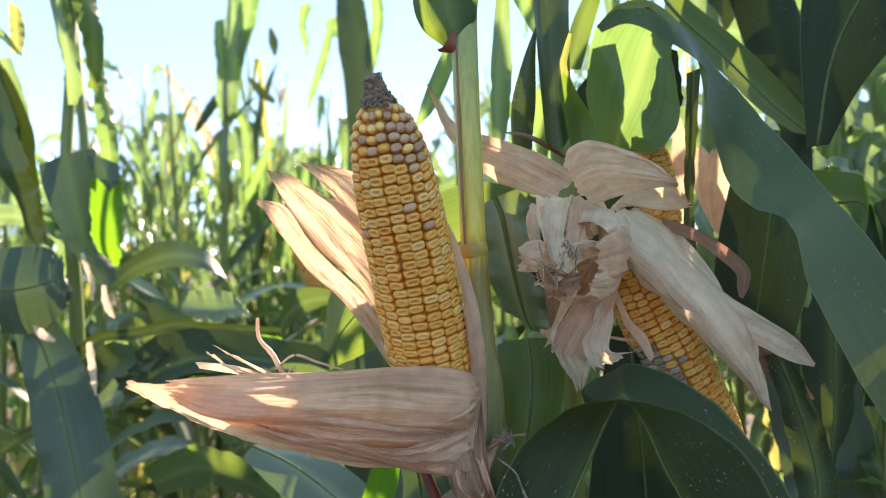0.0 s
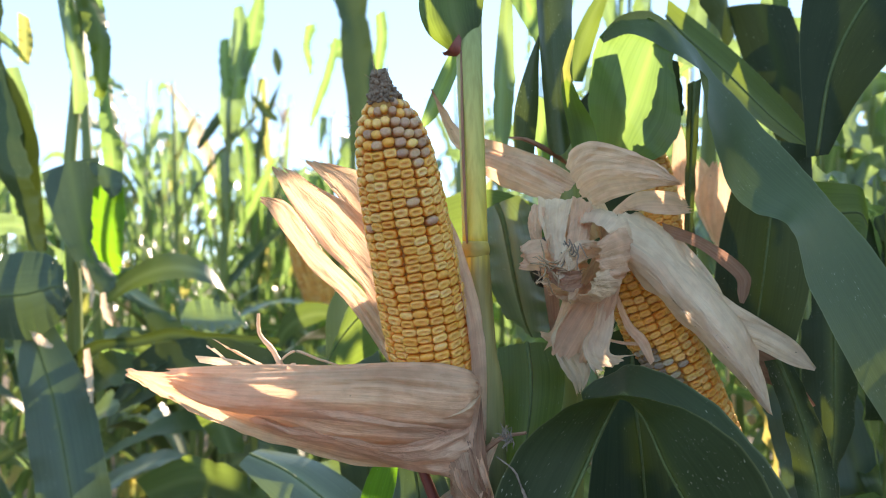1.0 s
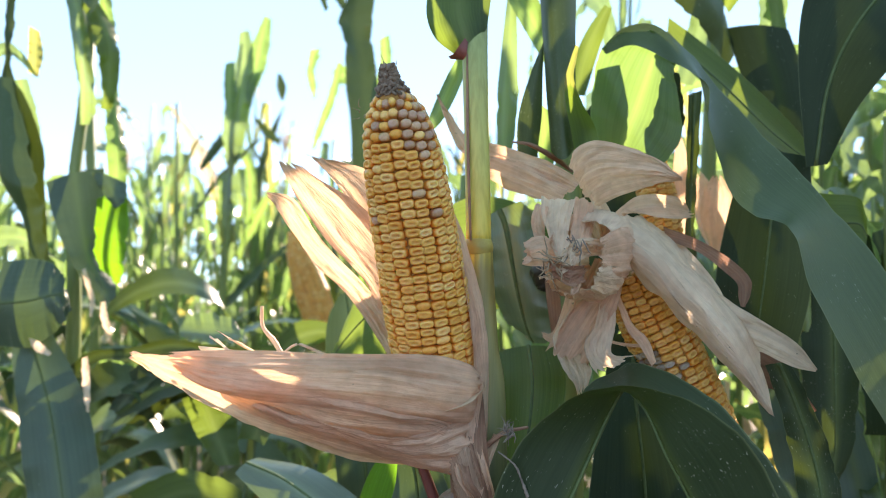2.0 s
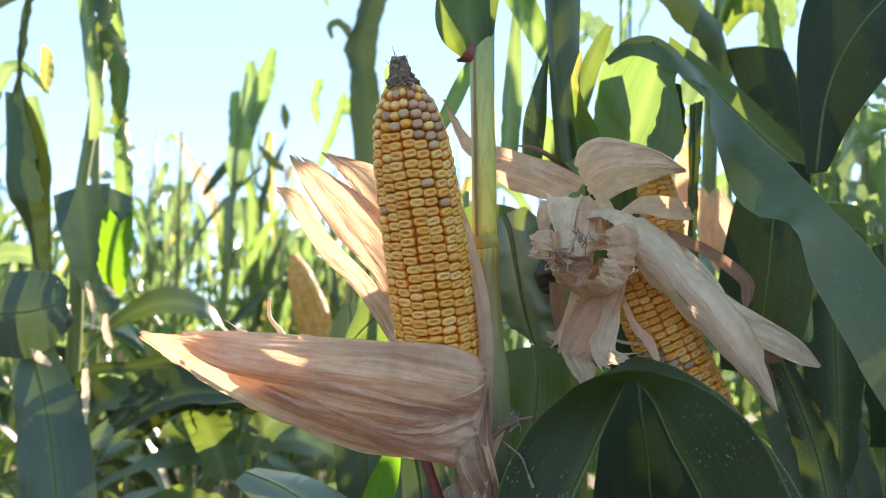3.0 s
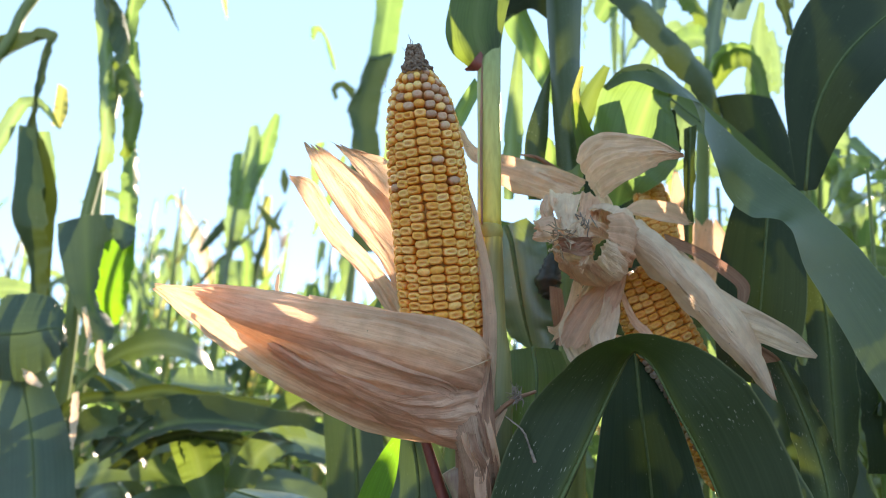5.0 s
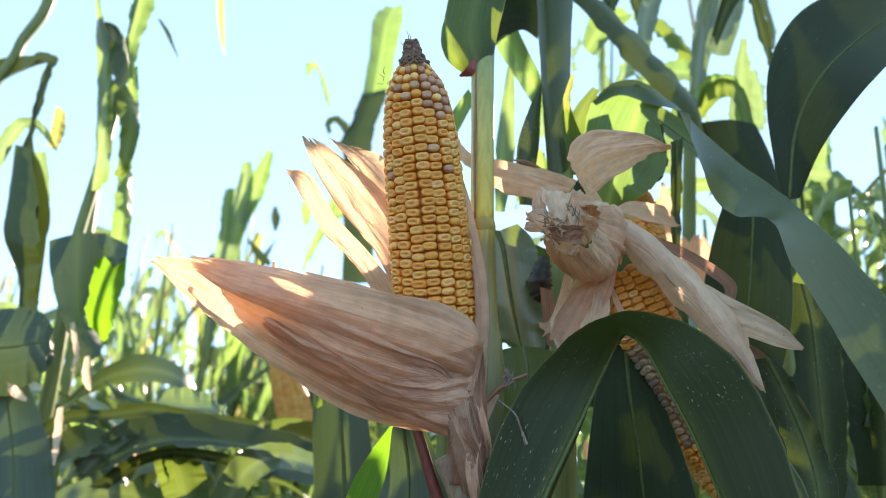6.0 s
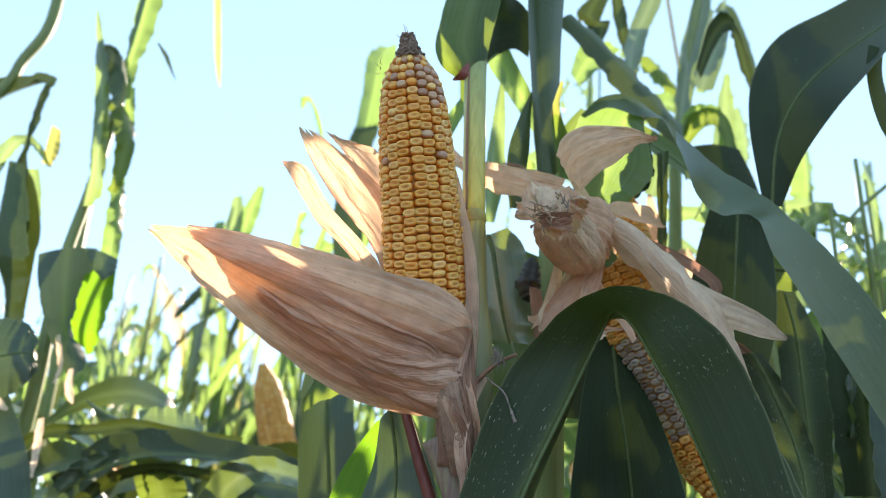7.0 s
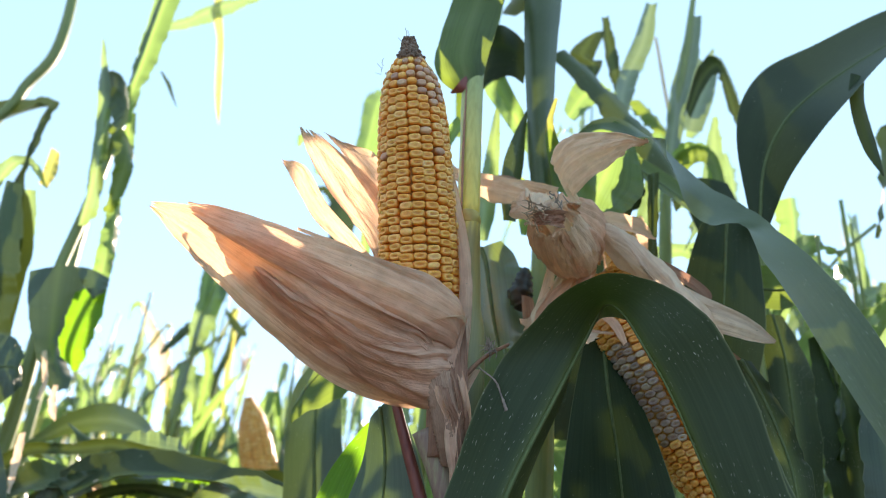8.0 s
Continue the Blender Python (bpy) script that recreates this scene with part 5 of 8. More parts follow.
# leaf to the left of it in the gap by the stalk
blade("leaf", plant_b, [((0.0394, 0.5200, 1.1306), (0.0825, 0.5200, 1.1347)), ((0.0379, 0.5000, 1.1057), (0.0852, 0.5000, 1.1136)), ((0.0371, 0.4900, 1.0728), (0.0797, 0.4900, 1.0844)), ((0.0326, 0.4800, 1.0375), (0.0667, 0.4800, 1.0450))], LEAF, cup=0.1, seed=40)
blade("leaf", plant_b, [((0.0298, 0.5750, 1.2352), (0.0568, 0.5550, 1.2465)), ((0.0267, 0.5750, 1.2206), (0.0705, 0.5550, 1.2327)), ((0.0295, 0.5750, 1.1980), (0.0778, 0.5550, 1.2054)), ((0.0370, 0.5750, 1.1727), (0.0833, 0.5550, 1.1706)), ((0.0517, 0.5750, 1.1505), (0.0830, 0.5550, 1.1453)), ((0.0672, 0.5750, 1.1390), (0.0787, 0.5550, 1.1351))], LEAF_GREY, "hazy blue-green leaf behind the stalk", nl=36, nw=12, cup=0.14, crease=0.3, ruffle=0.004, ribr=0.0026, seed=41)

# Added where the sun's rays pass, to shade hanging husks and stunted ear.
blade("leaf", plant_b, [((0.105, 0.70, 1.12), (0.165, 0.71, 1.12)), ((0.105, 0.71, 1.19), (0.195, 0.72, 1.19)), ((0.115, 0.72, 1.26), (0.205, 0.73, 1.26)), ((0.120, 0.72, 1.32), (0.212, 0.73, 1.32)), ((0.135, 0.73, 1.36), (0.214, 0.73, 1.36)), ((0.165, 0.73, 1.395), (0.20, 0.73, 1.395)), ((0.185, 0.73, 1.415), (0.19, 0.73, 1.415))], LEAF_DEEP_SHADE, "added leaf keeping sun off the hanging ear", rib=False, nl=26, nw=8, cup=0.1, ruffle=0.003, seed=49)

# ---- the hanging ear ----
H_AT = (0.105, 0.470, 1.205)
ear_b = thing("corn_ear", H_AT, "golden corn ear hanging down with pale dry husk", "corn ear")
h_ = lambda *ps: [tuple(np.array(p) - np.array(H_AT)) for p in ps]
cob_of(ear_b, h_((0.1243, 0.4860, 1.1889))[0], h_((0.2070, 0.5030, 1.0380))[0], [0.020, 0.0230, 0.0240, 0.0242, 0.0238, 0.0230, 0.0214, 0.0180, 0.0100], 18, 34, (-0.3, -1, -0.2), 17, 0.0,
       lambda v, a: 0.94 if (0.34 + 0.05 * math.sin(3 * a) < v < 0.72 and math.sin(a) < 0.10) else 0.03, spoilt=KERNELS_GREY, sunk=0.0022)
blade("husk", ear_b, [((0.1006, 0.4620, 1.2150), (0.1047, 0.4560, 1.2202), (0.1254, 0.4800, 1.2261)), ((0.1002, 0.4500, 1.2039), (0.1132, 0.4400, 1.2090), (0.1543, 0.5000, 1.2209)), ((0.1155, 0.4420, 1.1871), (0.1276, 0.4300, 1.1952), (0.1671, 0.4800, 1.1947)), ((0.1375, 0.4400, 1.1656), (0.1446, 0.4250, 1.1752), (0.1806, 0.4660, 1.1746)), ((0.1601, 0.4400, 1.1441), (0.1651, 0.4260, 1.1533), (0.1930, 0.4520, 1.1522)), ((0.1818, 0.4380, 1.1226), (0.1836, 0.4300, 1.1291), (0.1975, 0.4460, 1.1335)), ((0.1957, 0.4320, 1.1035), (0.1966, 0.4310, 1.1030), (0.1985, 0.4320, 1.1021))],
      HUSK_PALE, "pale dry husk lying over the ear", rib=False, nl=44, nw=14, crumple=0.003, ribs=0.0008, seed=42)
blade("husk", ear_b, [((0.1410, 0.4880, 1.2158), (0.1609, 0.5020, 1.2182)), ((0.1622, 0.4660, 1.1893), (0.1803, 0.4700, 1.1818)), ((0.1797, 0.4500, 1.1702), (0.1889, 0.4550, 1.1465)), ((0.1975, 0.4420, 1.1585), (0.1988, 0.4450, 1.1389)), ((0.2144, 0.4340, 1.1455), (0.2110, 0.4340, 1.1318)), ((0.2216, 0.4260, 1.1314), (0.2211, 0.4270, 1.1296))],
      HUSK_PALE, "pale dry husk with a greenish tip", rib=False, nl=36, nw=10, cup=-0.12, crumple=0.002, ribs=0.0006, seed=43)
blade("husk", ear_b, [((0.1764, 0.4900, 1.1772), (0.1957, 0.4900, 1.1540)), ((0.1993, 0.4800, 1.1511), (0.2069, 0.4800, 1.1208)), ((0.2235, 0.4750, 1.1329), (0.2272, 0.4750, 1.1104)), ((0.2460, 0.4750, 1.1015), (0.2441, 0.4750, 1.0999))],
      HUSK_BROWN, "brownish husk layer underneath", rib=False, nl=24, nw=8, cup=-0.1, crumple=0.002, ribs=0.0006, seed=143)
blade("husk", ear_b, [((0.1080, 0.4700, 1.2245), (0.1172, 0.4700, 1.2300)), ((0.1260, 0.4750, 1.2397), (0.1372, 0.4750, 1.2266)), ((0.1500, 0.4800, 1.2421), (0.1557, 0.4800, 1.2261)), ((0.1706, 0.4900, 1.2352), (0.1717, 0.4900, 1.2294))],
      HUSK, "short curled husk", rib=False, nl=20, nw=8, cup=0.2, crumple=0.002, ragged=0.1, seed=144)
# flag-like husk standing up
blade("husk", ear_b, [((0.0736, 0.4360, 1.2547), (0.0931, 0.4400, 1.2274)), ((0.0757, 0.4280, 1.2605), (0.0939, 0.4280, 1.2274)), ((0.0857, 0.4160, 1.2634), (0.0988, 0.4160, 1.2296)), ((0.1000, 0.4010, 1.2567), (0.1070, 0.4010, 1.2317)), ((0.1118, 0.3870, 1.2477), (0.1142, 0.3870, 1.2327)), ((0.1196, 0.3780, 1.2385), (0.1193, 0.3780, 1.2328)), ((0.1234, 0.3730, 1.2336), (0.1231, 0.3730, 1.2327))],
      HUSK, "dry husk folded over like a flag", rib=False, nl=48, nw=16, cup=-0.12, ragged=0.05, crumple=0.0032, ribs=0.0007, seed=44)
blade("husk", ear_b, [((0.1006, 0.4620, 1.2131), (0.1098, 0.4620, 1.2168)), ((0.0935, 0.4520, 1.2271), (0.1020, 0.4520, 1.2289)), ((0.0820, 0.4440, 1.2424), (0.0925, 0.4440, 1.2371)), ((0.0738, 0.4370, 1.2555), (0.0814, 0.4370, 1.2521))],
      HUSK_PALE, "greenish neck of the folded husk", rib=False, nl=20, nw=6, cup=0.3, crumple=0.001, seed=244)
# husks reaching behind the stalk
blade("husk", ear_b, [((0.0861, 0.4620, 1.2478), (0.0794, 0.4660, 1.2390)), ((0.0634, 0.4840, 1.2661), (0.0555, 0.4820, 1.2536)), ((0.0380, 0.5020, 1.2777), (0.0317, 0.4960, 1.2622)), ((0.0126, 0.5140, 1.2876), (0.0064, 0.5100, 1.2761)), ((-0.0016, 0.5200, 1.3051), (-0.0049, 0.5180, 1.3026)), ((-0.0111, 0.5200, 1.3203), (-0.0119, 0.5200, 1.3194))],
      HUSK, "long dry husk reaching past the stalk", rib=False, nl=44, nw=12, cup=-0.30, crumple=0.0030, ribs=0.0008, seed=45)
blade("husk", ear_b, [((0.0831, 0.4700, 1.2430), (0.0739, 0.4660, 1.2305)), ((0.0601, 0.4880, 1.2574), (0.0523, 0.4800, 1.2398)), ((0.0350, 0.5040, 1.2696), (0.0290, 0.4960, 1.2521)), ((0.0202, 0.5120, 1.2752), (0.0192, 0.5060, 1.2623)), ((0.0086, 0.5160, 1.2839), (0.0089, 0.5120, 1.2772))],
      HUSK, "dry husk folded along its length", rib=False, nl=40, nw=12, cup=0.34, crumple=0.0034, ribs=0.0005, ragged=0.06, seed=245)
# hanging strips
blade("husk", ear_b, [((0.0988, 0.4740, 1.1981), (0.1080, 0.4720, 1.1944)), ((0.0905, 0.4660, 1.1820), (0.1027, 0.4680, 1.1801)), ((0.0802, 0.4640, 1.1619), (0.0950, 0.4700, 1.1588)), ((0.0699, 0.4660, 1.1445), (0.0890, 0.4740, 1.1405)), ((0.0754, 0.4680, 1.1283), (0.0920, 0.4740, 1.1312)), ((0.0827, 0.4680, 1.1161), (0.0961, 0.4720, 1.1214)), ((0.0879, 0.4680, 1.1043), (0.0923, 0.4680, 1.1080))],
      HUSK_PALE, "limp pale husk strip", rib=False, nl=44, nw=12, cup=-0.22, crumple=0.0034, ribs=0.0006, ragged=0.08, seed=46)
blade("husk", ear_b, [((0.1046, 0.4700, 1.1959), (0.1135, 0.4700, 1.1930)), ((0.1002, 0.4600, 1.1731), (0.1113, 0.4640, 1.1729)), ((0.0947, 0.4580, 1.1534), (0.1101, 0.4620, 1.1522)), ((0.0889, 0.4580, 1.1404), (0.1067, 0.4600, 1.1379)), ((0.0925, 0.4580, 1.1281), (0.1099, 0.4580, 1.1338)), ((0.0986, 0.4560, 1.1205), (0.1238, 0.4560, 1.1349))],
      HUSK_PALE, "limp pale husk strip with torn end", rib=False, nl=40, nw=12, cup=-0.16, crumple=0.0030, ribs=0.0006, ragged=0.16, seed=47)
blade("husk_strip", ear_b, [((0.0795, 0.4620, 1.1821), (0.0861, 0.4620, 1.1858)), ((0.0764, 0.4700, 1.1633), (0.0846, 0.4700, 1.1614)), ((0.0721, 0.4780, 1.1476), (0.0758, 0.4780, 1.1400)), ((0.0651, 0.4820, 1.1464), (0.0662, 0.4820, 1.1426))],
      HUSK, "thin pinkish strip", rib=False, nl=18, nw=5, cup=0.25, crumple=0.0015, seed=247)
blade("husk_strip", ear_b, [((0.1033, 0.4740, 1.1443), (0.1048, 0.4740, 1.1420)), ((0.1177, 0.4720, 1.1415), (0.1185, 0.4720, 1.1393)), ((0.1298, 0.4700, 1.1410), (0.1298, 0.4700, 1.1388))],
      HUSK, "thin dry strip", rib=False, nl=12, nw=3, cup=0.25, crumple=0.001, seed=248)
blade("husk_strip", ear_b, [((0.1117, 0.4700, 1.1707), (0.1143, 0.4700, 1.1725)), ((0.1181, 0.4660, 1.1507), (0.1221, 0.4660, 1.1544)), ((0.1243, 0.4620, 1.1420), (0.1316, 0.4620, 1.1438)), ((0.1329, 0.4600, 1.1277), (0.1358, 0.4600, 1.1307))],
      HUSK, "thin twisted strip", rib=False, nl=16, nw=4, cup=0.2, crumple=0.001, seed=147)
blade("husk", ear_b, [((0.1047, 0.4620, 1.1814), (0.1155, 0.4620, 1.1860)), ((0.0879, 0.4660, 1.1683), (0.1121, 0.4640, 1.1682)), ((0.0742, 0.4700, 1.1495), (0.1045, 0.4680, 1.1460)), ((0.0657, 0.4720, 1.1330), (0.0935, 0.4700, 1.1254))],
      HUSK, "drooping husk under the stunted ear", rib=False, nl=24, nw=10, cup=0.12, crumple=0.0022, ribs=0.0005, ragged=0.10, seed=148)
# the curled strip behind
blade("husk_strip", ear_b, [((0.1493, 0.4900, 1.2217), (0.1532, 0.4900, 1.2120)), ((0.1725, 0.4900, 1.2139), (0.1744, 0.4900, 1.2043)), ((0.1937, 0.4850, 1.2004), (0.1891, 0.4850, 1.1920)), ((0.2053, 0.4800, 1.1871), (0.1963, 0.4800, 1.1833)), ((0.2032, 0.4750, 1.1760), (0.1958, 0.4770, 1.1748)), ((0.1986, 0.4730, 1.1675), (0.1956, 0.4730, 1.1683))],
      HUSK_BROWN, "curled brown husk strip", rib=False, nl=24, nw=5, cup=0.2, seed=48)
blade("husk_strip", ear_b, [((0.0725, 0.5250, 1.1839), (0.0823, 0.5250, 1.1823)), ((0.0742, 0.5250, 1.1690), (0.0848, 0.5250, 1.1675)), ((0.0766, 0.5250, 1.1544), (0.0851, 0.5250, 1.1515)), ((0.0791, 0.5250, 1.1399), (0.0833, 0.5250, 1.1388))], HUSK_BROWN, "brownish-pink strip of husk", rib=False, nl=20, nw=6, cup=0.2, crumple=0.001, seed=149)

# ---- the stunted ear whose open husk points forward ----
S_AT = (0.085, 0.44, 1.19)
stub = thing("stunted_ear", S_AT, "small stunted ear in dry husk with ragged open end", "corn ear")
s0, s1 = np.array((0.106, 0.476, 1.194)), np.array((0.064, 0.391, 1.187))
sax = (s1 - s0) / np.linalg.norm(s1 - s0)
sx = np.cross(sax, (0, 0, 1))
sx /= np.linalg.norm(sx)
sy = np.cross(sx, sax)


def stub_ring(v, r, a):
    """A point on the stunted ear's wrap, fuller above."""
    full = 1.0 + 0.60 * max(0.0, math.sin(a)) * (1 - 0.3 * v)
    return tuple(s0 + (s1 - s0) * v + (sx * math.cos(a) + sy * math.sin(a)) * r * full)


for k in range(7):
    a = 2 * math.pi * k / 7 + 0.25
    end = 0.90 + 0.02 * (k % 3) - 0.46 * max(0.0, math.sin(a))
    st = [tuple(stub_ring(v * end, r, a + e) for e in (-0.60, 0.0, 0.60)) for v, r in ((0.0, 0.010), (0.16, 0.0180), (0.42, 0.0225), (0.68, 0.0220), (0.88, 0.0180), (1.0, 0.0145 + 0.0015 * (k % 3)))]
    blade("husk", stub, st, HUSK_PALE if k in (2, 4) else HUSK, rib=False, nl=40, nw=12, ragged=0.10, crumple=0.0022, ribs=0.0005, seed=50 + k)
strands(stub, "silk", SILK, tuple(s1 + np.array((-0.006, 0.010, 0.000)) - np.array(S_AT)), 0.9, 0.013, 20, 0.00045, 60, (0.0, -0.2, -0.4))
strands(stub, "silk", THREAD, tuple(s1 + np.array((0.008, 0.014, 0.014)) - np.array(S_AT)), 0.6, 0.013, 12, 0.00040, 61, (0.1, -0.3, -0.9))
for i, (st, mat) in enumerate((
    ([((0.0579, 0.4470, 1.2335), (0.0806, 0.4480, 1.2347)), ((0.0569, 0.4340, 1.2192), (0.0757, 0.4360, 1.2210)), ((0.0590, 0.4200, 1.2053), (0.0716, 0.4240, 1.2070)), ((0.0612, 0.4040, 1.1908), (0.0702, 0.4080, 1.1932))], HUSK_PALE),
    ([((0.0799, 0.4480, 1.2343), (0.0934, 0.4480, 1.2269)), ((0.0757, 0.4360, 1.2176), (0.0903, 0.4400, 1.2149)), ((0.0713, 0.4200, 1.2030), (0.0865, 0.4280, 1.2044)), ((0.0692, 0.4060, 1.1933), (0.0897, 0.4240, 1.1987))], HUSK),
    ([((0.0621, 0.4420, 1.2265), (0.0536, 0.4470, 1.2279)), ((0.0583, 0.4320, 1.2123), (0.0505, 0.4380, 1.2159)), ((0.0585, 0.4260, 1.2003), (0.0523, 0.4300, 1.2037))], HUSK),
    ([((0.0649, 0.4240, 1.2003), (0.0663, 0.4180, 1.1878)), ((0.0537, 0.4200, 1.2056), (0.0546, 0.4120, 1.1867)), ((0.0430, 0.4160, 1.2003), (0.0434, 0.4100, 1.1874)), ((0.0446, 0.4040, 1.1959), (0.0470, 0.4020, 1.1870))], HUSK),
    ([((0.0962, 0.4320, 1.2038), (0.0968, 0.4320, 1.1962)), ((0.0808, 0.4160, 1.2053), (0.0813, 0.4120, 1.1932)), ((0.0702, 0.4040, 1.2003), (0.0704, 0.3980, 1.1859)), ((0.0628, 0.3960, 1.1934), (0.0634, 0.3940, 1.1817))], HUSK_PALE),
    ([((0.0566, 0.4120, 1.1899), (0.0599, 0.4080, 1.1810)), ((0.0625, 0.4000, 1.1877), (0.0641, 0.3980, 1.1771)), ((0.0703, 0.3940, 1.1866), (0.0694, 0.3960, 1.1753)), ((0.0785, 0.3980, 1.1884), (0.0781, 0.4020, 1.1787))], HUSK_BROWN),
    ([((0.0628, 0.4100, 1.1822), (0.0647, 0.4100, 1.1783)), ((0.0564, 0.4060, 1.1811), (0.0568, 0.4040, 1.1783)), ((0.0516, 0.4060, 1.1805), (0.0517, 0.4040, 1.1790))], HUSK_PALE),
    ([((0.0741, 0.4080, 1.1881), (0.0773, 0.4080, 1.1868)), ((0.0717, 0.4020, 1.1787), (0.0765, 0.4040, 1.1761)), ((0.0689, 0.4040, 1.1710), (0.0734, 0.4080, 1.1665))], HUSK_PALE),
    ([((0.0673, 0.4040, 1.2003), (0.0692, 0.4020, 1.1984)), ((0.0675, 0.3960, 1.1934), (0.0713, 0.3960, 1.1922)), ((0.0681, 0.3920, 1.1873), (0.0699, 0.3920, 1.1867))], HUSK_PALE),
)):
    blade("husk_strip", stub, st, mat, "torn curling husk piece", rib=False, nl=24, nw=10, cup=0.2 if i % 2 else -0.15, ragged=0.12, crumple=0.0028, seed=70 + i)
lump = thing("withered_silk", (0.0744, 0.5346, 1.1945), "black withered silk lump hanging under the husk", "corn silk")
tube_part("lump", [(0.002, 0, 0.018), (0.001, 0, 0.006), (-0.001, 0, -0.007), (0.001, 0, -0.015), (0.002, 0, -0.019)], [0.003, 0.0078, 0.0092, 0.0066, 0.003], SILK_BLACK, lump, seg=12, bumpy=0.25)

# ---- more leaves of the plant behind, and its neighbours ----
blade("leaf", plant_b, [((0.2385, 0.5600, 1.2945), (0.2779, 0.5400, 1.2854)), ((0.2227, 0.5600, 1.2436), (0.2799, 0.5400, 1.2319)), ((0.2083, 0.5500, 1.1849), (0.2715, 0.5300, 1.1764)), ((0.2060, 0.5400, 1.1246), (0.2492, 0.5200, 1.1161))], LEAF_DEEP_SHADE, cup=0.12, seed=80)
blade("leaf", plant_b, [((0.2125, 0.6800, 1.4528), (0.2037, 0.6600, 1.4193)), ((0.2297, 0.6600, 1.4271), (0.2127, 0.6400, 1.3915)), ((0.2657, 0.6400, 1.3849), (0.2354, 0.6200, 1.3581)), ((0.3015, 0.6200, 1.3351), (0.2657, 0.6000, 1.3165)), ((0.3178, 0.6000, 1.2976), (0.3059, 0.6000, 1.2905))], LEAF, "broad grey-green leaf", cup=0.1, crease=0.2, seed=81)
blade("leaf", plant_b, [((0.2645, 0.5200, 1.2736), (0.2805, 0.5200, 1.2760)), ((0.2642, 0.5300, 1.3624), (0.2909, 0.5000, 1.3118)), ((0.2788, 0.5400, 1.4253), (0.3077, 0.4750, 1.3437)), ((0.3146, 0.5500, 1.4826), (0.3198, 0.4500, 1.3617)), ((0.3630, 0.5400, 1.5136), (0.3451, 0.4300, 1.3945)), ((0.4153, 0.5200, 1.5431), (0.3705, 0.4100, 1.4195)), ((0.4457, 0.4800, 1.5389), (0.3965, 0.4000, 1.4419))], LEAF_DEEP_SHADE, "large dark leaf reaching forward", cup=0.10, crease=0.25, nl=44, nw=10, seed=82)
blade("leaf", plant_b, [((0.3348, 0.4600, 1.4018), (0.3465, 0.4600, 1.3977)), ((0.3296, 0.4600, 1.3793), (0.3422, 0.4600, 1.3725)), ((0.3287, 0.4600, 1.3495), (0.3434, 0.4600, 1.3462)), ((0.3332, 0.4600, 1.3202), (0.3454, 0.4600, 1.3200)), ((0.3442, 0.4600, 1.2981), (0.3459, 0.4600, 1.2973))], LEAF_DEEP_SHADE, "dark leaf tip hanging", rib=False, cup=0.12, crease=0.3, nl=24, nw=8, seed=83)
blade("leaf", plant_b, [((0.2884, 0.5700, 1.2634), (0.2855, 0.5600, 1.2181)), ((0.3032, 0.5600, 1.2610), (0.3000, 0.5500, 1.2135)), ((0.3204, 0.5500, 1.2569), (0.3137, 0.5400, 1.2175)), ((0.3201, 0.5400, 1.2430), (0.3180, 0.5400, 1.2090))], LEAF, cup=0.1, seed=83)
for i, st in enumerate((
    [((0.1998, 0.5550, 1.3406), (0.1888, 0.5550, 1.3362)), ((0.1963, 0.5550, 1.2793), (0.1875, 0.5550, 1.2793)), ((0.1945, 0.5550, 1.2267), (0.1866, 0.5550, 1.2267)), ((0.1998, 0.5550, 1.1654), (0.1844, 0.5550, 1.1654))],
)):
    blade("leaf", plant_b, st, LEAF_DUSTY_SHADED, cup=0.12, ruffle=0.003, seed=84 + i)
# Added leaf that darkens the gap; its shade is in the colour.
blade("leaf", plant_b, [((0.3005, 0.7600, 1.4765), (0.3598, 0.7400, 1.4693)), ((0.3114, 0.7500, 1.4255), (0.3722, 0.7300, 1.4138)), ((0.3248, 0.7400, 1.3758), (0.3728, 0.7200, 1.3597)), ((0.3377, 0.7300, 1.3331), (0.3614, 0.7200, 1.3228)), ((0.3472, 0.7200, 1.3057), (0.3501, 0.7200, 1.3051))], LEAF_DEEP_SHADE, "dark shaded leaf", cup=0.15, crease=0.3, rib=False, seed=340)
tube_part("dry_stem", b_((0.0925, 0.5300, 1.2661), (0.0784, 0.5200, 1.2735), (0.0588, 0.5100, 1.2809), (0.0447, 0.5100, 1.2829)), [0.0008, 0.0022, 0.0016, 0.0006], HUSK_BROWN, plant_b, "thin withered brown leaf tip", seg=6)

# ---- the leafy crown of the next plant in the row ----
plant_s = thing("maize_plant", (0.33, 0.86, 0.0), "leafy maize plant with torn leaves against the sun", "maize plant", "maize plants in rows")
s_ = lambda *ps: [tuple(np.array(p) - np.array((0.33, 0.86, 0.0))) for p in ps]
tube_part("stalk", s_((0.33, 0.86, -0.02), (0.31, 0.86, 0.9), (0.3248, 0.8600, 1.4772), (0.3372, 0.8600, 1.5794), (0.3506, 0.8600, 1.6902), (0.3787, 0.8700, 1.8216), (0.4056, 0.8800, 1.9793)), [0.013, 0.011, 0.009, 0.008, 0.008, 0.007, 0.004], STALK, plant_s, seg=8, n=40)
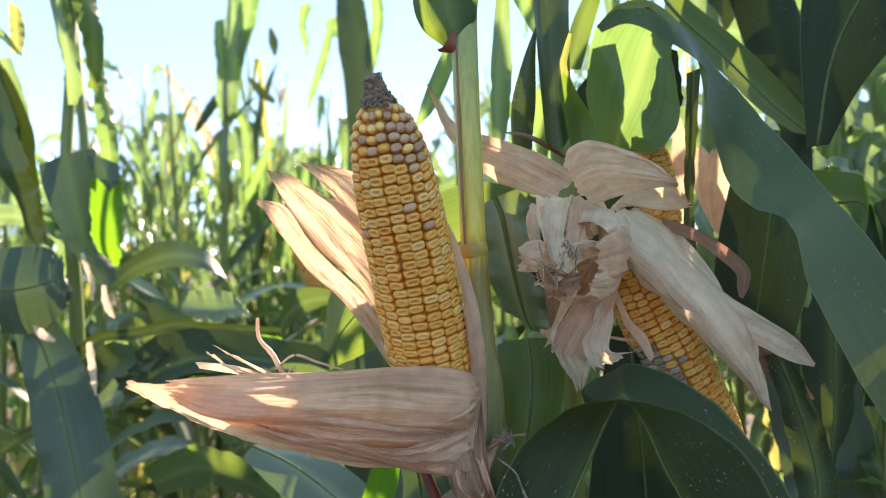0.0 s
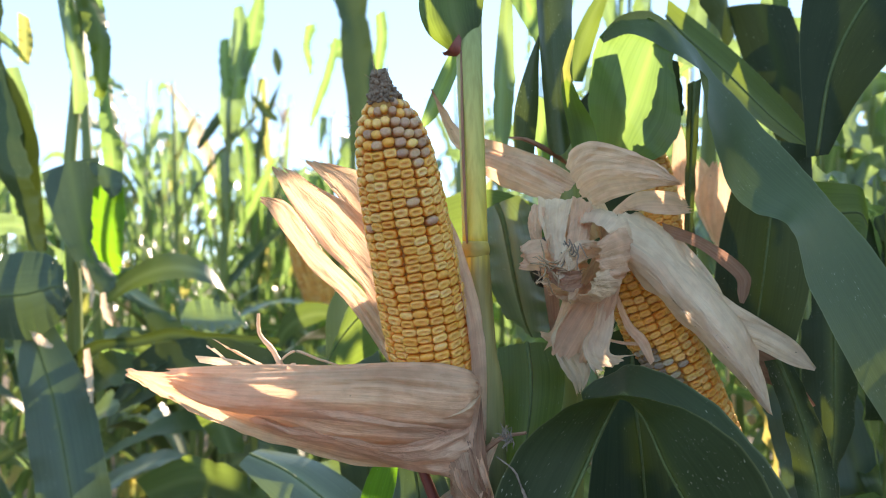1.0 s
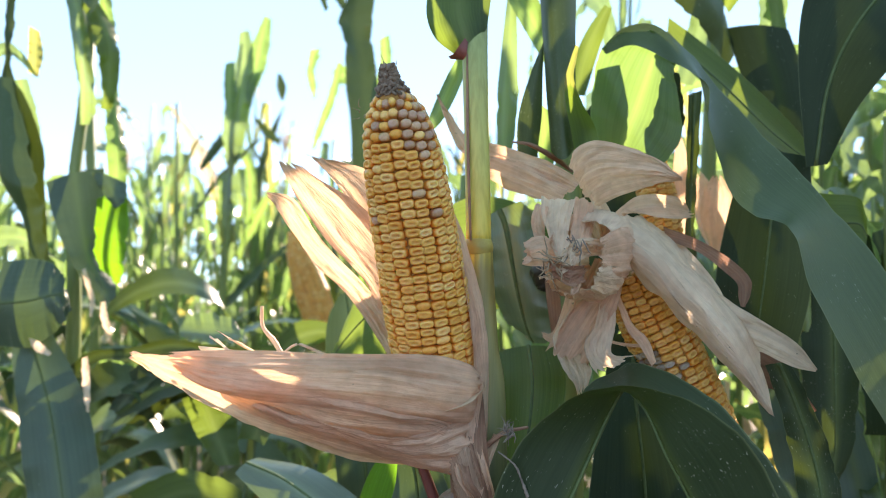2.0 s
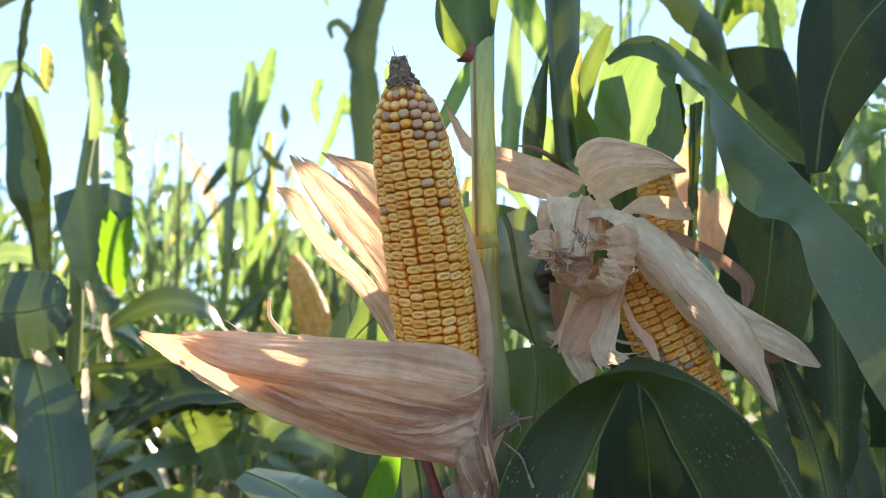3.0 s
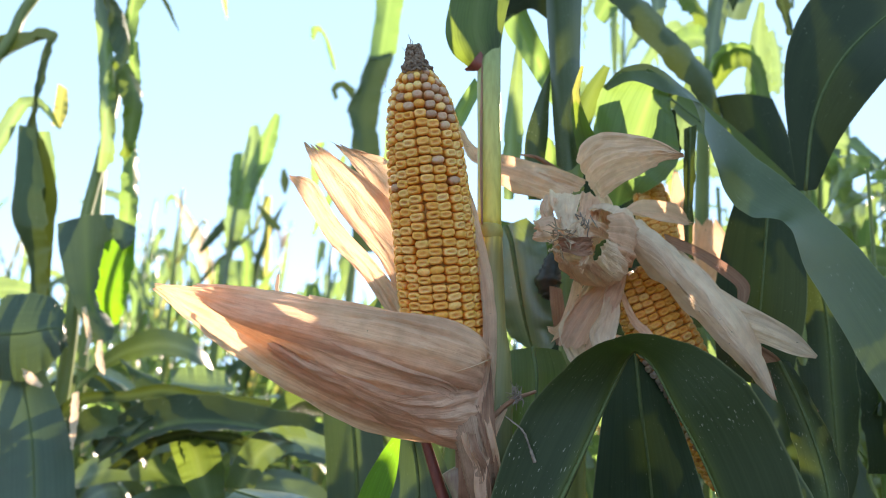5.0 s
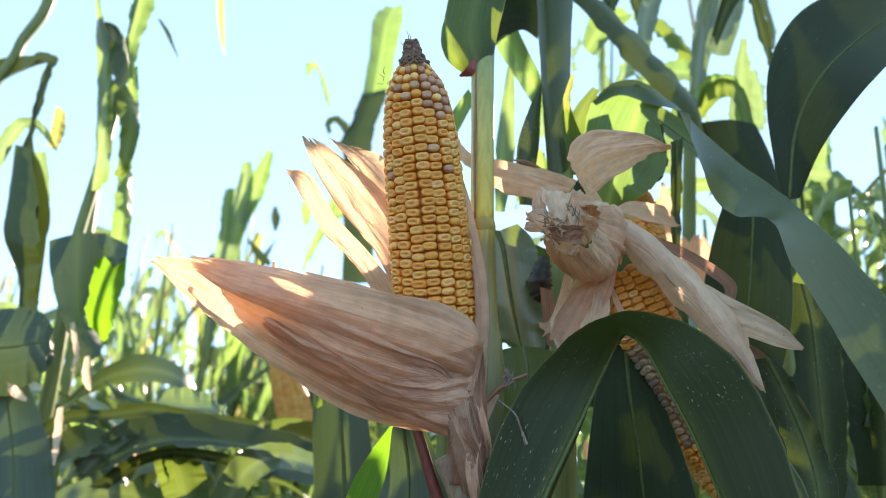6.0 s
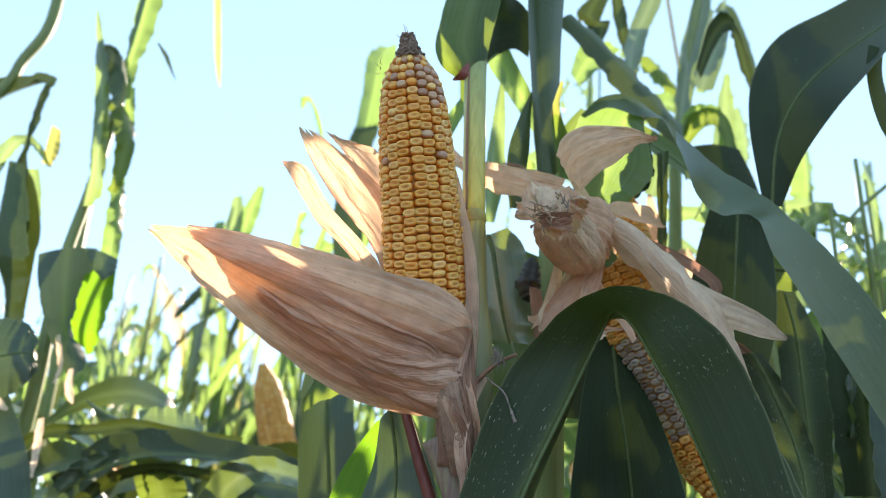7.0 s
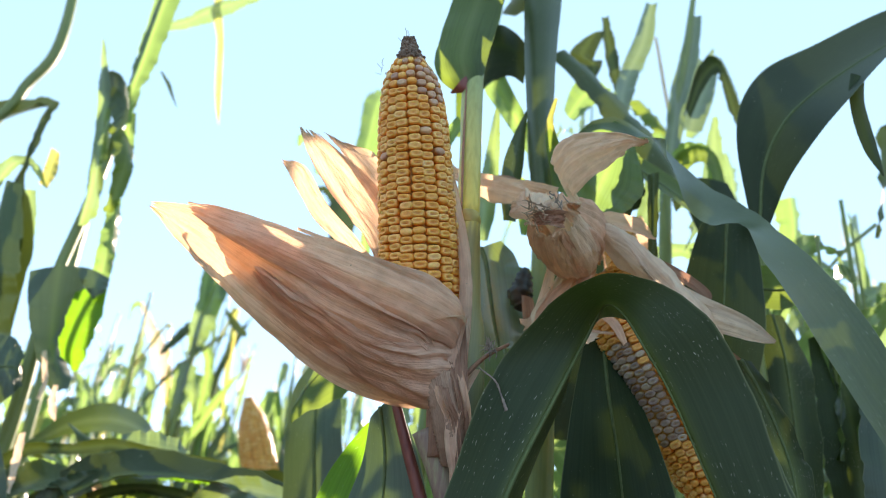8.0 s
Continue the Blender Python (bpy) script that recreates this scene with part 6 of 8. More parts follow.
for i, (st, mat, nm) in enumerate((
    ([((0.1220, 0.7000, 1.5973), (0.1393, 0.7000, 1.6129)), ((0.1540, 0.7000, 1.5631), (0.1739, 0.7100, 1.5937)), ((0.1914, 0.7100, 1.5257), (0.2171, 0.7200, 1.5591)), ((0.2319, 0.7200, 1.4891), (0.2571, 0.7300, 1.5236)), ((0.2726, 0.7400, 1.4613), (0.2920, 0.7500, 1.4998)), ((0.2998, 0.7600, 1.4300), (0.3123, 0.7700, 1.4609))], LEAF_HALF, "dark leaf slanting down"),
    ([((0.2410, 0.8000, 1.6062), (0.2527, 0.8000, 1.6031)), ((0.2368, 0.8000, 1.6485), (0.2674, 0.8100, 1.6556)), ((0.2554, 0.8200, 1.7172), (0.2820, 0.8200, 1.7127)), ((0.2769, 0.8300, 1.7819), (0.3059, 0.8300, 1.7753)), ((0.3058, 0.8500, 1.8843), (0.3240, 0.8500, 1.8871))], LEAF_GREY, "upright torn leaf"),
    ([((0.2555, 0.8200, 1.6276), (0.2653, 0.8200, 1.6327)), ((0.2414, 0.8300, 1.6826), (0.2565, 0.8300, 1.6949)), ((0.2331, 0.8400, 1.7521), (0.2521, 0.8400, 1.7634)), ((0.2312, 0.8500, 1.8383), (0.2419, 0.8500, 1.8399))], LEAF_DUSTY_SHADED, "upright dark leaf"),
    ([((0.3179, 0.8400, 1.5504), (0.3339, 0.8400, 1.5497)), ((0.3241, 0.8400, 1.6221), (0.3503, 0.8400, 1.6207)), ((0.3379, 0.8500, 1.7014), (0.3670, 0.8500, 1.7034)), ((0.3614, 0.8600, 1.7878), (0.3918, 0.8600, 1.7900)), ((0.3872, 0.8700, 1.8926), (0.4078, 0.8700, 1.8957))], LEAF_GREY, "upright leaf round the stalk"),
    ([((0.3559, 0.8400, 1.6657), (0.3616, 0.8400, 1.6466)), ((0.3677, 0.8200, 1.7228), (0.3813, 0.8200, 1.6991)), ((0.3819, 0.8000, 1.7388), (0.3912, 0.8000, 1.7044)), ((0.3919, 0.7800, 1.6930), (0.3853, 0.7800, 1.6581)), ((0.4004, 0.7700, 1.6288), (0.3868, 0.7700, 1.6131)), ((0.4051, 0.7700, 1.5748), (0.3988, 0.7700, 1.5722))], LEAF_DUSTY_SHADED, "narrow leaf arching over"),
    ([((0.3272, 0.8400, 1.5425), (0.3361, 0.8400, 1.5281)), ((0.3349, 0.8200, 1.5675), (0.3479, 0.8200, 1.5446)), ((0.3505, 0.8000, 1.5700), (0.3566, 0.8000, 1.5421)), ((0.3650, 0.7800, 1.5453), (0.3570, 0.7800, 1.5157)), ((0.3708, 0.7700, 1.5012), (0.3552, 0.7700, 1.4867)), ((0.3665, 0.7600, 1.4460), (0.3535, 0.7600, 1.4428)), ((0.3579, 0.7600, 1.4060), (0.3551, 0.7600, 1.4056))], LEAF, "leaf arching over and hanging"),
    ([((0.2827, 0.8800, 1.6146), (0.2950, 0.8800, 1.6014)), ((0.3074, 0.9000, 1.6516), (0.3257, 0.9000, 1.6234)), ((0.3462, 0.9200, 1.6757), (0.3537, 0.9200, 1.6401)), ((0.3804, 0.9400, 1.6673), (0.3747, 0.9400, 1.6402)), ((0.4004, 0.9500, 1.6237), (0.3865, 0.9500, 1.6168))], LEAF_SUNNY, "bright leaf bent over"),
    ([((0.2604, 0.8000, 1.4302), (0.2784, 0.8000, 1.4242)), ((0.2759, 0.8200, 1.4845), (0.3062, 0.8200, 1.4796)), ((0.2961, 0.8400, 1.5431), (0.3198, 0.8400, 1.5370)), ((0.3132, 0.8500, 1.5842), (0.3214, 0.8500, 1.5853))], LEAF_FIELD, "sunlit narrow leaf"),
    ([((0.1740, 0.8500, 1.6386), (0.1907, 0.8500, 1.6212)), ((0.1857, 0.8600, 1.6883), (0.2197, 0.8600, 1.6623)), ((0.2033, 0.8700, 1.7197), (0.2466, 0.8700, 1.6993)), ((0.2410, 0.8800, 1.7276), (0.2585, 0.8800, 1.7193))], LEAF_SUNNY, "bright broken leaf"),
    ([((0.3831, 0.9200, 1.6966), (0.4163, 0.9200, 1.6903)), ((0.4095, 0.9400, 1.7816), (0.4489, 0.9400, 1.7756)), ((0.4437, 0.9600, 1.8618), (0.4712, 0.9600, 1.8596)), ((0.4750, 0.9800, 1.9337), (0.4791, 0.9800, 1.9343))], LEAF_GREY, "withered leaf"),
    ([((0.3755, 0.8400, 1.4729), (0.3984, 0.8400, 1.4670)), ((0.3822, 0.8600, 1.5475), (0.4184, 0.8600, 1.5502)), ((0.4009, 0.8800, 1.6299), (0.4286, 0.8800, 1.6335)), ((0.4270, 0.9000, 1.7094), (0.4342, 0.9000, 1.7104))], LEAF_FIELD, "sunlit upright leaf"),
    ([((0.1853, 0.8000, 1.7311), (0.2224, 0.8000, 1.7573)), ((0.1693, 0.8000, 1.7032), (0.2034, 0.8000, 1.6930)), ((0.1897, 0.8000, 1.6762), (0.2179, 0.8000, 1.6951)), ((0.1978, 0.8000, 1.6479), (0.2050, 0.8000, 1.6538))], LEAF_DUSTY_SHADED, "dark curled leaf tip"),
)):
    blade("leaf", plant_s, st, mat, nm, cup=0.16, crease=0.4, ruffle=0.004, waves=5, nl=36, nw=8, seed=420 + i, rib=False)

blade("leaf", plant_s, [((0.3442, 1.0000, 1.9686), (0.3793, 1.0200, 1.9924)), ((0.3381, 1.0000, 1.9228), (0.3690, 1.0200, 1.9431)), ((0.3230, 1.0000, 1.8751), (0.3545, 1.0200, 1.8876)), ((0.2994, 1.0000, 1.8293), (0.3321, 1.0200, 1.8378)), ((0.2935, 1.0000, 1.7985), (0.3094, 1.0200, 1.8127))], LEAF_FIELD, "upright leaf bent at the tip", rib=False, nl=50, nw=10, cup=0.2, crease=0.5, ruffle=0.005, waves=4, seed=440)
blade("leaf", plant_s, [((0.4606, 1.0600, 2.0317), (0.4963, 1.0800, 2.0553)), ((0.4611, 1.0600, 1.9841), (0.5010, 1.0800, 2.0035)), ((0.4461, 1.0600, 1.9082), (0.4883, 1.0800, 1.9192)), ((0.4276, 1.0600, 1.8419), (0.4618, 1.0800, 1.8439)), ((0.4142, 1.0600, 1.7638), (0.4366, 1.0800, 1.7752))], LEAF_GREY, "pale upright leaf", rib=False, nl=50, nw=10, cup=0.2, crease=0.5, ruffle=0.008, waves=4, seed=441)
blade("leaf", plant_s, [((0.5053, 1.0800, 1.9983), (0.5290, 1.1000, 2.0406)), ((0.5291, 1.0800, 1.9865), (0.5547, 1.1000, 2.0247)), ((0.5454, 1.0800, 1.9363), (0.5748, 1.1000, 1.9603)), ((0.5629, 1.0800, 1.8717), (0.5885, 1.1000, 1.8846)), ((0.5665, 1.0800, 1.8247), (0.5831, 1.1000, 1.8392))], LEAF_HALF, "dark leaf arching down", rib=False, nl=50, nw=10, cup=0.2, crease=0.5, ruffle=0.005, waves=4, seed=442)
blade("leaf", plant_s, [((0.3171, 0.8200, 1.5362), (0.3360, 0.8400, 1.5465)), ((0.3262, 0.8200, 1.5704), (0.3450, 0.8400, 1.5730)), ((0.3489, 0.8200, 1.5886), (0.3600, 0.8400, 1.5827)), ((0.3729, 0.8200, 1.5866), (0.3745, 0.8400, 1.5833)), ((0.3906, 0.8200, 1.5579), (0.3832, 0.8400, 1.5613)), ((0.3839, 0.8200, 1.5080), (0.3775, 0.8400, 1.5248))], LEAF_SUNNY, "green leaf arched like a bow", rib=False, nl=50, nw=10, cup=0.15, crease=0.4, ruffle=0.004, waves=4, seed=443)
blade("leaf", plant_s, [((0.4994, 1.1000, 1.9668), (0.5369, 1.1200, 1.9924)), ((0.4928, 1.1000, 1.9191), (0.5354, 1.1200, 1.9350)), ((0.4783, 1.1000, 1.8626), (0.5137, 1.1200, 1.8729)), ((0.4684, 1.1000, 1.8171), (0.4922, 1.1200, 1.8305))], LEAF_FIELD, "broken leaf in the sun", rib=False, nl=50, nw=10, cup=0.2, crease=0.5, ruffle=0.008, waves=4, seed=444)
blade("leaf", plant_s, [((0.5253, 1.1000, 1.7813), (0.5572, 1.1200, 1.8108)), ((0.5282, 1.1000, 1.7395), (0.5701, 1.1200, 1.7658)), ((0.5339, 1.1000, 1.6991), (0.5708, 1.1200, 1.7195)), ((0.5401, 1.1000, 1.6676), (0.5634, 1.1200, 1.6815))], LEAF_FIELD, "sunlit leaf hanging", rib=False, nl=50, nw=10, cup=0.2, crease=0.5, ruffle=0.008, waves=4, seed=445)
blade("leaf", plant_s, [((0.3181, 1.0000, 1.8002), (0.3595, 1.0200, 1.8128)), ((0.3378, 1.0000, 1.7703), (0.3729, 1.0200, 1.7980)), ((0.3640, 1.0000, 1.7417), (0.3927, 1.0200, 1.7718)), ((0.3860, 1.0000, 1.7054), (0.4049, 1.0200, 1.7354))], LEAF, "leaf bowed over the gap", rib=False, nl=50, nw=10, cup=0.2, crease=0.5, ruffle=0.005, waves=4, seed=446)
blade("leaf", plant_s, [((0.6863, 1.2000, 1.7674), (0.7478, 1.2200, 1.7957)), ((0.6878, 1.2000, 1.7065), (0.7475, 1.2200, 1.7242)), ((0.6893, 1.2000, 1.6474), (0.7320, 1.2200, 1.6578)), ((0.6887, 1.2000, 1.6063), (0.7160, 1.2200, 1.6183))], LEAF_SUNNY, "bright leaf behind", rib=False, nl=50, nw=10, cup=0.2, crease=0.5, ruffle=0.008, waves=4, seed=447)
tube_part("stem", s_((0.3982, 1.0500, 2.0134), (0.4048, 1.0500, 1.9488), (0.4121, 1.0500, 1.8733), (0.4232, 1.0500, 1.7805)), [0.003, 0.0035, 0.0035, 0.003], TASSEL, plant_s, "thin pinkish stem", seg=6)
tube_part("stem", s_((0.5812, 0.9200, 1.4533), (0.6125, 0.9200, 1.4914), (0.6402, 0.9200, 1.5203), (0.6818, 0.9200, 1.5581)), [0.002, 0.0028, 0.003, 0.0032], STALK, plant_s, "thin green twig", seg=6)

# ---- the ear half hidden behind ----
ear_c = thing("corn_ear", (0.15, 0.56, 1.20), "golden ear in open husk behind the leaves", "corn ear")
c_ = lambda *ps: [tuple(np.array(p) - np.array((0.15, 0.56, 1.20))) for p in ps]
cob_of(ear_c, c_((0.1731, 0.5600, 1.2194))[0], c_((0.1585, 0.5650, 1.2952))[0], [0.014, 0.0165, 0.0165, 0.016, 0.014, 0.008], 14, 18, (0, -1, 0), 27, single=False)
blade("husk", ear_c, [((0.1813, 0.5800, 1.2188), (0.2019, 0.5800, 1.2188)), ((0.1836, 0.5800, 1.2600), (0.2005, 0.5800, 1.2554)), ((0.1875, 0.5850, 1.2928), (0.1995, 0.5850, 1.2882)), ((0.1919, 0.5900, 1.3146), (0.1947, 0.5900, 1.3136))], HUSK, "sunlit orange husk", rib=False, nl=20, nw=6, cup=0.1, ragged=0.1, seed=90)
blade("husk", ear_c, [((0.1615, 0.6000, 1.2526), (0.1781, 0.6000, 1.2526)), ((0.1591, 0.6000, 1.2810), (0.1733, 0.6000, 1.2786)), ((0.1582, 0.6000, 1.3023), (0.1639, 0.6000, 1.3009))], HUSK, "dry husk", rib=False, nl=16, nw=6, cup=0.1, ragged=0.1, seed=91)
husk_c = thing("husked_ear", (0.23, 0.66, 1.27), "ear still wrapped in pale orange husk", "corn ear")
for i, st in enumerate(([((0.2560, 0.6700, 1.2153), (0.2563, 0.6600, 1.2151)), ((0.2486, 0.6700, 1.2296), (0.2626, 0.6600, 1.2318)), ((0.2383, 0.6650, 1.2530), (0.2668, 0.6550, 1.2496)), ((0.2396, 0.6600, 1.2761), (0.2647, 0.6550, 1.2729)), ((0.2490, 0.6600, 1.2932), (0.2563, 0.6600, 1.2932))],
                        [((0.2636, 0.6900, 1.2142), (0.2690, 0.6900, 1.2142)), ((0.2560, 0.6900, 1.2278), (0.2767, 0.6900, 1.2305)), ((0.2440, 0.6900, 1.2523), (0.2756, 0.6900, 1.2523)), ((0.2407, 0.6900, 1.2768), (0.2647, 0.6900, 1.2795)), ((0.2440, 0.6900, 1.3013), (0.2483, 0.6900, 1.3024))])):
    blade("husk", husk_c, st, HUSK, rib=False, nl=20, nw=8, cup=-0.25 if i == 0 else 0.2, crumple=0.002, ragged=0.1, seed=190 + i)

# ---- the plant by the alley on the other row ----
L_AT = (-0.47, 0.95, 0.0)
plant_l = thing("maize_plant", L_AT, "maize plant with torn translucent leaves beside the alley", "maize plant", "maize plants in rows")
l_ = lambda *ps: [tuple(np.array(p) - np.array(L_AT)) for p in ps]
tube_part("stalk", l_((-0.47, 0.95, -0.02), (-0.478, 0.95, 0.6), (-0.4845, 0.9500, 1.0663), (-0.4951, 0.9500, 1.2330), (-0.4999, 0.9500, 1.3219), (-0.4945, 0.9500, 1.4270), (-0.4929, 0.9500, 1.5543), (-0.4985, 0.9600, 1.7116), (-0.5111, 0.9700, 1.8483), (-0.53, 0.98, 2.05)), [0.013, 0.012, 0.010, 0.009, 0.008, 0.0075, 0.007, 0.007, 0.006, 0.004], STALK, plant_l, seg=10, n=60)
# One folded leaf in two greens: shade and sun put into its halves.
blade("leaf", plant_l, [((-0.5259, 0.9300, 1.3085), (-0.4638, 0.9550, 1.3341)), ((-0.5125, 0.9200, 1.2738), (-0.4569, 0.9500, 1.2926)), ((-0.4928, 0.9100, 1.2373), (-0.4551, 0.9450, 1.2489)), ((-0.4737, 0.9100, 1.2017), (-0.4485, 0.9400, 1.2052)), ((-0.4589, 0.9150, 1.1774), (-0.4315, 0.9400, 1.1805)), ((-0.4356, 0.9200, 1.1477), (-0.4249, 0.9300, 1.1603))], LEAF_SHADE, "shaded half of the folded leaf", rib=False, nl=50, nw=10, cup=0.12, crease=0.35, ruffle=0.003, waves=4, seed=100)
blade("leaf", plant_l, [((-0.4629, 0.9400, 1.2898), (-0.4146, 0.9200, 1.2942)), ((-0.4581, 0.9300, 1.2594), (-0.4059, 0.9100, 1.2544)), ((-0.4545, 0.9250, 1.2301), (-0.4053, 0.9050, 1.2261)), ((-0.4522, 0.9250, 1.2090), (-0.4061, 0.9050, 1.2021)), ((-0.4341, 0.9200, 1.1900), (-0.4102, 0.9100, 1.1869)), ((-0.4180, 0.9150, 1.1772), (-0.4147, 0.9150, 1.1782))], LEAF_BACKLIT, "sunlit half of the folded leaf", rib=False, nl=50, nw=10, cup=0.12, crease=0.3, ruffle=0.003, waves=4, seed=101)
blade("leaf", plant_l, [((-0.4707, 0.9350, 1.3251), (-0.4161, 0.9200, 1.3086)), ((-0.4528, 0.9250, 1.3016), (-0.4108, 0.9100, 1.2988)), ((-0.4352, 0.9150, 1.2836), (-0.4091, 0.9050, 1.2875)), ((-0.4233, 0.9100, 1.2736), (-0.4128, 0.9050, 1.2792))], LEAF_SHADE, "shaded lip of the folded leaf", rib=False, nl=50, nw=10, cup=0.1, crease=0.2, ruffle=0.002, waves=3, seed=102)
blade("leaf", plant_l, [((-0.5705, 0.9500, 1.7344), (-0.5673, 0.9500, 1.7348)), ((-0.5402, 0.9300, 1.6467), (-0.5218, 0.9200, 1.6443)), ((-0.5154, 0.9200, 1.5629), (-0.4972, 0.9300, 1.5631)), ((-0.4998, 0.9200, 1.4942), (-0.4806, 0.9300, 1.4855)), ((-0.4977, 0.9400, 1.4339), (-0.4680, 0.9300, 1.4157)), ((-0.4948, 0.9400, 1.3891), (-0.4804, 0.9400, 1.3892))], LEAF_FIELD, "upright torn leaf", rib=False, nl=50, nw=10, cup=0.2, crease=0.5, ruffle=0.004, waves=5, seed=103)
blade("leaf", plant_l, [((-0.5492, 0.9500, 1.6642), (-0.5418, 0.9500, 1.6455)), ((-0.5258, 0.9300, 1.6575), (-0.5156, 0.9300, 1.6071)), ((-0.4937, 0.9100, 1.6327), (-0.4846, 0.9100, 1.5511)), ((-0.4723, 0.9000, 1.5862), (-0.4671, 0.9000, 1.5255))], LEAF_HALF, "dark leaf folded over the stem", rib=False, nl=50, nw=10, cup=0.2, crease=0.3, ruffle=0.003, waves=4, seed=104)
blade("leaf", plant_l, [((-0.5070, 0.9400, 1.5632), (-0.4831, 0.9400, 1.5626)), ((-0.4748, 0.9100, 1.5188), (-0.4579, 0.9300, 1.5304)), ((-0.4540, 0.8900, 1.4774), (-0.4406, 0.9200, 1.4983)), ((-0.4506, 0.9000, 1.4506), (-0.4314, 0.9100, 1.4629)), ((-0.4513, 0.9100, 1.4234), (-0.4329, 0.9100, 1.4233)), ((-0.4561, 0.9200, 1.4063), (-0.4433, 0.9200, 1.4062))], LEAF, "torn leaf folded over", rib=False, nl=50, nw=10, cup=0.2, crease=0.5, ruffle=0.005, waves=4, seed=105)
blade("leaf", plant_l, [((-0.4667, 0.9500, 1.4558), (-0.4513, 0.9500, 1.4449)), ((-0.4599, 0.9400, 1.4095), (-0.4484, 0.9600, 1.4142)), ((-0.4566, 0.9400, 1.3695), (-0.4404, 0.9600, 1.3741)), ((-0.4567, 0.9500, 1.3346), (-0.4347, 0.9600, 1.3349)), ((-0.4535, 0.9600, 1.2926), (-0.4361, 0.9600, 1.2908))], LEAF_SUNNY, "bright hanging strip", rib=False, nl=50, nw=10, cup=0.2, crease=0.4, ruffle=0.004, waves=5, seed=106)
blade("leaf", plant_l, [((-0.5310, 0.9800, 1.8895), (-0.4858, 0.9800, 1.8964)), ((-0.5148, 0.9600, 1.7510), (-0.4773, 0.9600, 1.7649)), ((-0.5058, 0.9500, 1.6822), (-0.4735, 0.9500, 1.6886)), ((-0.4935, 0.9400, 1.6126), (-0.4754, 0.9400, 1.6372)), ((-0.4868, 0.9400, 1.5622), (-0.4730, 0.9400, 1.5713))], LEAF_SUNNY, "upright leaf in the sun", rib=False, nl=50, nw=10, cup=0.22, crease=0.6, ruffle=0.005, waves=5, seed=107)
blade("leaf", plant_l, [((-0.4863, 0.9500, 1.5924), (-0.4753, 0.9500, 1.5985)), ((-0.4767, 0.9400, 1.5498), (-0.4594, 0.9400, 1.5475)), ((-0.4734, 0.9400, 1.5187), (-0.4532, 0.9400, 1.5107)), ((-0.4719, 0.9400, 1.4838), (-0.4582, 0.9400, 1.4769))], LEAF_SUNNY, "short bright leaf behind the fold", rib=False, nl=50, nw=10, cup=0.2, crease=0.4, ruffle=0.003, waves=4, seed=108)
blade("leaf", plant_l, [((-0.4619, 0.9500, 1.6842), (-0.4588, 0.9500, 1.6847)), ((-0.4459, 0.9500, 1.6605), (-0.4401, 0.9500, 1.6633)), ((-0.4309, 0.9500, 1.6371), (-0.4282, 0.9500, 1.6394)), ((-0.4179, 0.9500, 1.6186), (-0.4172, 0.9500, 1.6187))], LEAF_HALF, "thin dark leaf tip", rib=False, nl=50, nw=10, cup=0.2, crease=0.4, ruffle=0.001, waves=4, seed=109)
blade("leaf", plant_l, [((-0.5185, 0.9800, 1.2178), (-0.4993, 0.9800, 1.2225)), ((-0.5211, 0.9800, 1.1783), (-0.4986, 0.9800, 1.1795)), ((-0.5189, 0.9800, 1.1502), (-0.5014, 0.9800, 1.1511)), ((-0.5115, 0.9800, 1.1157), (-0.5032, 0.9800, 1.1162))], LEAF_SUNNY, "bright leaf below the fold", rib=False, nl=50, nw=10, cup=0.15, crease=0.5, ruffle=0.004, waves=4, seed=110)
# Dry tip; its husk-pale colour also carries the sun's glare.
blade("leaf", plant_l, [((-0.4569, 0.9000, 1.1931), (-0.4521, 0.9000, 1.1960)), ((-0.4502, 0.9000, 1.1739), (-0.4441, 0.9000, 1.1768)), ((-0.4435, 0.9000, 1.1547), (-0.4372, 0.9000, 1.1564)), ((-0.4432, 0.9000, 1.1354), (-0.4394, 0.9000, 1.1356))], HUSK_PALE, "pale dry leaf tip", rib=False, nl=50, nw=10, cup=0.2, crease=0.4, ruffle=0.002, waves=4, seed=111)
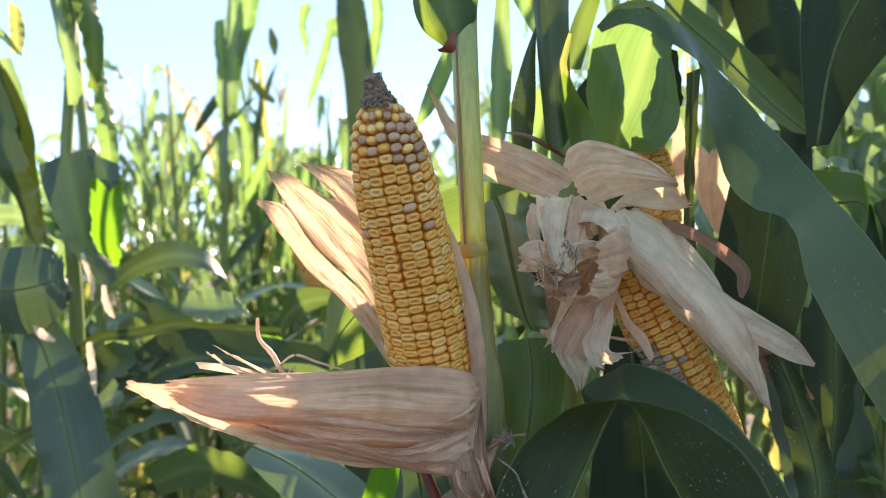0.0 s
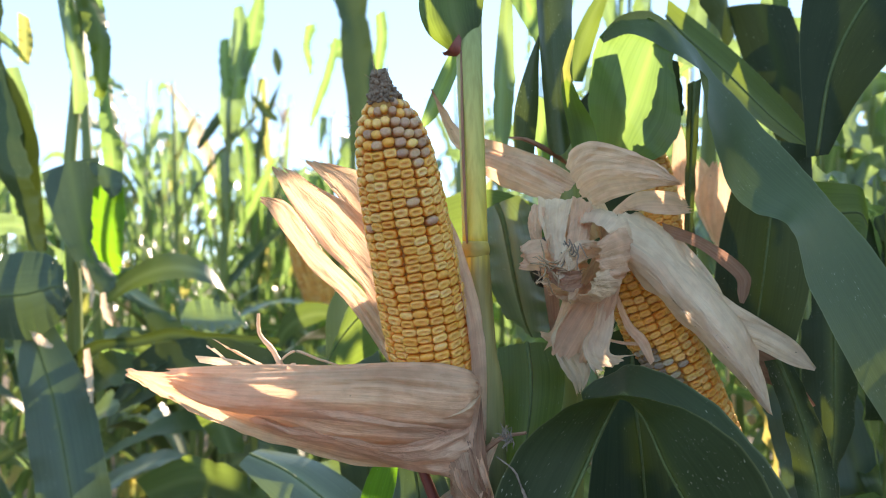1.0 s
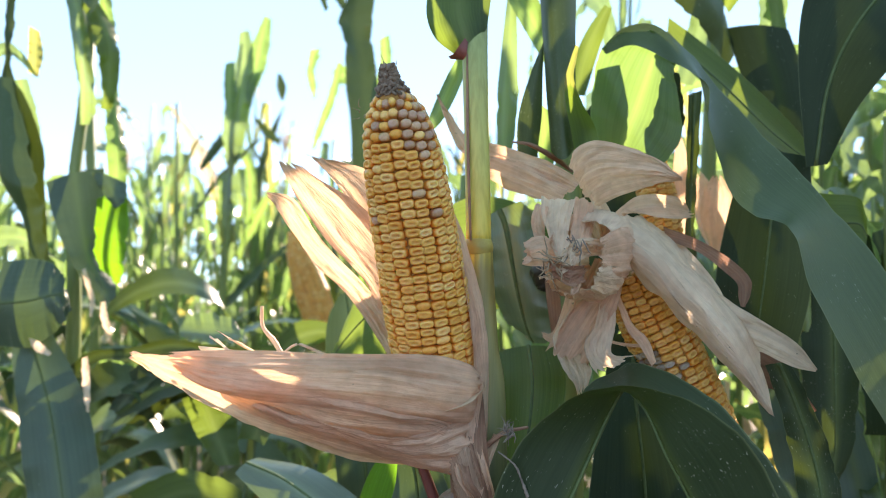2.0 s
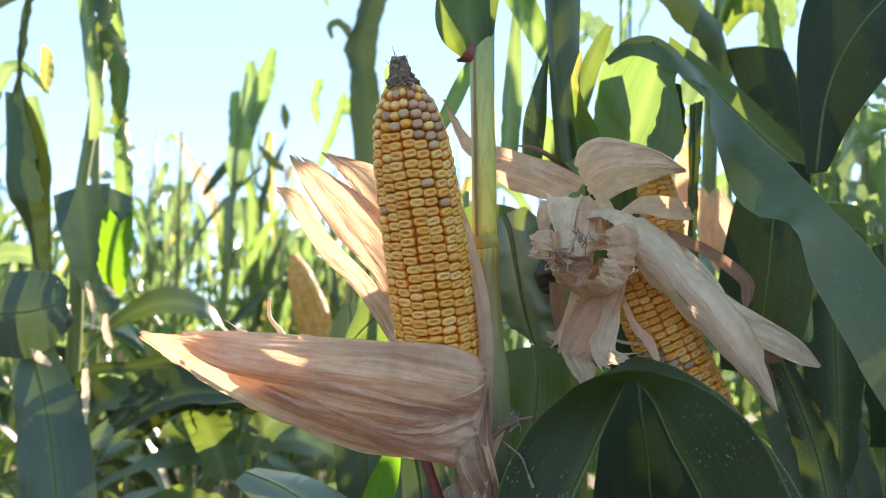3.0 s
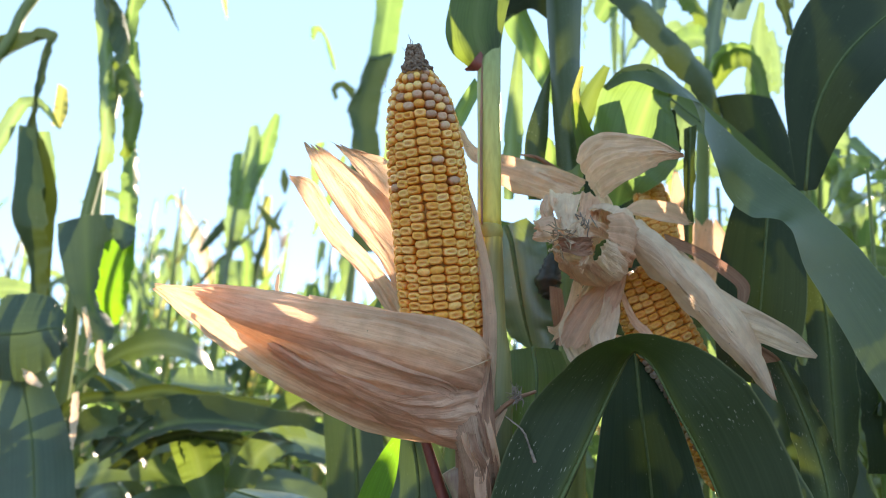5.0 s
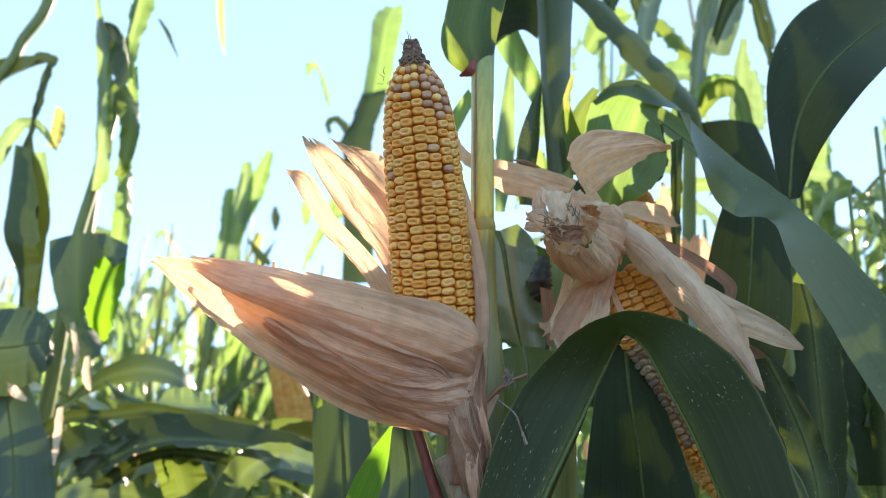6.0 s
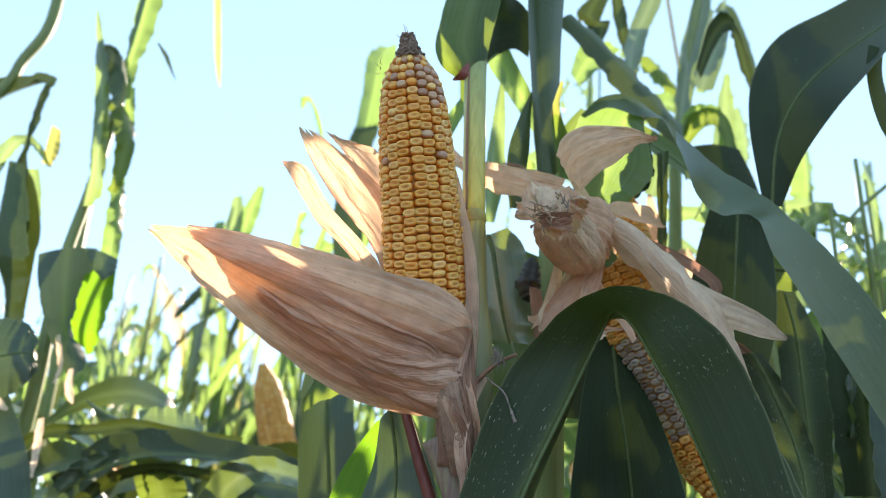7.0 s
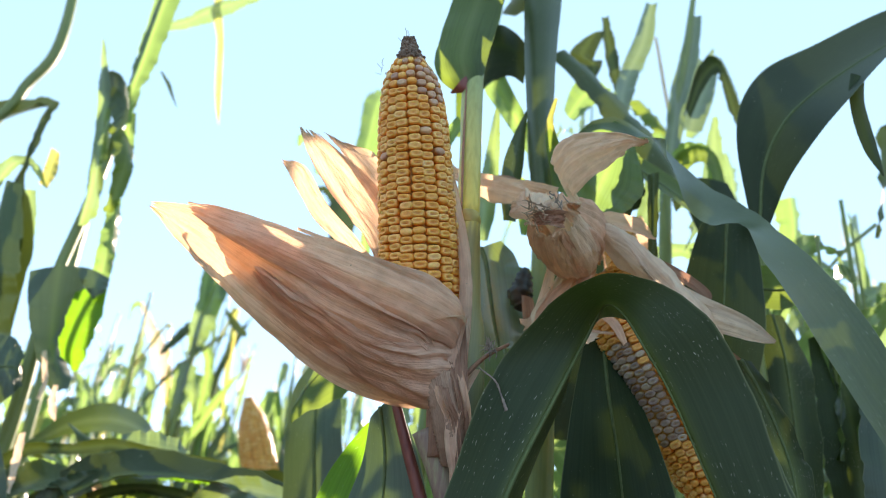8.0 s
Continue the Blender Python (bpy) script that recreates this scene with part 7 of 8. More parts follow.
# Shade on the two broad leaves is in their blue-green base colour.
for i, (st, mat, nm) in enumerate((
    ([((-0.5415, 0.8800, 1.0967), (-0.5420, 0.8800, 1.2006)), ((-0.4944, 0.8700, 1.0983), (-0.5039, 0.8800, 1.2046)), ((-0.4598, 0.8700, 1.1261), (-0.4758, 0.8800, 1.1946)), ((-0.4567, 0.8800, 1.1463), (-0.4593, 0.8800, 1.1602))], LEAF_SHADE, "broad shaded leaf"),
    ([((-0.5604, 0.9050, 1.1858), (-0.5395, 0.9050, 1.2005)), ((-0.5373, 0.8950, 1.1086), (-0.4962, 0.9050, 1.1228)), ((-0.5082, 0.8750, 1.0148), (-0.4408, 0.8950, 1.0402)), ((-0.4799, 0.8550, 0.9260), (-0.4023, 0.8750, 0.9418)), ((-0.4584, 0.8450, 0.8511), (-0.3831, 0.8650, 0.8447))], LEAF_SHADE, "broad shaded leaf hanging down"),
    ([((-0.4367, 0.9500, 1.0301), (-0.3981, 0.8800, 1.0065)), ((-0.4056, 0.9500, 1.0667), (-0.3539, 0.8600, 1.0296)), ((-0.3532, 0.9400, 1.0945), (-0.2997, 0.8400, 1.0514)), ((-0.2851, 0.9200, 1.0967), (-0.2455, 0.8400, 1.0582)), ((-0.2103, 0.9000, 1.0889), (-0.1836, 0.8300, 1.0545)), ((-0.1444, 0.8800, 1.0756), (-0.1283, 0.8200, 1.0456)), ((-0.0966, 0.8600, 1.0554), (-0.0899, 0.8200, 1.0374)), ((-0.0637, 0.8400, 1.0340), (-0.0607, 0.8200, 1.0285))], LEAF_DUSTY_SHADED, "long dark leaf bowed across the alley"),
    ([((-0.3624, 0.9700, 1.0766), (-0.3432, 0.9500, 1.0691)), ((-0.3383, 0.9300, 1.0538), (-0.2946, 0.9300, 1.0659)), ((-0.3165, 0.9000, 1.0274), (-0.2640, 0.9000, 1.0416)), ((-0.2931, 0.8800, 0.9978), (-0.2448, 0.8800, 1.0080)), ((-0.2607, 0.8600, 0.9653), (-0.2338, 0.8600, 0.9676))], LEAF, "sunlit leaf under the bowed one"),
    ([((-0.2493, 0.9000, 0.9901), (-0.2118, 0.8800, 0.9870)), ((-0.2243, 0.8600, 1.0389), (-0.1857, 0.8400, 1.0231)), ((-0.1875, 0.8400, 1.0648), (-0.1576, 0.8200, 1.0389)), ((-0.1406, 0.8200, 1.0640), (-0.1273, 0.8000, 1.0373)), ((-0.0990, 0.8000, 1.0455), (-0.1007, 0.7900, 1.0251)), ((-0.0692, 0.7900, 1.0087), (-0.0799, 0.7900, 1.0024))], LEAF_GREY, "grey-green leaf arching low"),
    ([((-0.5244, 0.9800, 1.0212), (-0.4933, 0.9400, 0.9887)), ((-0.4820, 0.9700, 1.0585), (-0.4417, 0.9200, 1.0239)), ((-0.4401, 0.9600, 1.0751), (-0.3990, 0.9100, 1.0398)), ((-0.3910, 0.9500, 1.0646), (-0.3659, 0.9000, 1.0292)), ((-0.3497, 0.9300, 1.0266), (-0.3436, 0.9000, 1.0063))], LEAF_HALF, "dark leaf low down"),
    ([((-0.3872, 1.0500, 1.1333), (-0.3641, 1.0000, 1.1083)), ((-0.3502, 1.0500, 1.1422), (-0.3246, 1.0000, 1.1010)), ((-0.3086, 1.0500, 1.1345), (-0.2853, 1.0000, 1.1056)), ((-0.2777, 1.0300, 1.1075), (-0.2733, 1.0200, 1.1043))], LEAF_FIELD, "sunlit leaf"),
)):
    blade("leaf", plant_l, st, mat, nm, cup=0.14, crease=0.6 if i > 1 else 0.3, ruffle=0.005 if i < 2 else 0.004, waves=4, nl=60, nw=8, seed=109 + i, rib=i < 2)
blade("leaf", plant_l, [((-0.6423, 0.9900, 1.4671), (-0.6084, 0.9700, 1.4581)), ((-0.6243, 0.9800, 1.3887), (-0.5681, 0.9500, 1.3721)), ((-0.6128, 0.9800, 1.3277), (-0.5469, 0.9400, 1.3102)), ((-0.5783, 0.9800, 1.2635), (-0.5396, 0.9500, 1.2736)), ((-0.5678, 0.9800, 1.2158), (-0.5375, 0.9600, 1.2171)), ((-0.5664, 0.9800, 1.1690), (-0.5416, 0.9700, 1.1767))], LEAF_HALF, "twisted leaf hanging down", rib=False, nl=50, nw=10, cup=0.3, crease=0.5, ruffle=0.006, waves=5, seed=112)
# Sun glare on the leaves, put in as pale husk-coloured strips.
blade("leaf", plant_l, [((-0.4832, 0.8400, 1.1107), (-0.4795, 0.8400, 1.1029)), ((-0.4725, 0.8400, 1.1077), (-0.4738, 0.8400, 1.0959)), ((-0.4629, 0.8400, 1.1014), (-0.4650, 0.8400, 1.0921)), ((-0.4545, 0.8400, 1.0930), (-0.4564, 0.8400, 1.0904))], HUSK_PALE, "pale strip for sun glare on a leaf", rib=False, nl=50, nw=10, cup=0.25, crease=0.4, ruffle=0.002, waves=4, seed=113)
blade("leaf", plant_l, [((-0.4294, 0.9000, 1.1536), (-0.4238, 0.9000, 1.1551)), ((-0.4292, 0.9000, 1.1366), (-0.4201, 0.9000, 1.1382)), ((-0.4235, 0.9000, 1.1212), (-0.4143, 0.9000, 1.1214)), ((-0.4146, 0.9000, 1.1129), (-0.4125, 0.9000, 1.1137))], HUSK_PALE, "pale strip for sun glare on a leaf", rib=False, nl=50, nw=10, cup=0.25, crease=0.4, ruffle=0.002, waves=4, seed=114)
blade("leaf", plant_l, [((-0.4286, 0.8600, 1.0866), (-0.4220, 0.8600, 1.0895)), ((-0.4277, 0.8600, 1.0706), (-0.4183, 0.8600, 1.0708)), ((-0.4237, 0.8600, 1.0439), (-0.4156, 0.8600, 1.0441)), ((-0.4186, 0.8600, 1.0241), (-0.4159, 0.8600, 1.0241))], HUSK_PALE, "pale strip for sun glare on a leaf", rib=False, nl=50, nw=10, cup=0.25, crease=0.4, ruffle=0.002, waves=4, seed=115)
# Blades added for sun patches and shade; the light is in their colour.
blade("leaf", plant_l, [((-0.3544, 0.9300, 1.0766), (-0.3380, 0.9300, 1.0716)), ((-0.3318, 0.9300, 1.0736), (-0.3094, 0.9300, 1.0612)), ((-0.3101, 0.9300, 1.0638), (-0.2873, 0.9300, 1.0490)), ((-0.2840, 0.9300, 1.0467), (-0.2771, 0.9300, 1.0409))], LEAF_BACKLIT, "sunlit leaf in the gap", rib=False, nl=50, nw=10, cup=0.2, crease=0.45, ruffle=0.004, waves=4, seed=160)
blade("leaf", plant_l, [((-0.3016, 0.9500, 1.0783), (-0.2904, 0.9500, 1.0672)), ((-0.2727, 0.9500, 1.0862), (-0.2602, 0.9500, 1.0689)), ((-0.2373, 0.9500, 1.0857), (-0.2377, 0.9500, 1.0685)), ((-0.2139, 0.9500, 1.0820), (-0.2150, 0.9500, 1.0736))], LEAF_BACKLIT, "sunlit leaf low in the alley", rib=False, nl=50, nw=10, cup=0.2, crease=0.45, ruffle=0.004, waves=4, seed=161)
blade("leaf", plant_l, [((-0.4587, 0.9600, 1.0770), (-0.4463, 0.9600, 1.0645)), ((-0.4348, 0.9600, 1.0768), (-0.4244, 0.9600, 1.0614)), ((-0.4070, 0.9600, 1.0728), (-0.4024, 0.9600, 1.0623))], LEAF_SUNNY, "sunlit leaf low in the alley", rib=False, nl=50, nw=10, cup=0.2, crease=0.45, ruffle=0.004, waves=4, seed=162)
blade("leaf", plant_l, [((-0.3897, 0.9000, 1.0030), (-0.3678, 0.9000, 1.0021)), ((-0.3472, 0.9000, 1.0407), (-0.3318, 0.9000, 1.0322)), ((-0.2975, 0.9000, 1.0547), (-0.2933, 0.9000, 1.0437)), ((-0.2434, 0.9000, 1.0539), (-0.2456, 0.9000, 1.0410)), ((-0.2011, 0.9000, 1.0417), (-0.2059, 0.9000, 1.0337))], LEAF_DUSTY_SHADED, "narrow dark leaf low in the alley", rib=False, nl=50, nw=10, cup=0.2, crease=0.45, ruffle=0.004, waves=4, seed=163)
blade("leaf", plant_l, [((-0.4199, 0.9200, 1.0190), (-0.4010, 0.9200, 1.0128)), ((-0.4023, 0.9200, 1.0464), (-0.3822, 0.9200, 1.0369)), ((-0.3739, 0.9200, 1.0624), (-0.3620, 0.9200, 1.0493)), ((-0.3463, 0.9200, 1.0692), (-0.3412, 0.9200, 1.0606))], LEAF_SHADE, "blue-green leaf low in the alley", rib=False, nl=50, nw=10, cup=0.2, crease=0.45, ruffle=0.004, waves=4, seed=164)
blade("leaf", plant_l, [((-0.4897, 0.9400, 1.0611), (-0.4809, 0.9400, 1.0474)), ((-0.4581, 0.9400, 1.0890), (-0.4458, 0.9400, 1.0766)), ((-0.4050, 0.9400, 1.0960), (-0.3996, 0.9400, 1.0828)), ((-0.3556, 0.9400, 1.1083), (-0.3525, 0.9400, 1.0920)), ((-0.3023, 0.9400, 1.1029), (-0.3026, 0.9400, 1.0877)), ((-0.2125, 0.9400, 1.0972), (-0.2138, 0.9400, 1.0902))], LEAF_DUSTY_SHADED, "narrow dark leaf low in the alley", rib=False, nl=50, nw=10, cup=0.2, crease=0.45, ruffle=0.004, waves=4, seed=165)
# Small sun glint, built as one more pale strip.
blade("leaf", plant_l, [((-0.3516, 0.9100, 1.0530), (-0.3444, 0.9100, 1.0556)), ((-0.3496, 0.9100, 1.0416), (-0.3391, 0.9100, 1.0440)), ((-0.3442, 0.9100, 1.0320), (-0.3374, 0.9100, 1.0333))], HUSK_PALE, "pale strip for sun glare on a leaf", rib=False, nl=50, nw=10, cup=0.2, crease=0.45, ruffle=0.004, waves=4, seed=166)
plant_k = thing("maize_plant", (-0.78, 0.98, 0.0), "maize plant with a hooked dark leaf and bent stem", "maize plant", "maize plants in rows")
k_ = lambda *ps: [tuple(np.array(p) - np.array((-0.78, 0.98, 0.0))) for p in ps]
tube_part("stalk", k_((-0.80, 0.98, -0.02), (-0.80, 0.98, 0.8), (-0.78, 0.98, 1.35), (-0.6888, 0.9800, 1.5811), (-0.6735, 0.9800, 1.6441), (-0.6536, 0.9800, 1.7026), (-0.6549, 0.9800, 1.7699), (-0.6776, 0.9900, 1.8873), (-0.7111, 1.0000, 2.0703)), [0.012, 0.011, 0.010, 0.008, 0.008, 0.009, 0.009, 0.008, 0.005], STALK, plant_k, seg=8, n=50)
for i, (st, mat, nm) in enumerate((
    ([((-0.7269, 0.9800, 1.5918), (-0.7033, 0.9700, 1.5364)), ((-0.6975, 0.9800, 1.6085), (-0.6728, 0.9600, 1.5621)), ((-0.6652, 0.9800, 1.6171), (-0.6422, 0.9600, 1.5867)), ((-0.6378, 0.9800, 1.6283), (-0.6194, 0.9600, 1.5992)), ((-0.6155, 0.9800, 1.6152), (-0.6115, 0.9600, 1.5898)), ((-0.6145, 0.9800, 1.5877), (-0.6162, 0.9600, 1.5654)), ((-0.6104, 0.9700, 1.5423), (-0.6156, 0.9600, 1.5352)), ((-0.6130, 0.9700, 1.5060), (-0.6121, 0.9600, 1.4961)), ((-0.6103, 0.9800, 1.4654), (-0.6217, 0.9700, 1.4584)), ((-0.5853, 0.9800, 1.4210), (-0.6032, 0.9600, 1.4041)), ((-0.5632, 0.9800, 1.3687), (-0.6006, 0.9700, 1.3599)), ((-0.5513, 0.9700, 1.3176), (-0.5817, 0.9600, 1.3102)), ((-0.5499, 0.9800, 1.2666), (-0.5696, 0.9700, 1.2610)), ((-0.5380, 0.9700, 1.2082), (-0.5438, 0.9700, 1.2076))], LEAF_HALF, "dark leaf hooked over and hanging in folds"),
    ([((-0.6074, 1.0000, 1.5456), (-0.5910, 1.0000, 1.5374)), ((-0.5994, 0.9900, 1.5039), (-0.5834, 1.0000, 1.5018)), ((-0.5975, 0.9900, 1.4745), (-0.5833, 0.9900, 1.4665))], LEAF_DRYING, "yellowed leaf tip"),
    ([((-0.6694, 0.9700, 1.4337), (-0.6548, 0.9700, 1.3894)), ((-0.6533, 0.9700, 1.4853), (-0.6395, 0.9700, 1.4420)), ((-0.6386, 0.9700, 1.5048), (-0.6276, 0.9700, 1.4827)), ((-0.6206, 0.9800, 1.5132), (-0.6119, 0.9700, 1.4914)), ((-0.5972, 0.9800, 1.4943), (-0.6009, 0.9800, 1.4840)), ((-0.5844, 0.9900, 1.4703), (-0.5877, 0.9900, 1.4699))], LEAF_FIELD, "small arching leaf"),
    ([((-0.6213, 1.0000, 1.4655), (-0.6033, 1.0000, 1.4677)), ((-0.6060, 1.0000, 1.4098), (-0.5835, 1.0000, 1.4125)), ((-0.5933, 1.0000, 1.3471), (-0.5729, 1.0000, 1.3494)), ((-0.5792, 1.0000, 1.2959), (-0.5699, 1.0000, 1.2969))], LEAF_FIELD, "pale glossy leaf behind"),
)):
    blade("leaf", plant_k, st, mat, nm, cup=0.28 if i == 0 else 0.12, crease=0.4, ruffle=0.006 if i == 0 else 0.003, waves=5, nl=70 if i == 0 else 24, nw=10, seed=400 + i, rib=False)
plant_m = thing("maize_plant", (0.0, 0.82, 0.0), "stunted maize plant with broad shaded leaves", "maize plant", "maize plants in rows")
tube_part("stalk", [(0.0, 0, -0.02), (0.01, 0.0, 0.6), (0.02, 0.02, 1.1), (0.02, 0.03, 1.32)], [0.012, 0.010, 0.008, 0.004], STALK, plant_m, seg=10)
blade("leaf", plant_m, [((-0.080, 0.735, 0.86), (-0.030, 0.735, 0.865)), ((-0.095, 0.725, 0.95), (-0.040, 0.725, 0.957)), ((-0.1074, 0.7200, 1.0372), (-0.0506, 0.7200, 1.0438)), ((-0.1152, 0.7200, 1.0884), (-0.0617, 0.7200, 1.0949)), ((-0.1184, 0.7300, 1.1410), (-0.0736, 0.7300, 1.1467)), ((-0.1078, 0.7400, 1.1723), (-0.0963, 0.7400, 1.1738))], LEAF_SHADE, "dark green leaf", cup=0.1, ribr=0.0028, seed=121)
blade("leaf", plant_m, [((-0.1956, 0.7000, 0.9961), (-0.1784, 0.7200, 1.0073)), ((-0.1584, 0.6600, 0.9817), (-0.1202, 0.6800, 1.0073)), ((-0.1096, 0.6200, 0.9607), (-0.0727, 0.6400, 0.9934)), ((-0.0682, 0.6000, 0.9353), (-0.0411, 0.6200, 0.9656))], LEAF_GREY, "blue-green leaf low down", cup=0.12, seed=122)
for i, (st, mat) in enumerate((
    ([((-0.2738, 0.9800, 1.0383), (-0.2579, 0.9500, 1.0133)), ((-0.2174, 0.9700, 1.0645), (-0.1997, 0.9300, 1.0275)), ((-0.1546, 0.9600, 1.0704), (-0.1423, 0.9200, 1.0264)), ((-0.1005, 0.9500, 1.0508), (-0.1009, 0.9200, 1.0119)), ((-0.0543, 0.9300, 1.0172), (-0.0646, 0.9200, 0.9974))], LEAF_SHADE),
    ([((-0.4500, 1.0200, 1.0237), (-0.4254, 1.0000, 0.9956)), ((-0.4017, 1.0200, 1.0623), (-0.3651, 0.9800, 1.0151)), ((-0.3534, 1.0200, 1.0736), (-0.3187, 0.9800, 1.0383)), ((-0.3092, 1.0200, 1.0639), (-0.2991, 1.0000, 1.0429)), ((-0.2770, 1.0200, 1.0317), (-0.2758, 1.0100, 1.0254))], LEAF_SHADE),
    ([((-0.1903, 0.8200, 0.9353), (-0.1667, 0.8000, 0.9102)), ((-0.1351, 0.8000, 0.9733), (-0.1088, 0.7700, 0.9332)), ((-0.0836, 0.7900, 0.9824), (-0.0645, 0.7500, 0.9460)), ((-0.0363, 0.7800, 0.9667), (-0.0379, 0.7500, 0.9401)), ((-0.0085, 0.7700, 0.9332), (-0.0144, 0.7600, 0.9247))], LEAF_GREY),
    ([((-0.4004, 0.9500, 0.9083), (-0.3660, 0.9200, 0.8812)), ((-0.3368, 0.9400, 0.9411), (-0.3069, 0.9000, 0.9024)), ((-0.2819, 0.9300, 0.9365), (-0.2592, 0.8900, 0.8986)), ((-0.2280, 0.9200, 0.9103), (-0.2241, 0.8900, 0.8846)), ((-0.1946, 0.9000, 0.8739), (-0.2017, 0.9000, 0.8668))], LEAF),
    ([((-0.4853, 1.1000, 1.1488), (-0.4636, 1.1000, 1.1314)), ((-0.4467, 1.0800, 1.1113), (-0.4041, 1.0800, 1.1156)), ((-0.4133, 1.0600, 1.0502), (-0.3673, 1.0600, 1.0753)), ((-0.3727, 1.0400, 1.0038), (-0.3439, 1.0400, 1.0284))], LEAF_HALF),
)):
    blade("leaf", plant_m, st, mat, "broad grey-green leaf low in the alley", cup=0.14, crease=0.4, ruffle=0.006, nl=30, rib=False, seed=520 + i)
# Upper edge set so this leaf shades the bract, not the back husks.
blade("leaf", plant_b, [((0.092, 0.585, 1.235), (0.092, 0.575, 1.175)), ((0.04, 0.60, 1.256), (0.04, 0.60, 1.160)), ((-0.01, 0.62, 1.246), (-0.01, 0.61, 1.145)), ((-0.05, 0.635, 1.208), (-0.05, 0.62, 1.120)), ((-0.085, 0.645, 1.156), (-0.085, 0.635, 1.100)), ((-0.10, 0.65, 1.110), (-0.105, 0.645, 1.09))], LEAF, "broad blue-green leaf behind the ear", cup=0.1, ruffle=0.004, seed=123)
# ---- single plants along the alley ----
plant_q = thing("maize_plant", (-0.19, 1.52, 0.0), "maize plant with dark leaf rising against the sky", "maize plant", "maize plants in rows")
tube_part("stalk", [(0, 0, -0.02), (0.0, 0.0, 0.7), (-0.01, 0.0, 1.2), (0.0, 0.02, 1.62)], [0.012, 0.010, 0.009, 0.005], STALK, plant_q, seg=10)
# One leaf as two blades: shaded green below, lit green above.
blade("leaf", plant_q, [((-0.1923, 1.4500, 1.4289), (-0.1280, 1.4500, 1.4326)), ((-0.2013, 1.4600, 1.5320), (-0.1379, 1.4600, 1.5357)), ((-0.2176, 1.4800, 1.6281), (-0.1504, 1.4800, 1.6320)), ((-0.2210, 1.4800, 1.7017), (-0.1663, 1.5200, 1.7214)), ((-0.2370, 1.4800, 1.7613), (-0.1716, 1.5200, 1.7958)), ((-0.2222, 1.4900, 1.8235), (-0.1610, 1.5300, 1.8724)), ((-0.2040, 1.5000, 1.9103), (-0.1500, 1.5400, 1.9511))], LEAF_HALF, "dark leaf rising against the sky", rib=False, nl=50, nw=10, cup=0.2, crease=0.6, ruffle=0.01, waves=4, seed=120)
blade("leaf", plant_q, [((-0.2047, 1.5000, 1.9003), (-0.1440, 1.5400, 1.9420)), ((-0.2026, 1.5200, 2.0340), (-0.1412, 1.5500, 2.0633)), ((-0.2067, 1.5400, 2.1439), (-0.1346, 1.5700, 2.1734)), ((-0.1862, 1.6000, 2.2339), (-0.1429, 1.6000, 2.2503))], LEAF_SUNNY, "sunlit upper half of the leaf", rib=False, nl=50, nw=10, cup=0.2, crease=0.6, ruffle=0.006, waves=4, seed=124)
blade("leaf", plant_q, [((-0.2701, 1.4900, 1.7859), (-0.2626, 1.4900, 1.7938)), ((-0.2808, 1.4900, 1.8174), (-0.2675, 1.4900, 1.8108)), ((-0.2580, 1.4900, 1.8362), (-0.2541, 1.4900, 1.8166)), ((-0.2265, 1.4900, 1.8182), (-0.2311, 1.4900, 1.7883))], LEAF_HALF, "curled torn edge", rib=False, nl=50, nw=10, cup=0.2, crease=0.5, ruffle=0.003, waves=4, seed=125)
blade("leaf", plant_q, [((-0.3330, 1.4500, 1.9152), (-0.3245, 1.4500, 1.9076)), ((-0.3352, 1.4500, 1.9438), (-0.3184, 1.4500, 1.9300)), ((-0.3149, 1.4500, 1.9465), (-0.3063, 1.4500, 1.9229)), ((-0.2913, 1.4500, 1.9119), (-0.2922, 1.4500, 1.8862)), ((-0.2735, 1.4500, 1.8660), (-0.2765, 1.4500, 1.8461)), ((-0.2655, 1.4500, 1.8363), (-0.2678, 1.4500, 1.8361))], LEAF_SUNNY, "narrow bright leaf arching", rib=False, nl=50, nw=10, cup=0.2, crease=0.5, ruffle=0.003, waves=4, seed=126)
blade("leaf", plant_q, [((-0.1519, 1.5000, 1.7315), (-0.1302, 1.5000, 1.7426)), ((-0.1492, 1.5000, 1.6769), (-0.1233, 1.5000, 1.6880)), ((-0.1553, 1.5000, 1.6223), (-0.1314, 1.5000, 1.6224)), ((-0.1506, 1.5000, 1.5787), (-0.1419, 1.5000, 1.5788))], LEAF_SUNNY, "bright leaf beside it", rib=False, nl=50, nw=10, cup=0.2, crease=0.5, ruffle=0.004, waves=4, seed=127)
plant_n = thing("maize_plant", (-0.63, 2.12, 0.0), "sunlit maize plant with upright torn leaves", "maize plant", "maize plants in rows")
tube_part("stalk", [tuple(np.array(p) - np.array((-0.63, 2.12, 0.0))) for p in ((-0.63, 2.12, -0.02), (-0.635, 2.1, 0.7), (-0.6381, 2.1000, 1.2285), (-0.6365, 2.1000, 1.3501), (-0.6340, 2.1000, 1.5377), (-0.6266, 2.1000, 1.7155), (-0.6208, 2.1000, 1.9326))], [0.012, 0.011, 0.010, 0.009, 0.009, 0.008, 0.005], STALK, plant_n, seg=10, n=40)
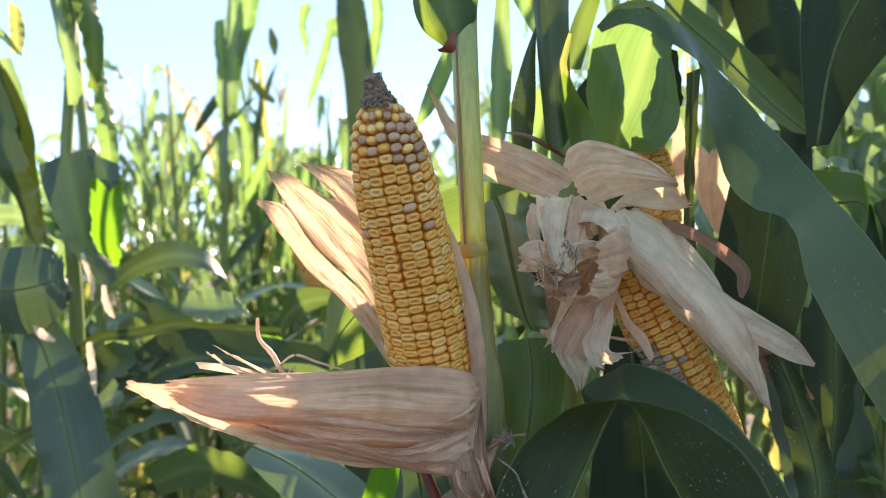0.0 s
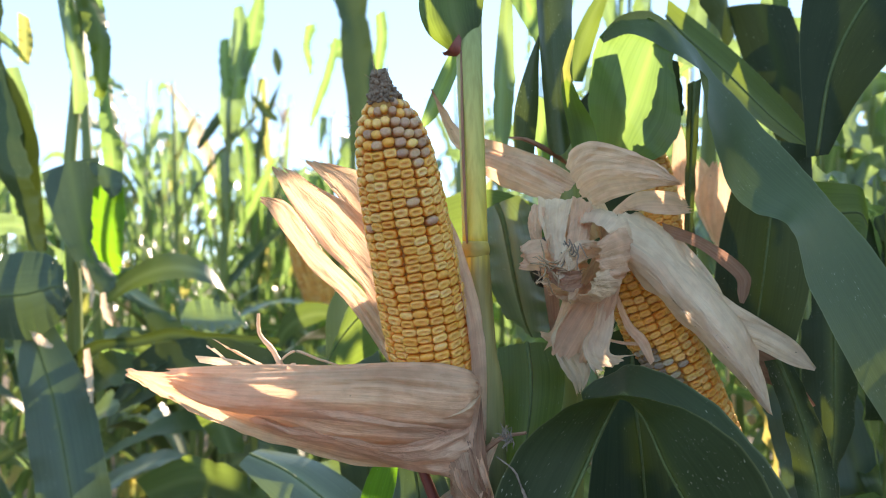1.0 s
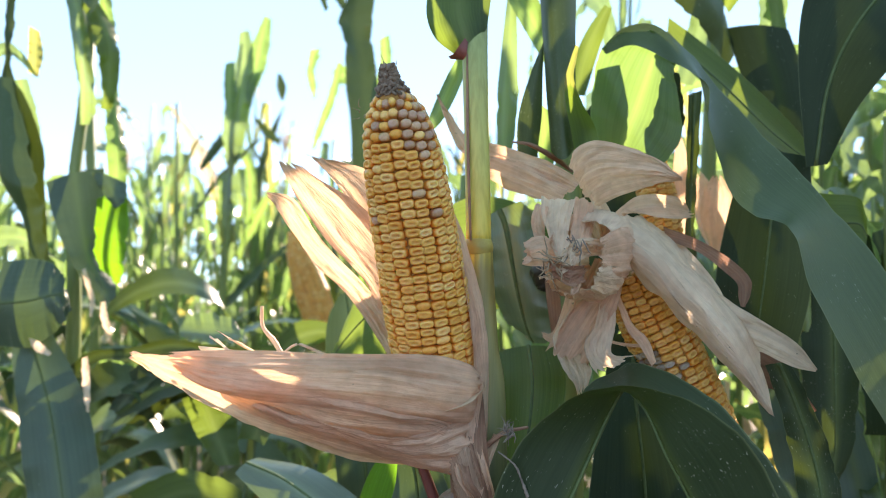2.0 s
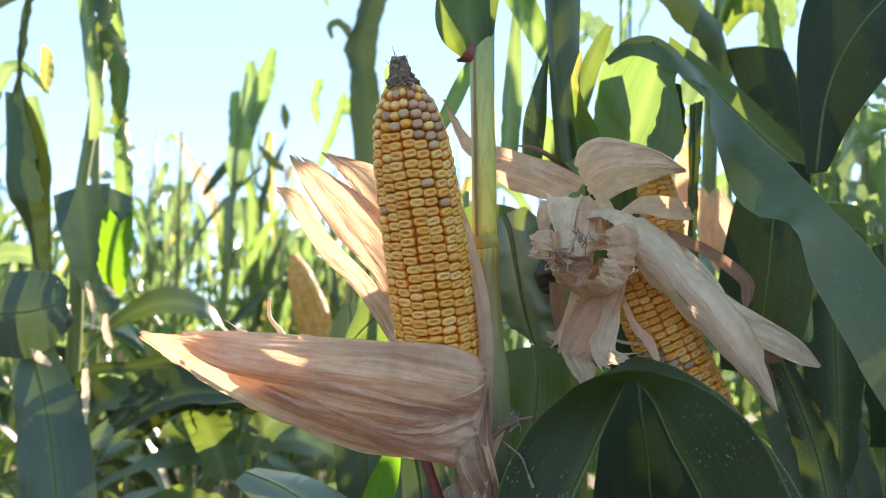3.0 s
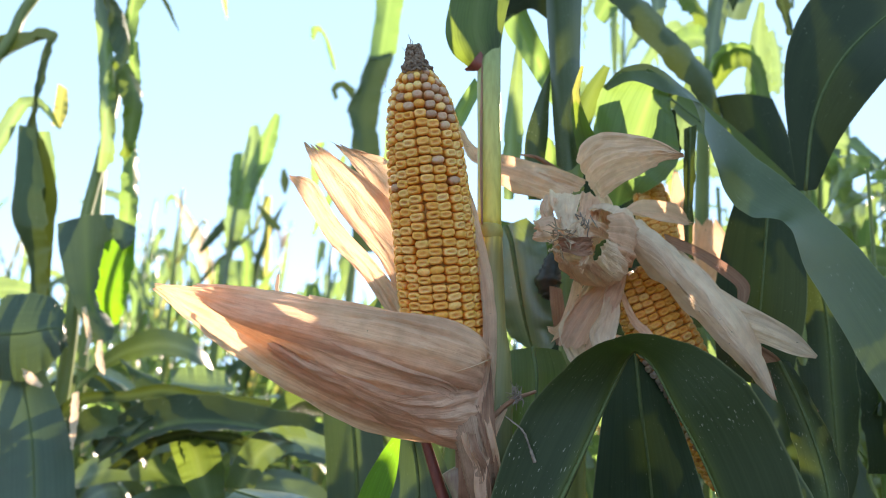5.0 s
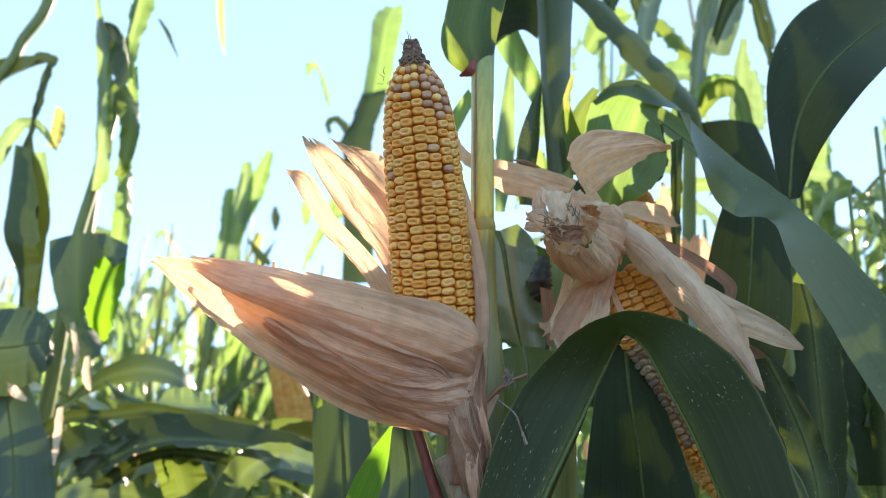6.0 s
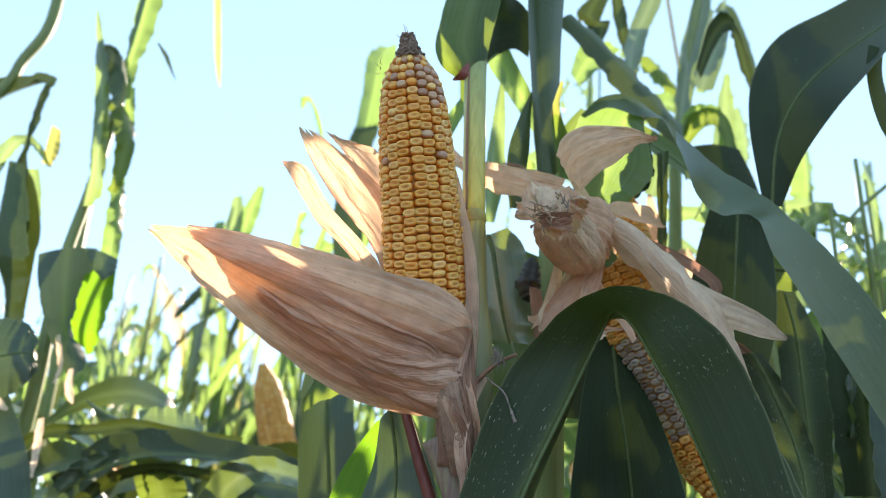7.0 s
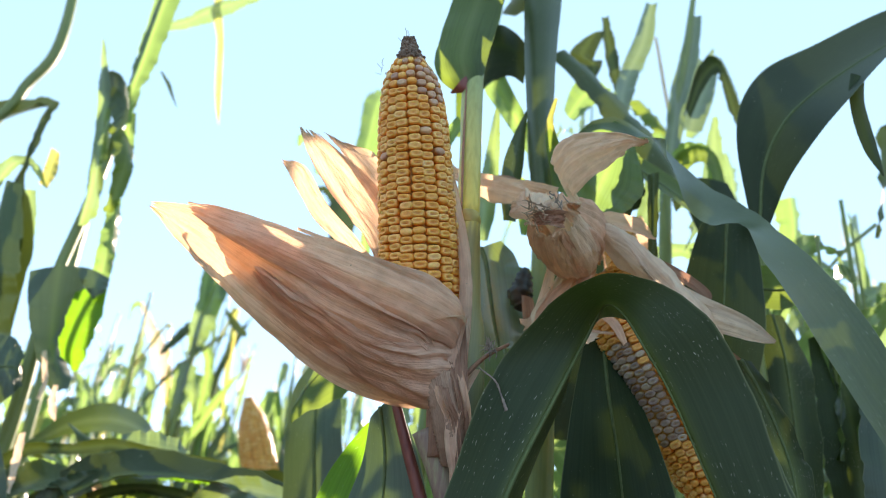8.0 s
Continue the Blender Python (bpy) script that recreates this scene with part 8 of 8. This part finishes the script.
blade("leaf", plant_n, [((-0.5606, 2.1000, 2.0218), (-0.5387, 2.1000, 2.0128)), ((-0.5898, 2.1000, 1.9430), (-0.5387, 2.1000, 1.9290)), ((-0.6011, 2.1000, 1.8662), (-0.5516, 2.1000, 1.8490)), ((-0.6206, 2.1000, 1.7784), (-0.5766, 2.1000, 1.7810)), ((-0.6302, 2.1000, 1.6908), (-0.5959, 2.1000, 1.6928))], LEAF_SUNNY, "bright upright leaf", rib=False, nl=50, nw=10, cup=0.2, crease=0.5, ruffle=0.008, waves=5, seed=140)
blade("leaf", plant_n, [((-0.6339, 2.1000, 1.9659), (-0.6042, 2.1000, 1.9745)), ((-0.6391, 2.1000, 1.8640), (-0.5798, 2.1000, 1.8759)), ((-0.6585, 2.1000, 1.7629), (-0.5861, 2.1000, 1.7507)), ((-0.6681, 2.1000, 1.6642), (-0.5993, 2.1000, 1.6358)), ((-0.6505, 2.1000, 1.5606), (-0.6196, 2.1000, 1.5624))], LEAF_FIELD, "broad upright leaf", rib=False, nl=50, nw=10, cup=0.25, crease=0.5, ruffle=0.01, waves=5, seed=141)
blade("leaf", plant_n, [((-0.6543, 2.0500, 1.8507), (-0.6272, 2.0500, 1.8589)), ((-0.6560, 2.0500, 1.7951), (-0.6218, 2.0500, 1.7938)), ((-0.6499, 2.0500, 1.7388), (-0.6184, 2.0500, 1.7326)), ((-0.6362, 2.0500, 1.6836), (-0.6225, 2.0500, 1.6844))], LEAF_SUNNY, "short bright leaf", rib=False, nl=50, nw=10, cup=0.2, crease=0.5, ruffle=0.008, waves=5, seed=142)
blade("leaf", plant_n, [((-0.5512, 2.0000, 1.6891), (-0.5434, 2.0000, 1.6709)), ((-0.5106, 2.0000, 1.6572), (-0.5135, 2.0000, 1.6261)), ((-0.4698, 2.0000, 1.6210), (-0.4711, 2.0000, 1.6040))], LEAF_HALF, "dark leaf slanting down", rib=False, nl=50, nw=10, cup=0.2, crease=0.5, ruffle=0.004, waves=4, seed=143)
blade("leaf", plant_n, [((-0.6396, 2.0000, 1.6343), (-0.6270, 2.0000, 1.6011)), ((-0.6714, 2.0000, 1.5863), (-0.6591, 2.0000, 1.5565)), ((-0.6965, 2.0000, 1.5346), (-0.6891, 2.0000, 1.5213))], LEAF_HALF, "dark leaf slanting down", rib=False, nl=50, nw=10, cup=0.2, crease=0.5, ruffle=0.004, waves=4, seed=144)
blade("leaf", plant_n, [((-0.6725, 2.1000, 1.5355), (-0.6101, 2.1000, 1.5311)), ((-0.6714, 2.1000, 1.4568), (-0.6140, 2.1000, 1.4522)), ((-0.6703, 2.1000, 1.3791), (-0.6269, 2.1000, 1.3738)), ((-0.6664, 2.1000, 1.3178), (-0.6479, 2.1000, 1.3158))], LEAF_FIELD, "hanging leaf", rib=False, nl=50, nw=10, cup=0.2, crease=0.5, ruffle=0.008, waves=5, seed=145)
blade("leaf", plant_n, [((-0.6464, 2.2000, 1.6262), (-0.6179, 2.2000, 1.6346)), ((-0.6200, 2.2000, 1.5608), (-0.5913, 2.2000, 1.5658)), ((-0.6146, 2.2000, 1.4785), (-0.5822, 2.2000, 1.4771)), ((-0.6124, 2.2000, 1.3971), (-0.5933, 2.2000, 1.3982))], LEAF_SUNNY, "bright hanging leaf", rib=False, nl=50, nw=10, cup=0.2, crease=0.5, ruffle=0.008, waves=5, seed=146)
plant_p = thing("maize_plant", (-0.62, 2.42, 0.0), "maize plant with pale glinting leaf and bright tips", "maize plant", "maize plants in rows")
tube_part("stalk", [(0, 0, -0.02), (0.0, 0.0, 0.8), (-0.01, 0.0, 1.4), (0.0, 0.0, 1.72)], [0.012, 0.010, 0.009, 0.004], STALK, plant_p, seg=10)
blade("leaf", plant_p, [((-0.9675, 2.4000, 1.7470), (-0.9604, 2.4000, 1.7474)), ((-0.9727, 2.4000, 1.8026), (-0.9601, 2.4000, 1.7883)), ((-0.9536, 2.4000, 1.8224), (-0.9415, 2.4000, 1.7969)), ((-0.9335, 2.4000, 1.8049), (-0.9365, 2.4000, 1.7711))], LEAF_FIELD, "leaf hooked over", rib=False, nl=50, nw=10, cup=0.2, crease=0.5, ruffle=0.004, waves=4, seed=150)
# The white sun glint on this leaf comes from the pale husk material.
blade("leaf", plant_p, [((-0.9451, 2.4000, 1.8117), (-0.9348, 2.4000, 1.8160)), ((-0.9031, 2.4000, 1.7321), (-0.8760, 2.4000, 1.7448)), ((-0.8516, 2.4000, 1.6286), (-0.8047, 2.4000, 1.6531)), ((-0.8076, 2.4000, 1.5549), (-0.7609, 2.4000, 1.5468)), ((-0.7703, 2.4000, 1.4747), (-0.7506, 2.4000, 1.4865))], HUSK_PALE, "leaf with sun glint put into its pale colour", rib=False, nl=50, nw=10, cup=0.25, crease=0.5, ruffle=0.012, waves=5, seed=151)
blade("leaf", plant_p, [((-0.8684, 2.4000, 1.5912), (-0.8307, 2.4000, 1.5717)), ((-0.8480, 2.4000, 1.5383), (-0.8074, 2.4000, 1.5226)), ((-0.8465, 2.4000, 1.4668), (-0.8113, 2.4000, 1.4653)), ((-0.8461, 2.4000, 1.4049), (-0.8253, 2.4000, 1.4061))], LEAF_FIELD, "leaf in the alley", rib=False, nl=50, nw=10, cup=0.2, crease=0.5, ruffle=0.008, waves=4, seed=152)
blade("leaf", plant_p, [((-0.5717, 2.3500, 1.9251), (-0.5611, 2.3500, 1.9257)), ((-0.5726, 2.3500, 1.8785), (-0.5408, 2.3500, 1.8804)), ((-0.5559, 2.3500, 1.8332), (-0.5471, 2.3500, 1.8337))], LEAF_HALF, "small dark leaf tip", rib=False, nl=50, nw=10, cup=0.2, crease=0.5, ruffle=0.003, waves=4, seed=153)
blade("leaf", plant_p, [((-0.4798, 2.4000, 2.0024), (-0.4368, 2.4000, 2.0126)), ((-0.4856, 2.4000, 1.9445), (-0.4577, 2.4000, 1.9576)), ((-0.4692, 2.4000, 1.8809), (-0.4509, 2.4000, 1.8782))], LEAF_SUNNY, "bright leaf bent over", rib=False, nl=50, nw=10, cup=0.2, crease=0.5, ruffle=0.006, waves=4, seed=154)
blade("leaf", plant_p, [((-0.3976, 2.4000, 1.9573), (-0.3849, 2.4000, 1.9123)), ((-0.3684, 2.4000, 1.9782), (-0.3521, 2.4000, 1.9105)), ((-0.3345, 2.4000, 1.9649), (-0.3316, 2.4000, 1.9269))], LEAF_SUNNY, "bright leaf tip", rib=False, nl=50, nw=10, cup=0.2, crease=0.5, ruffle=0.006, waves=4, seed=155)
blade("leaf", plant_p, [((-0.3031, 1.9000, 1.8163), (-0.2879, 1.9000, 1.8137)), ((-0.3256, 1.9000, 1.7222), (-0.3008, 1.9000, 1.7196)), ((-0.3522, 1.9000, 1.6323), (-0.3329, 1.9000, 1.6255)), ((-0.3626, 1.9000, 1.5729), (-0.3544, 1.9000, 1.5730))], LEAF_SUNNY, "slanting bright leaf", rib=False, nl=50, nw=10, cup=0.2, crease=0.5, ruffle=0.006, waves=4, seed=156)
blade("leaf", plant_p, [((-0.3804, 1.9000, 1.8462), (-0.3488, 1.9000, 1.8520)), ((-0.3814, 1.9000, 1.8047), (-0.3649, 1.9000, 1.8048)), ((-0.3726, 1.9000, 1.7495), (-0.3561, 1.9000, 1.7496)), ((-0.3640, 1.9000, 1.7108), (-0.3585, 1.9000, 1.7109))], LEAF_SUNNY, "bright leaf bent over", rib=False, nl=50, nw=10, cup=0.2, crease=0.5, ruffle=0.006, waves=4, seed=157)
plant_y = thing("maize_plant", (-0.70, 1.50, 0.0), "tall maize plant with yellow hanging leaf tip", "maize plant", "maize plants in rows")
tube_part("stalk", [tuple(np.array(p) - np.array((-0.70, 1.5, 0.0))) for p in ((-0.70, 1.5, -0.02), (-0.70, 1.5, 0.8), (-0.7738, 1.5000, 1.6803), (-0.7711, 1.5000, 1.8814), (-0.7721, 1.5000, 2.1182), (-0.7590, 1.5000, 2.3179))], [0.012, 0.011, 0.010, 0.009, 0.008, 0.006], STALK, plant_y, seg=10, n=40)
blade("leaf", plant_y, [((-0.7456, 1.5000, 2.2473), (-0.7483, 1.5000, 2.2790)), ((-0.6862, 1.5000, 2.2706), (-0.7050, 1.5000, 2.3139)), ((-0.6250, 1.5000, 2.3149), (-0.6611, 1.5000, 2.3620)), ((-0.5702, 1.5000, 2.3671), (-0.5904, 1.5000, 2.4014)), ((-0.5087, 1.5000, 2.4261), (-0.5152, 1.5000, 2.4421))], LEAF_FIELD, "high leaf crossing the sky", rib=False, nl=50, nw=10, cup=0.15, crease=0.5, ruffle=0.004, waves=4, seed=130)
blade("leaf", plant_y, [((-0.6566, 1.5000, 2.4444), (-0.6447, 1.5000, 2.4468)), ((-0.6478, 1.5000, 2.3395), (-0.6231, 1.5000, 2.3443)), ((-0.6138, 1.5000, 2.2442), (-0.5957, 1.5000, 2.2436)), ((-0.5938, 1.5000, 2.1507), (-0.5761, 1.5000, 2.1501)), ((-0.5690, 1.5000, 2.0442), (-0.5554, 1.5000, 2.0466)), ((-0.5456, 1.5000, 1.9775), (-0.5429, 1.5000, 1.9780))], LEAF_DRYING, "narrow yellow leaf tip hanging down", rib=False, nl=50, nw=10, cup=0.2, crease=0.4, ruffle=0.003, waves=4, seed=131)

ear_d = thing("corn_ear", (-0.316, 1.459, 1.236), "yellow ear with bare tip farther down the alley", "corn ear")
cob_of(ear_d, (0.080, 0.01, -0.135), (0.004, 0.0, 0.068), [0.030, 0.036, 0.036, 0.033, 0.026, 0.009], 18, 26, (0, -1, 0), 28, single=False)

# ---- shaded leaves low on the near side of the row ----
plant_r = thing("maize_plant", (0.32, 0.62, 0.0), "maize plant with broad dark leaves in deep shade", "maize plant", "maize plants in rows")
tube_part("stalk", [(0, 0, -0.02), (0.004, 0, 0.6), (0.0, 0.0, 1.0), (-0.004, 0.01, 1.22)], [0.012, 0.010, 0.008, 0.005], STALK, plant_r, seg=10)
for i, st in enumerate((
    [((0.2104, 0.4700, 1.1301), (0.2266, 0.4700, 1.1323)), ((0.2170, 0.4650, 1.1056), (0.2364, 0.4600, 1.1048)), ((0.2219, 0.4600, 1.0751), (0.2472, 0.4550, 1.0700)), ((0.2251, 0.4550, 1.0432), (0.2489, 0.4500, 1.0419)), ((0.2236, 0.4500, 1.0071), (0.2427, 0.4500, 1.0091))],
    [((0.3285, 0.6400, 1.2470), (0.3516, 0.6400, 1.2502)), ((0.3150, 0.6300, 1.1900), (0.3654, 0.6300, 1.2021)), ((0.3091, 0.6200, 1.1290), (0.3619, 0.6200, 1.1405)), ((0.3114, 0.6100, 1.0616), (0.3504, 0.6100, 1.0660)), ((0.3195, 0.6000, 1.0189), (0.3288, 0.6000, 1.0199))],
    [((0.3869, 0.6600, 1.2384), (0.4117, 0.6600, 1.2478)), ((0.3794, 0.6500, 1.1822), (0.4315, 0.6500, 1.1945)), ((0.3739, 0.6400, 1.1260), (0.4297, 0.6400, 1.1276)), ((0.3713, 0.6300, 1.0616), (0.4161, 0.6300, 1.0620))],
    [((0.4004, 0.6000, 1.1971), (0.4296, 0.6000, 1.2117)), ((0.3795, 0.5900, 1.1405), (0.4203, 0.5900, 1.1456)), ((0.3680, 0.5800, 1.0817), (0.4113, 0.5800, 1.0867)), ((0.3730, 0.5800, 1.0317), (0.4099, 0.5800, 1.0357))],
    [((0.2844, 0.6600, 1.1380), (0.3105, 0.6600, 1.1484)), ((0.2853, 0.6500, 1.0876), (0.3314, 0.6500, 1.0979)), ((0.2960, 0.6400, 1.0338), (0.3364, 0.6400, 1.0389)), ((0.3063, 0.6300, 0.9718), (0.3312, 0.6300, 0.9718))],
    [((0.3625, 0.7000, 1.1011), (0.3846, 0.7000, 1.1121)), ((0.3627, 0.6900, 1.0480), (0.4063, 0.6900, 1.0589)), ((0.3682, 0.6800, 0.9912), (0.4165, 0.6800, 0.9966)), ((0.3843, 0.6800, 0.9375), (0.4165, 0.6800, 0.9375))],
)):
    # Deep shade is put into these leaves by two dark greens.
    blade("leaf", plant_r, st, LEAF_SHADE if i > 2 else LEAF_DUSTY_SHADED, "broad dark leaf in shade", cup=0.12, crease=0.25, ruffle=0.004, nl=30, nw=8, rib=i < 2, seed=200 + i)
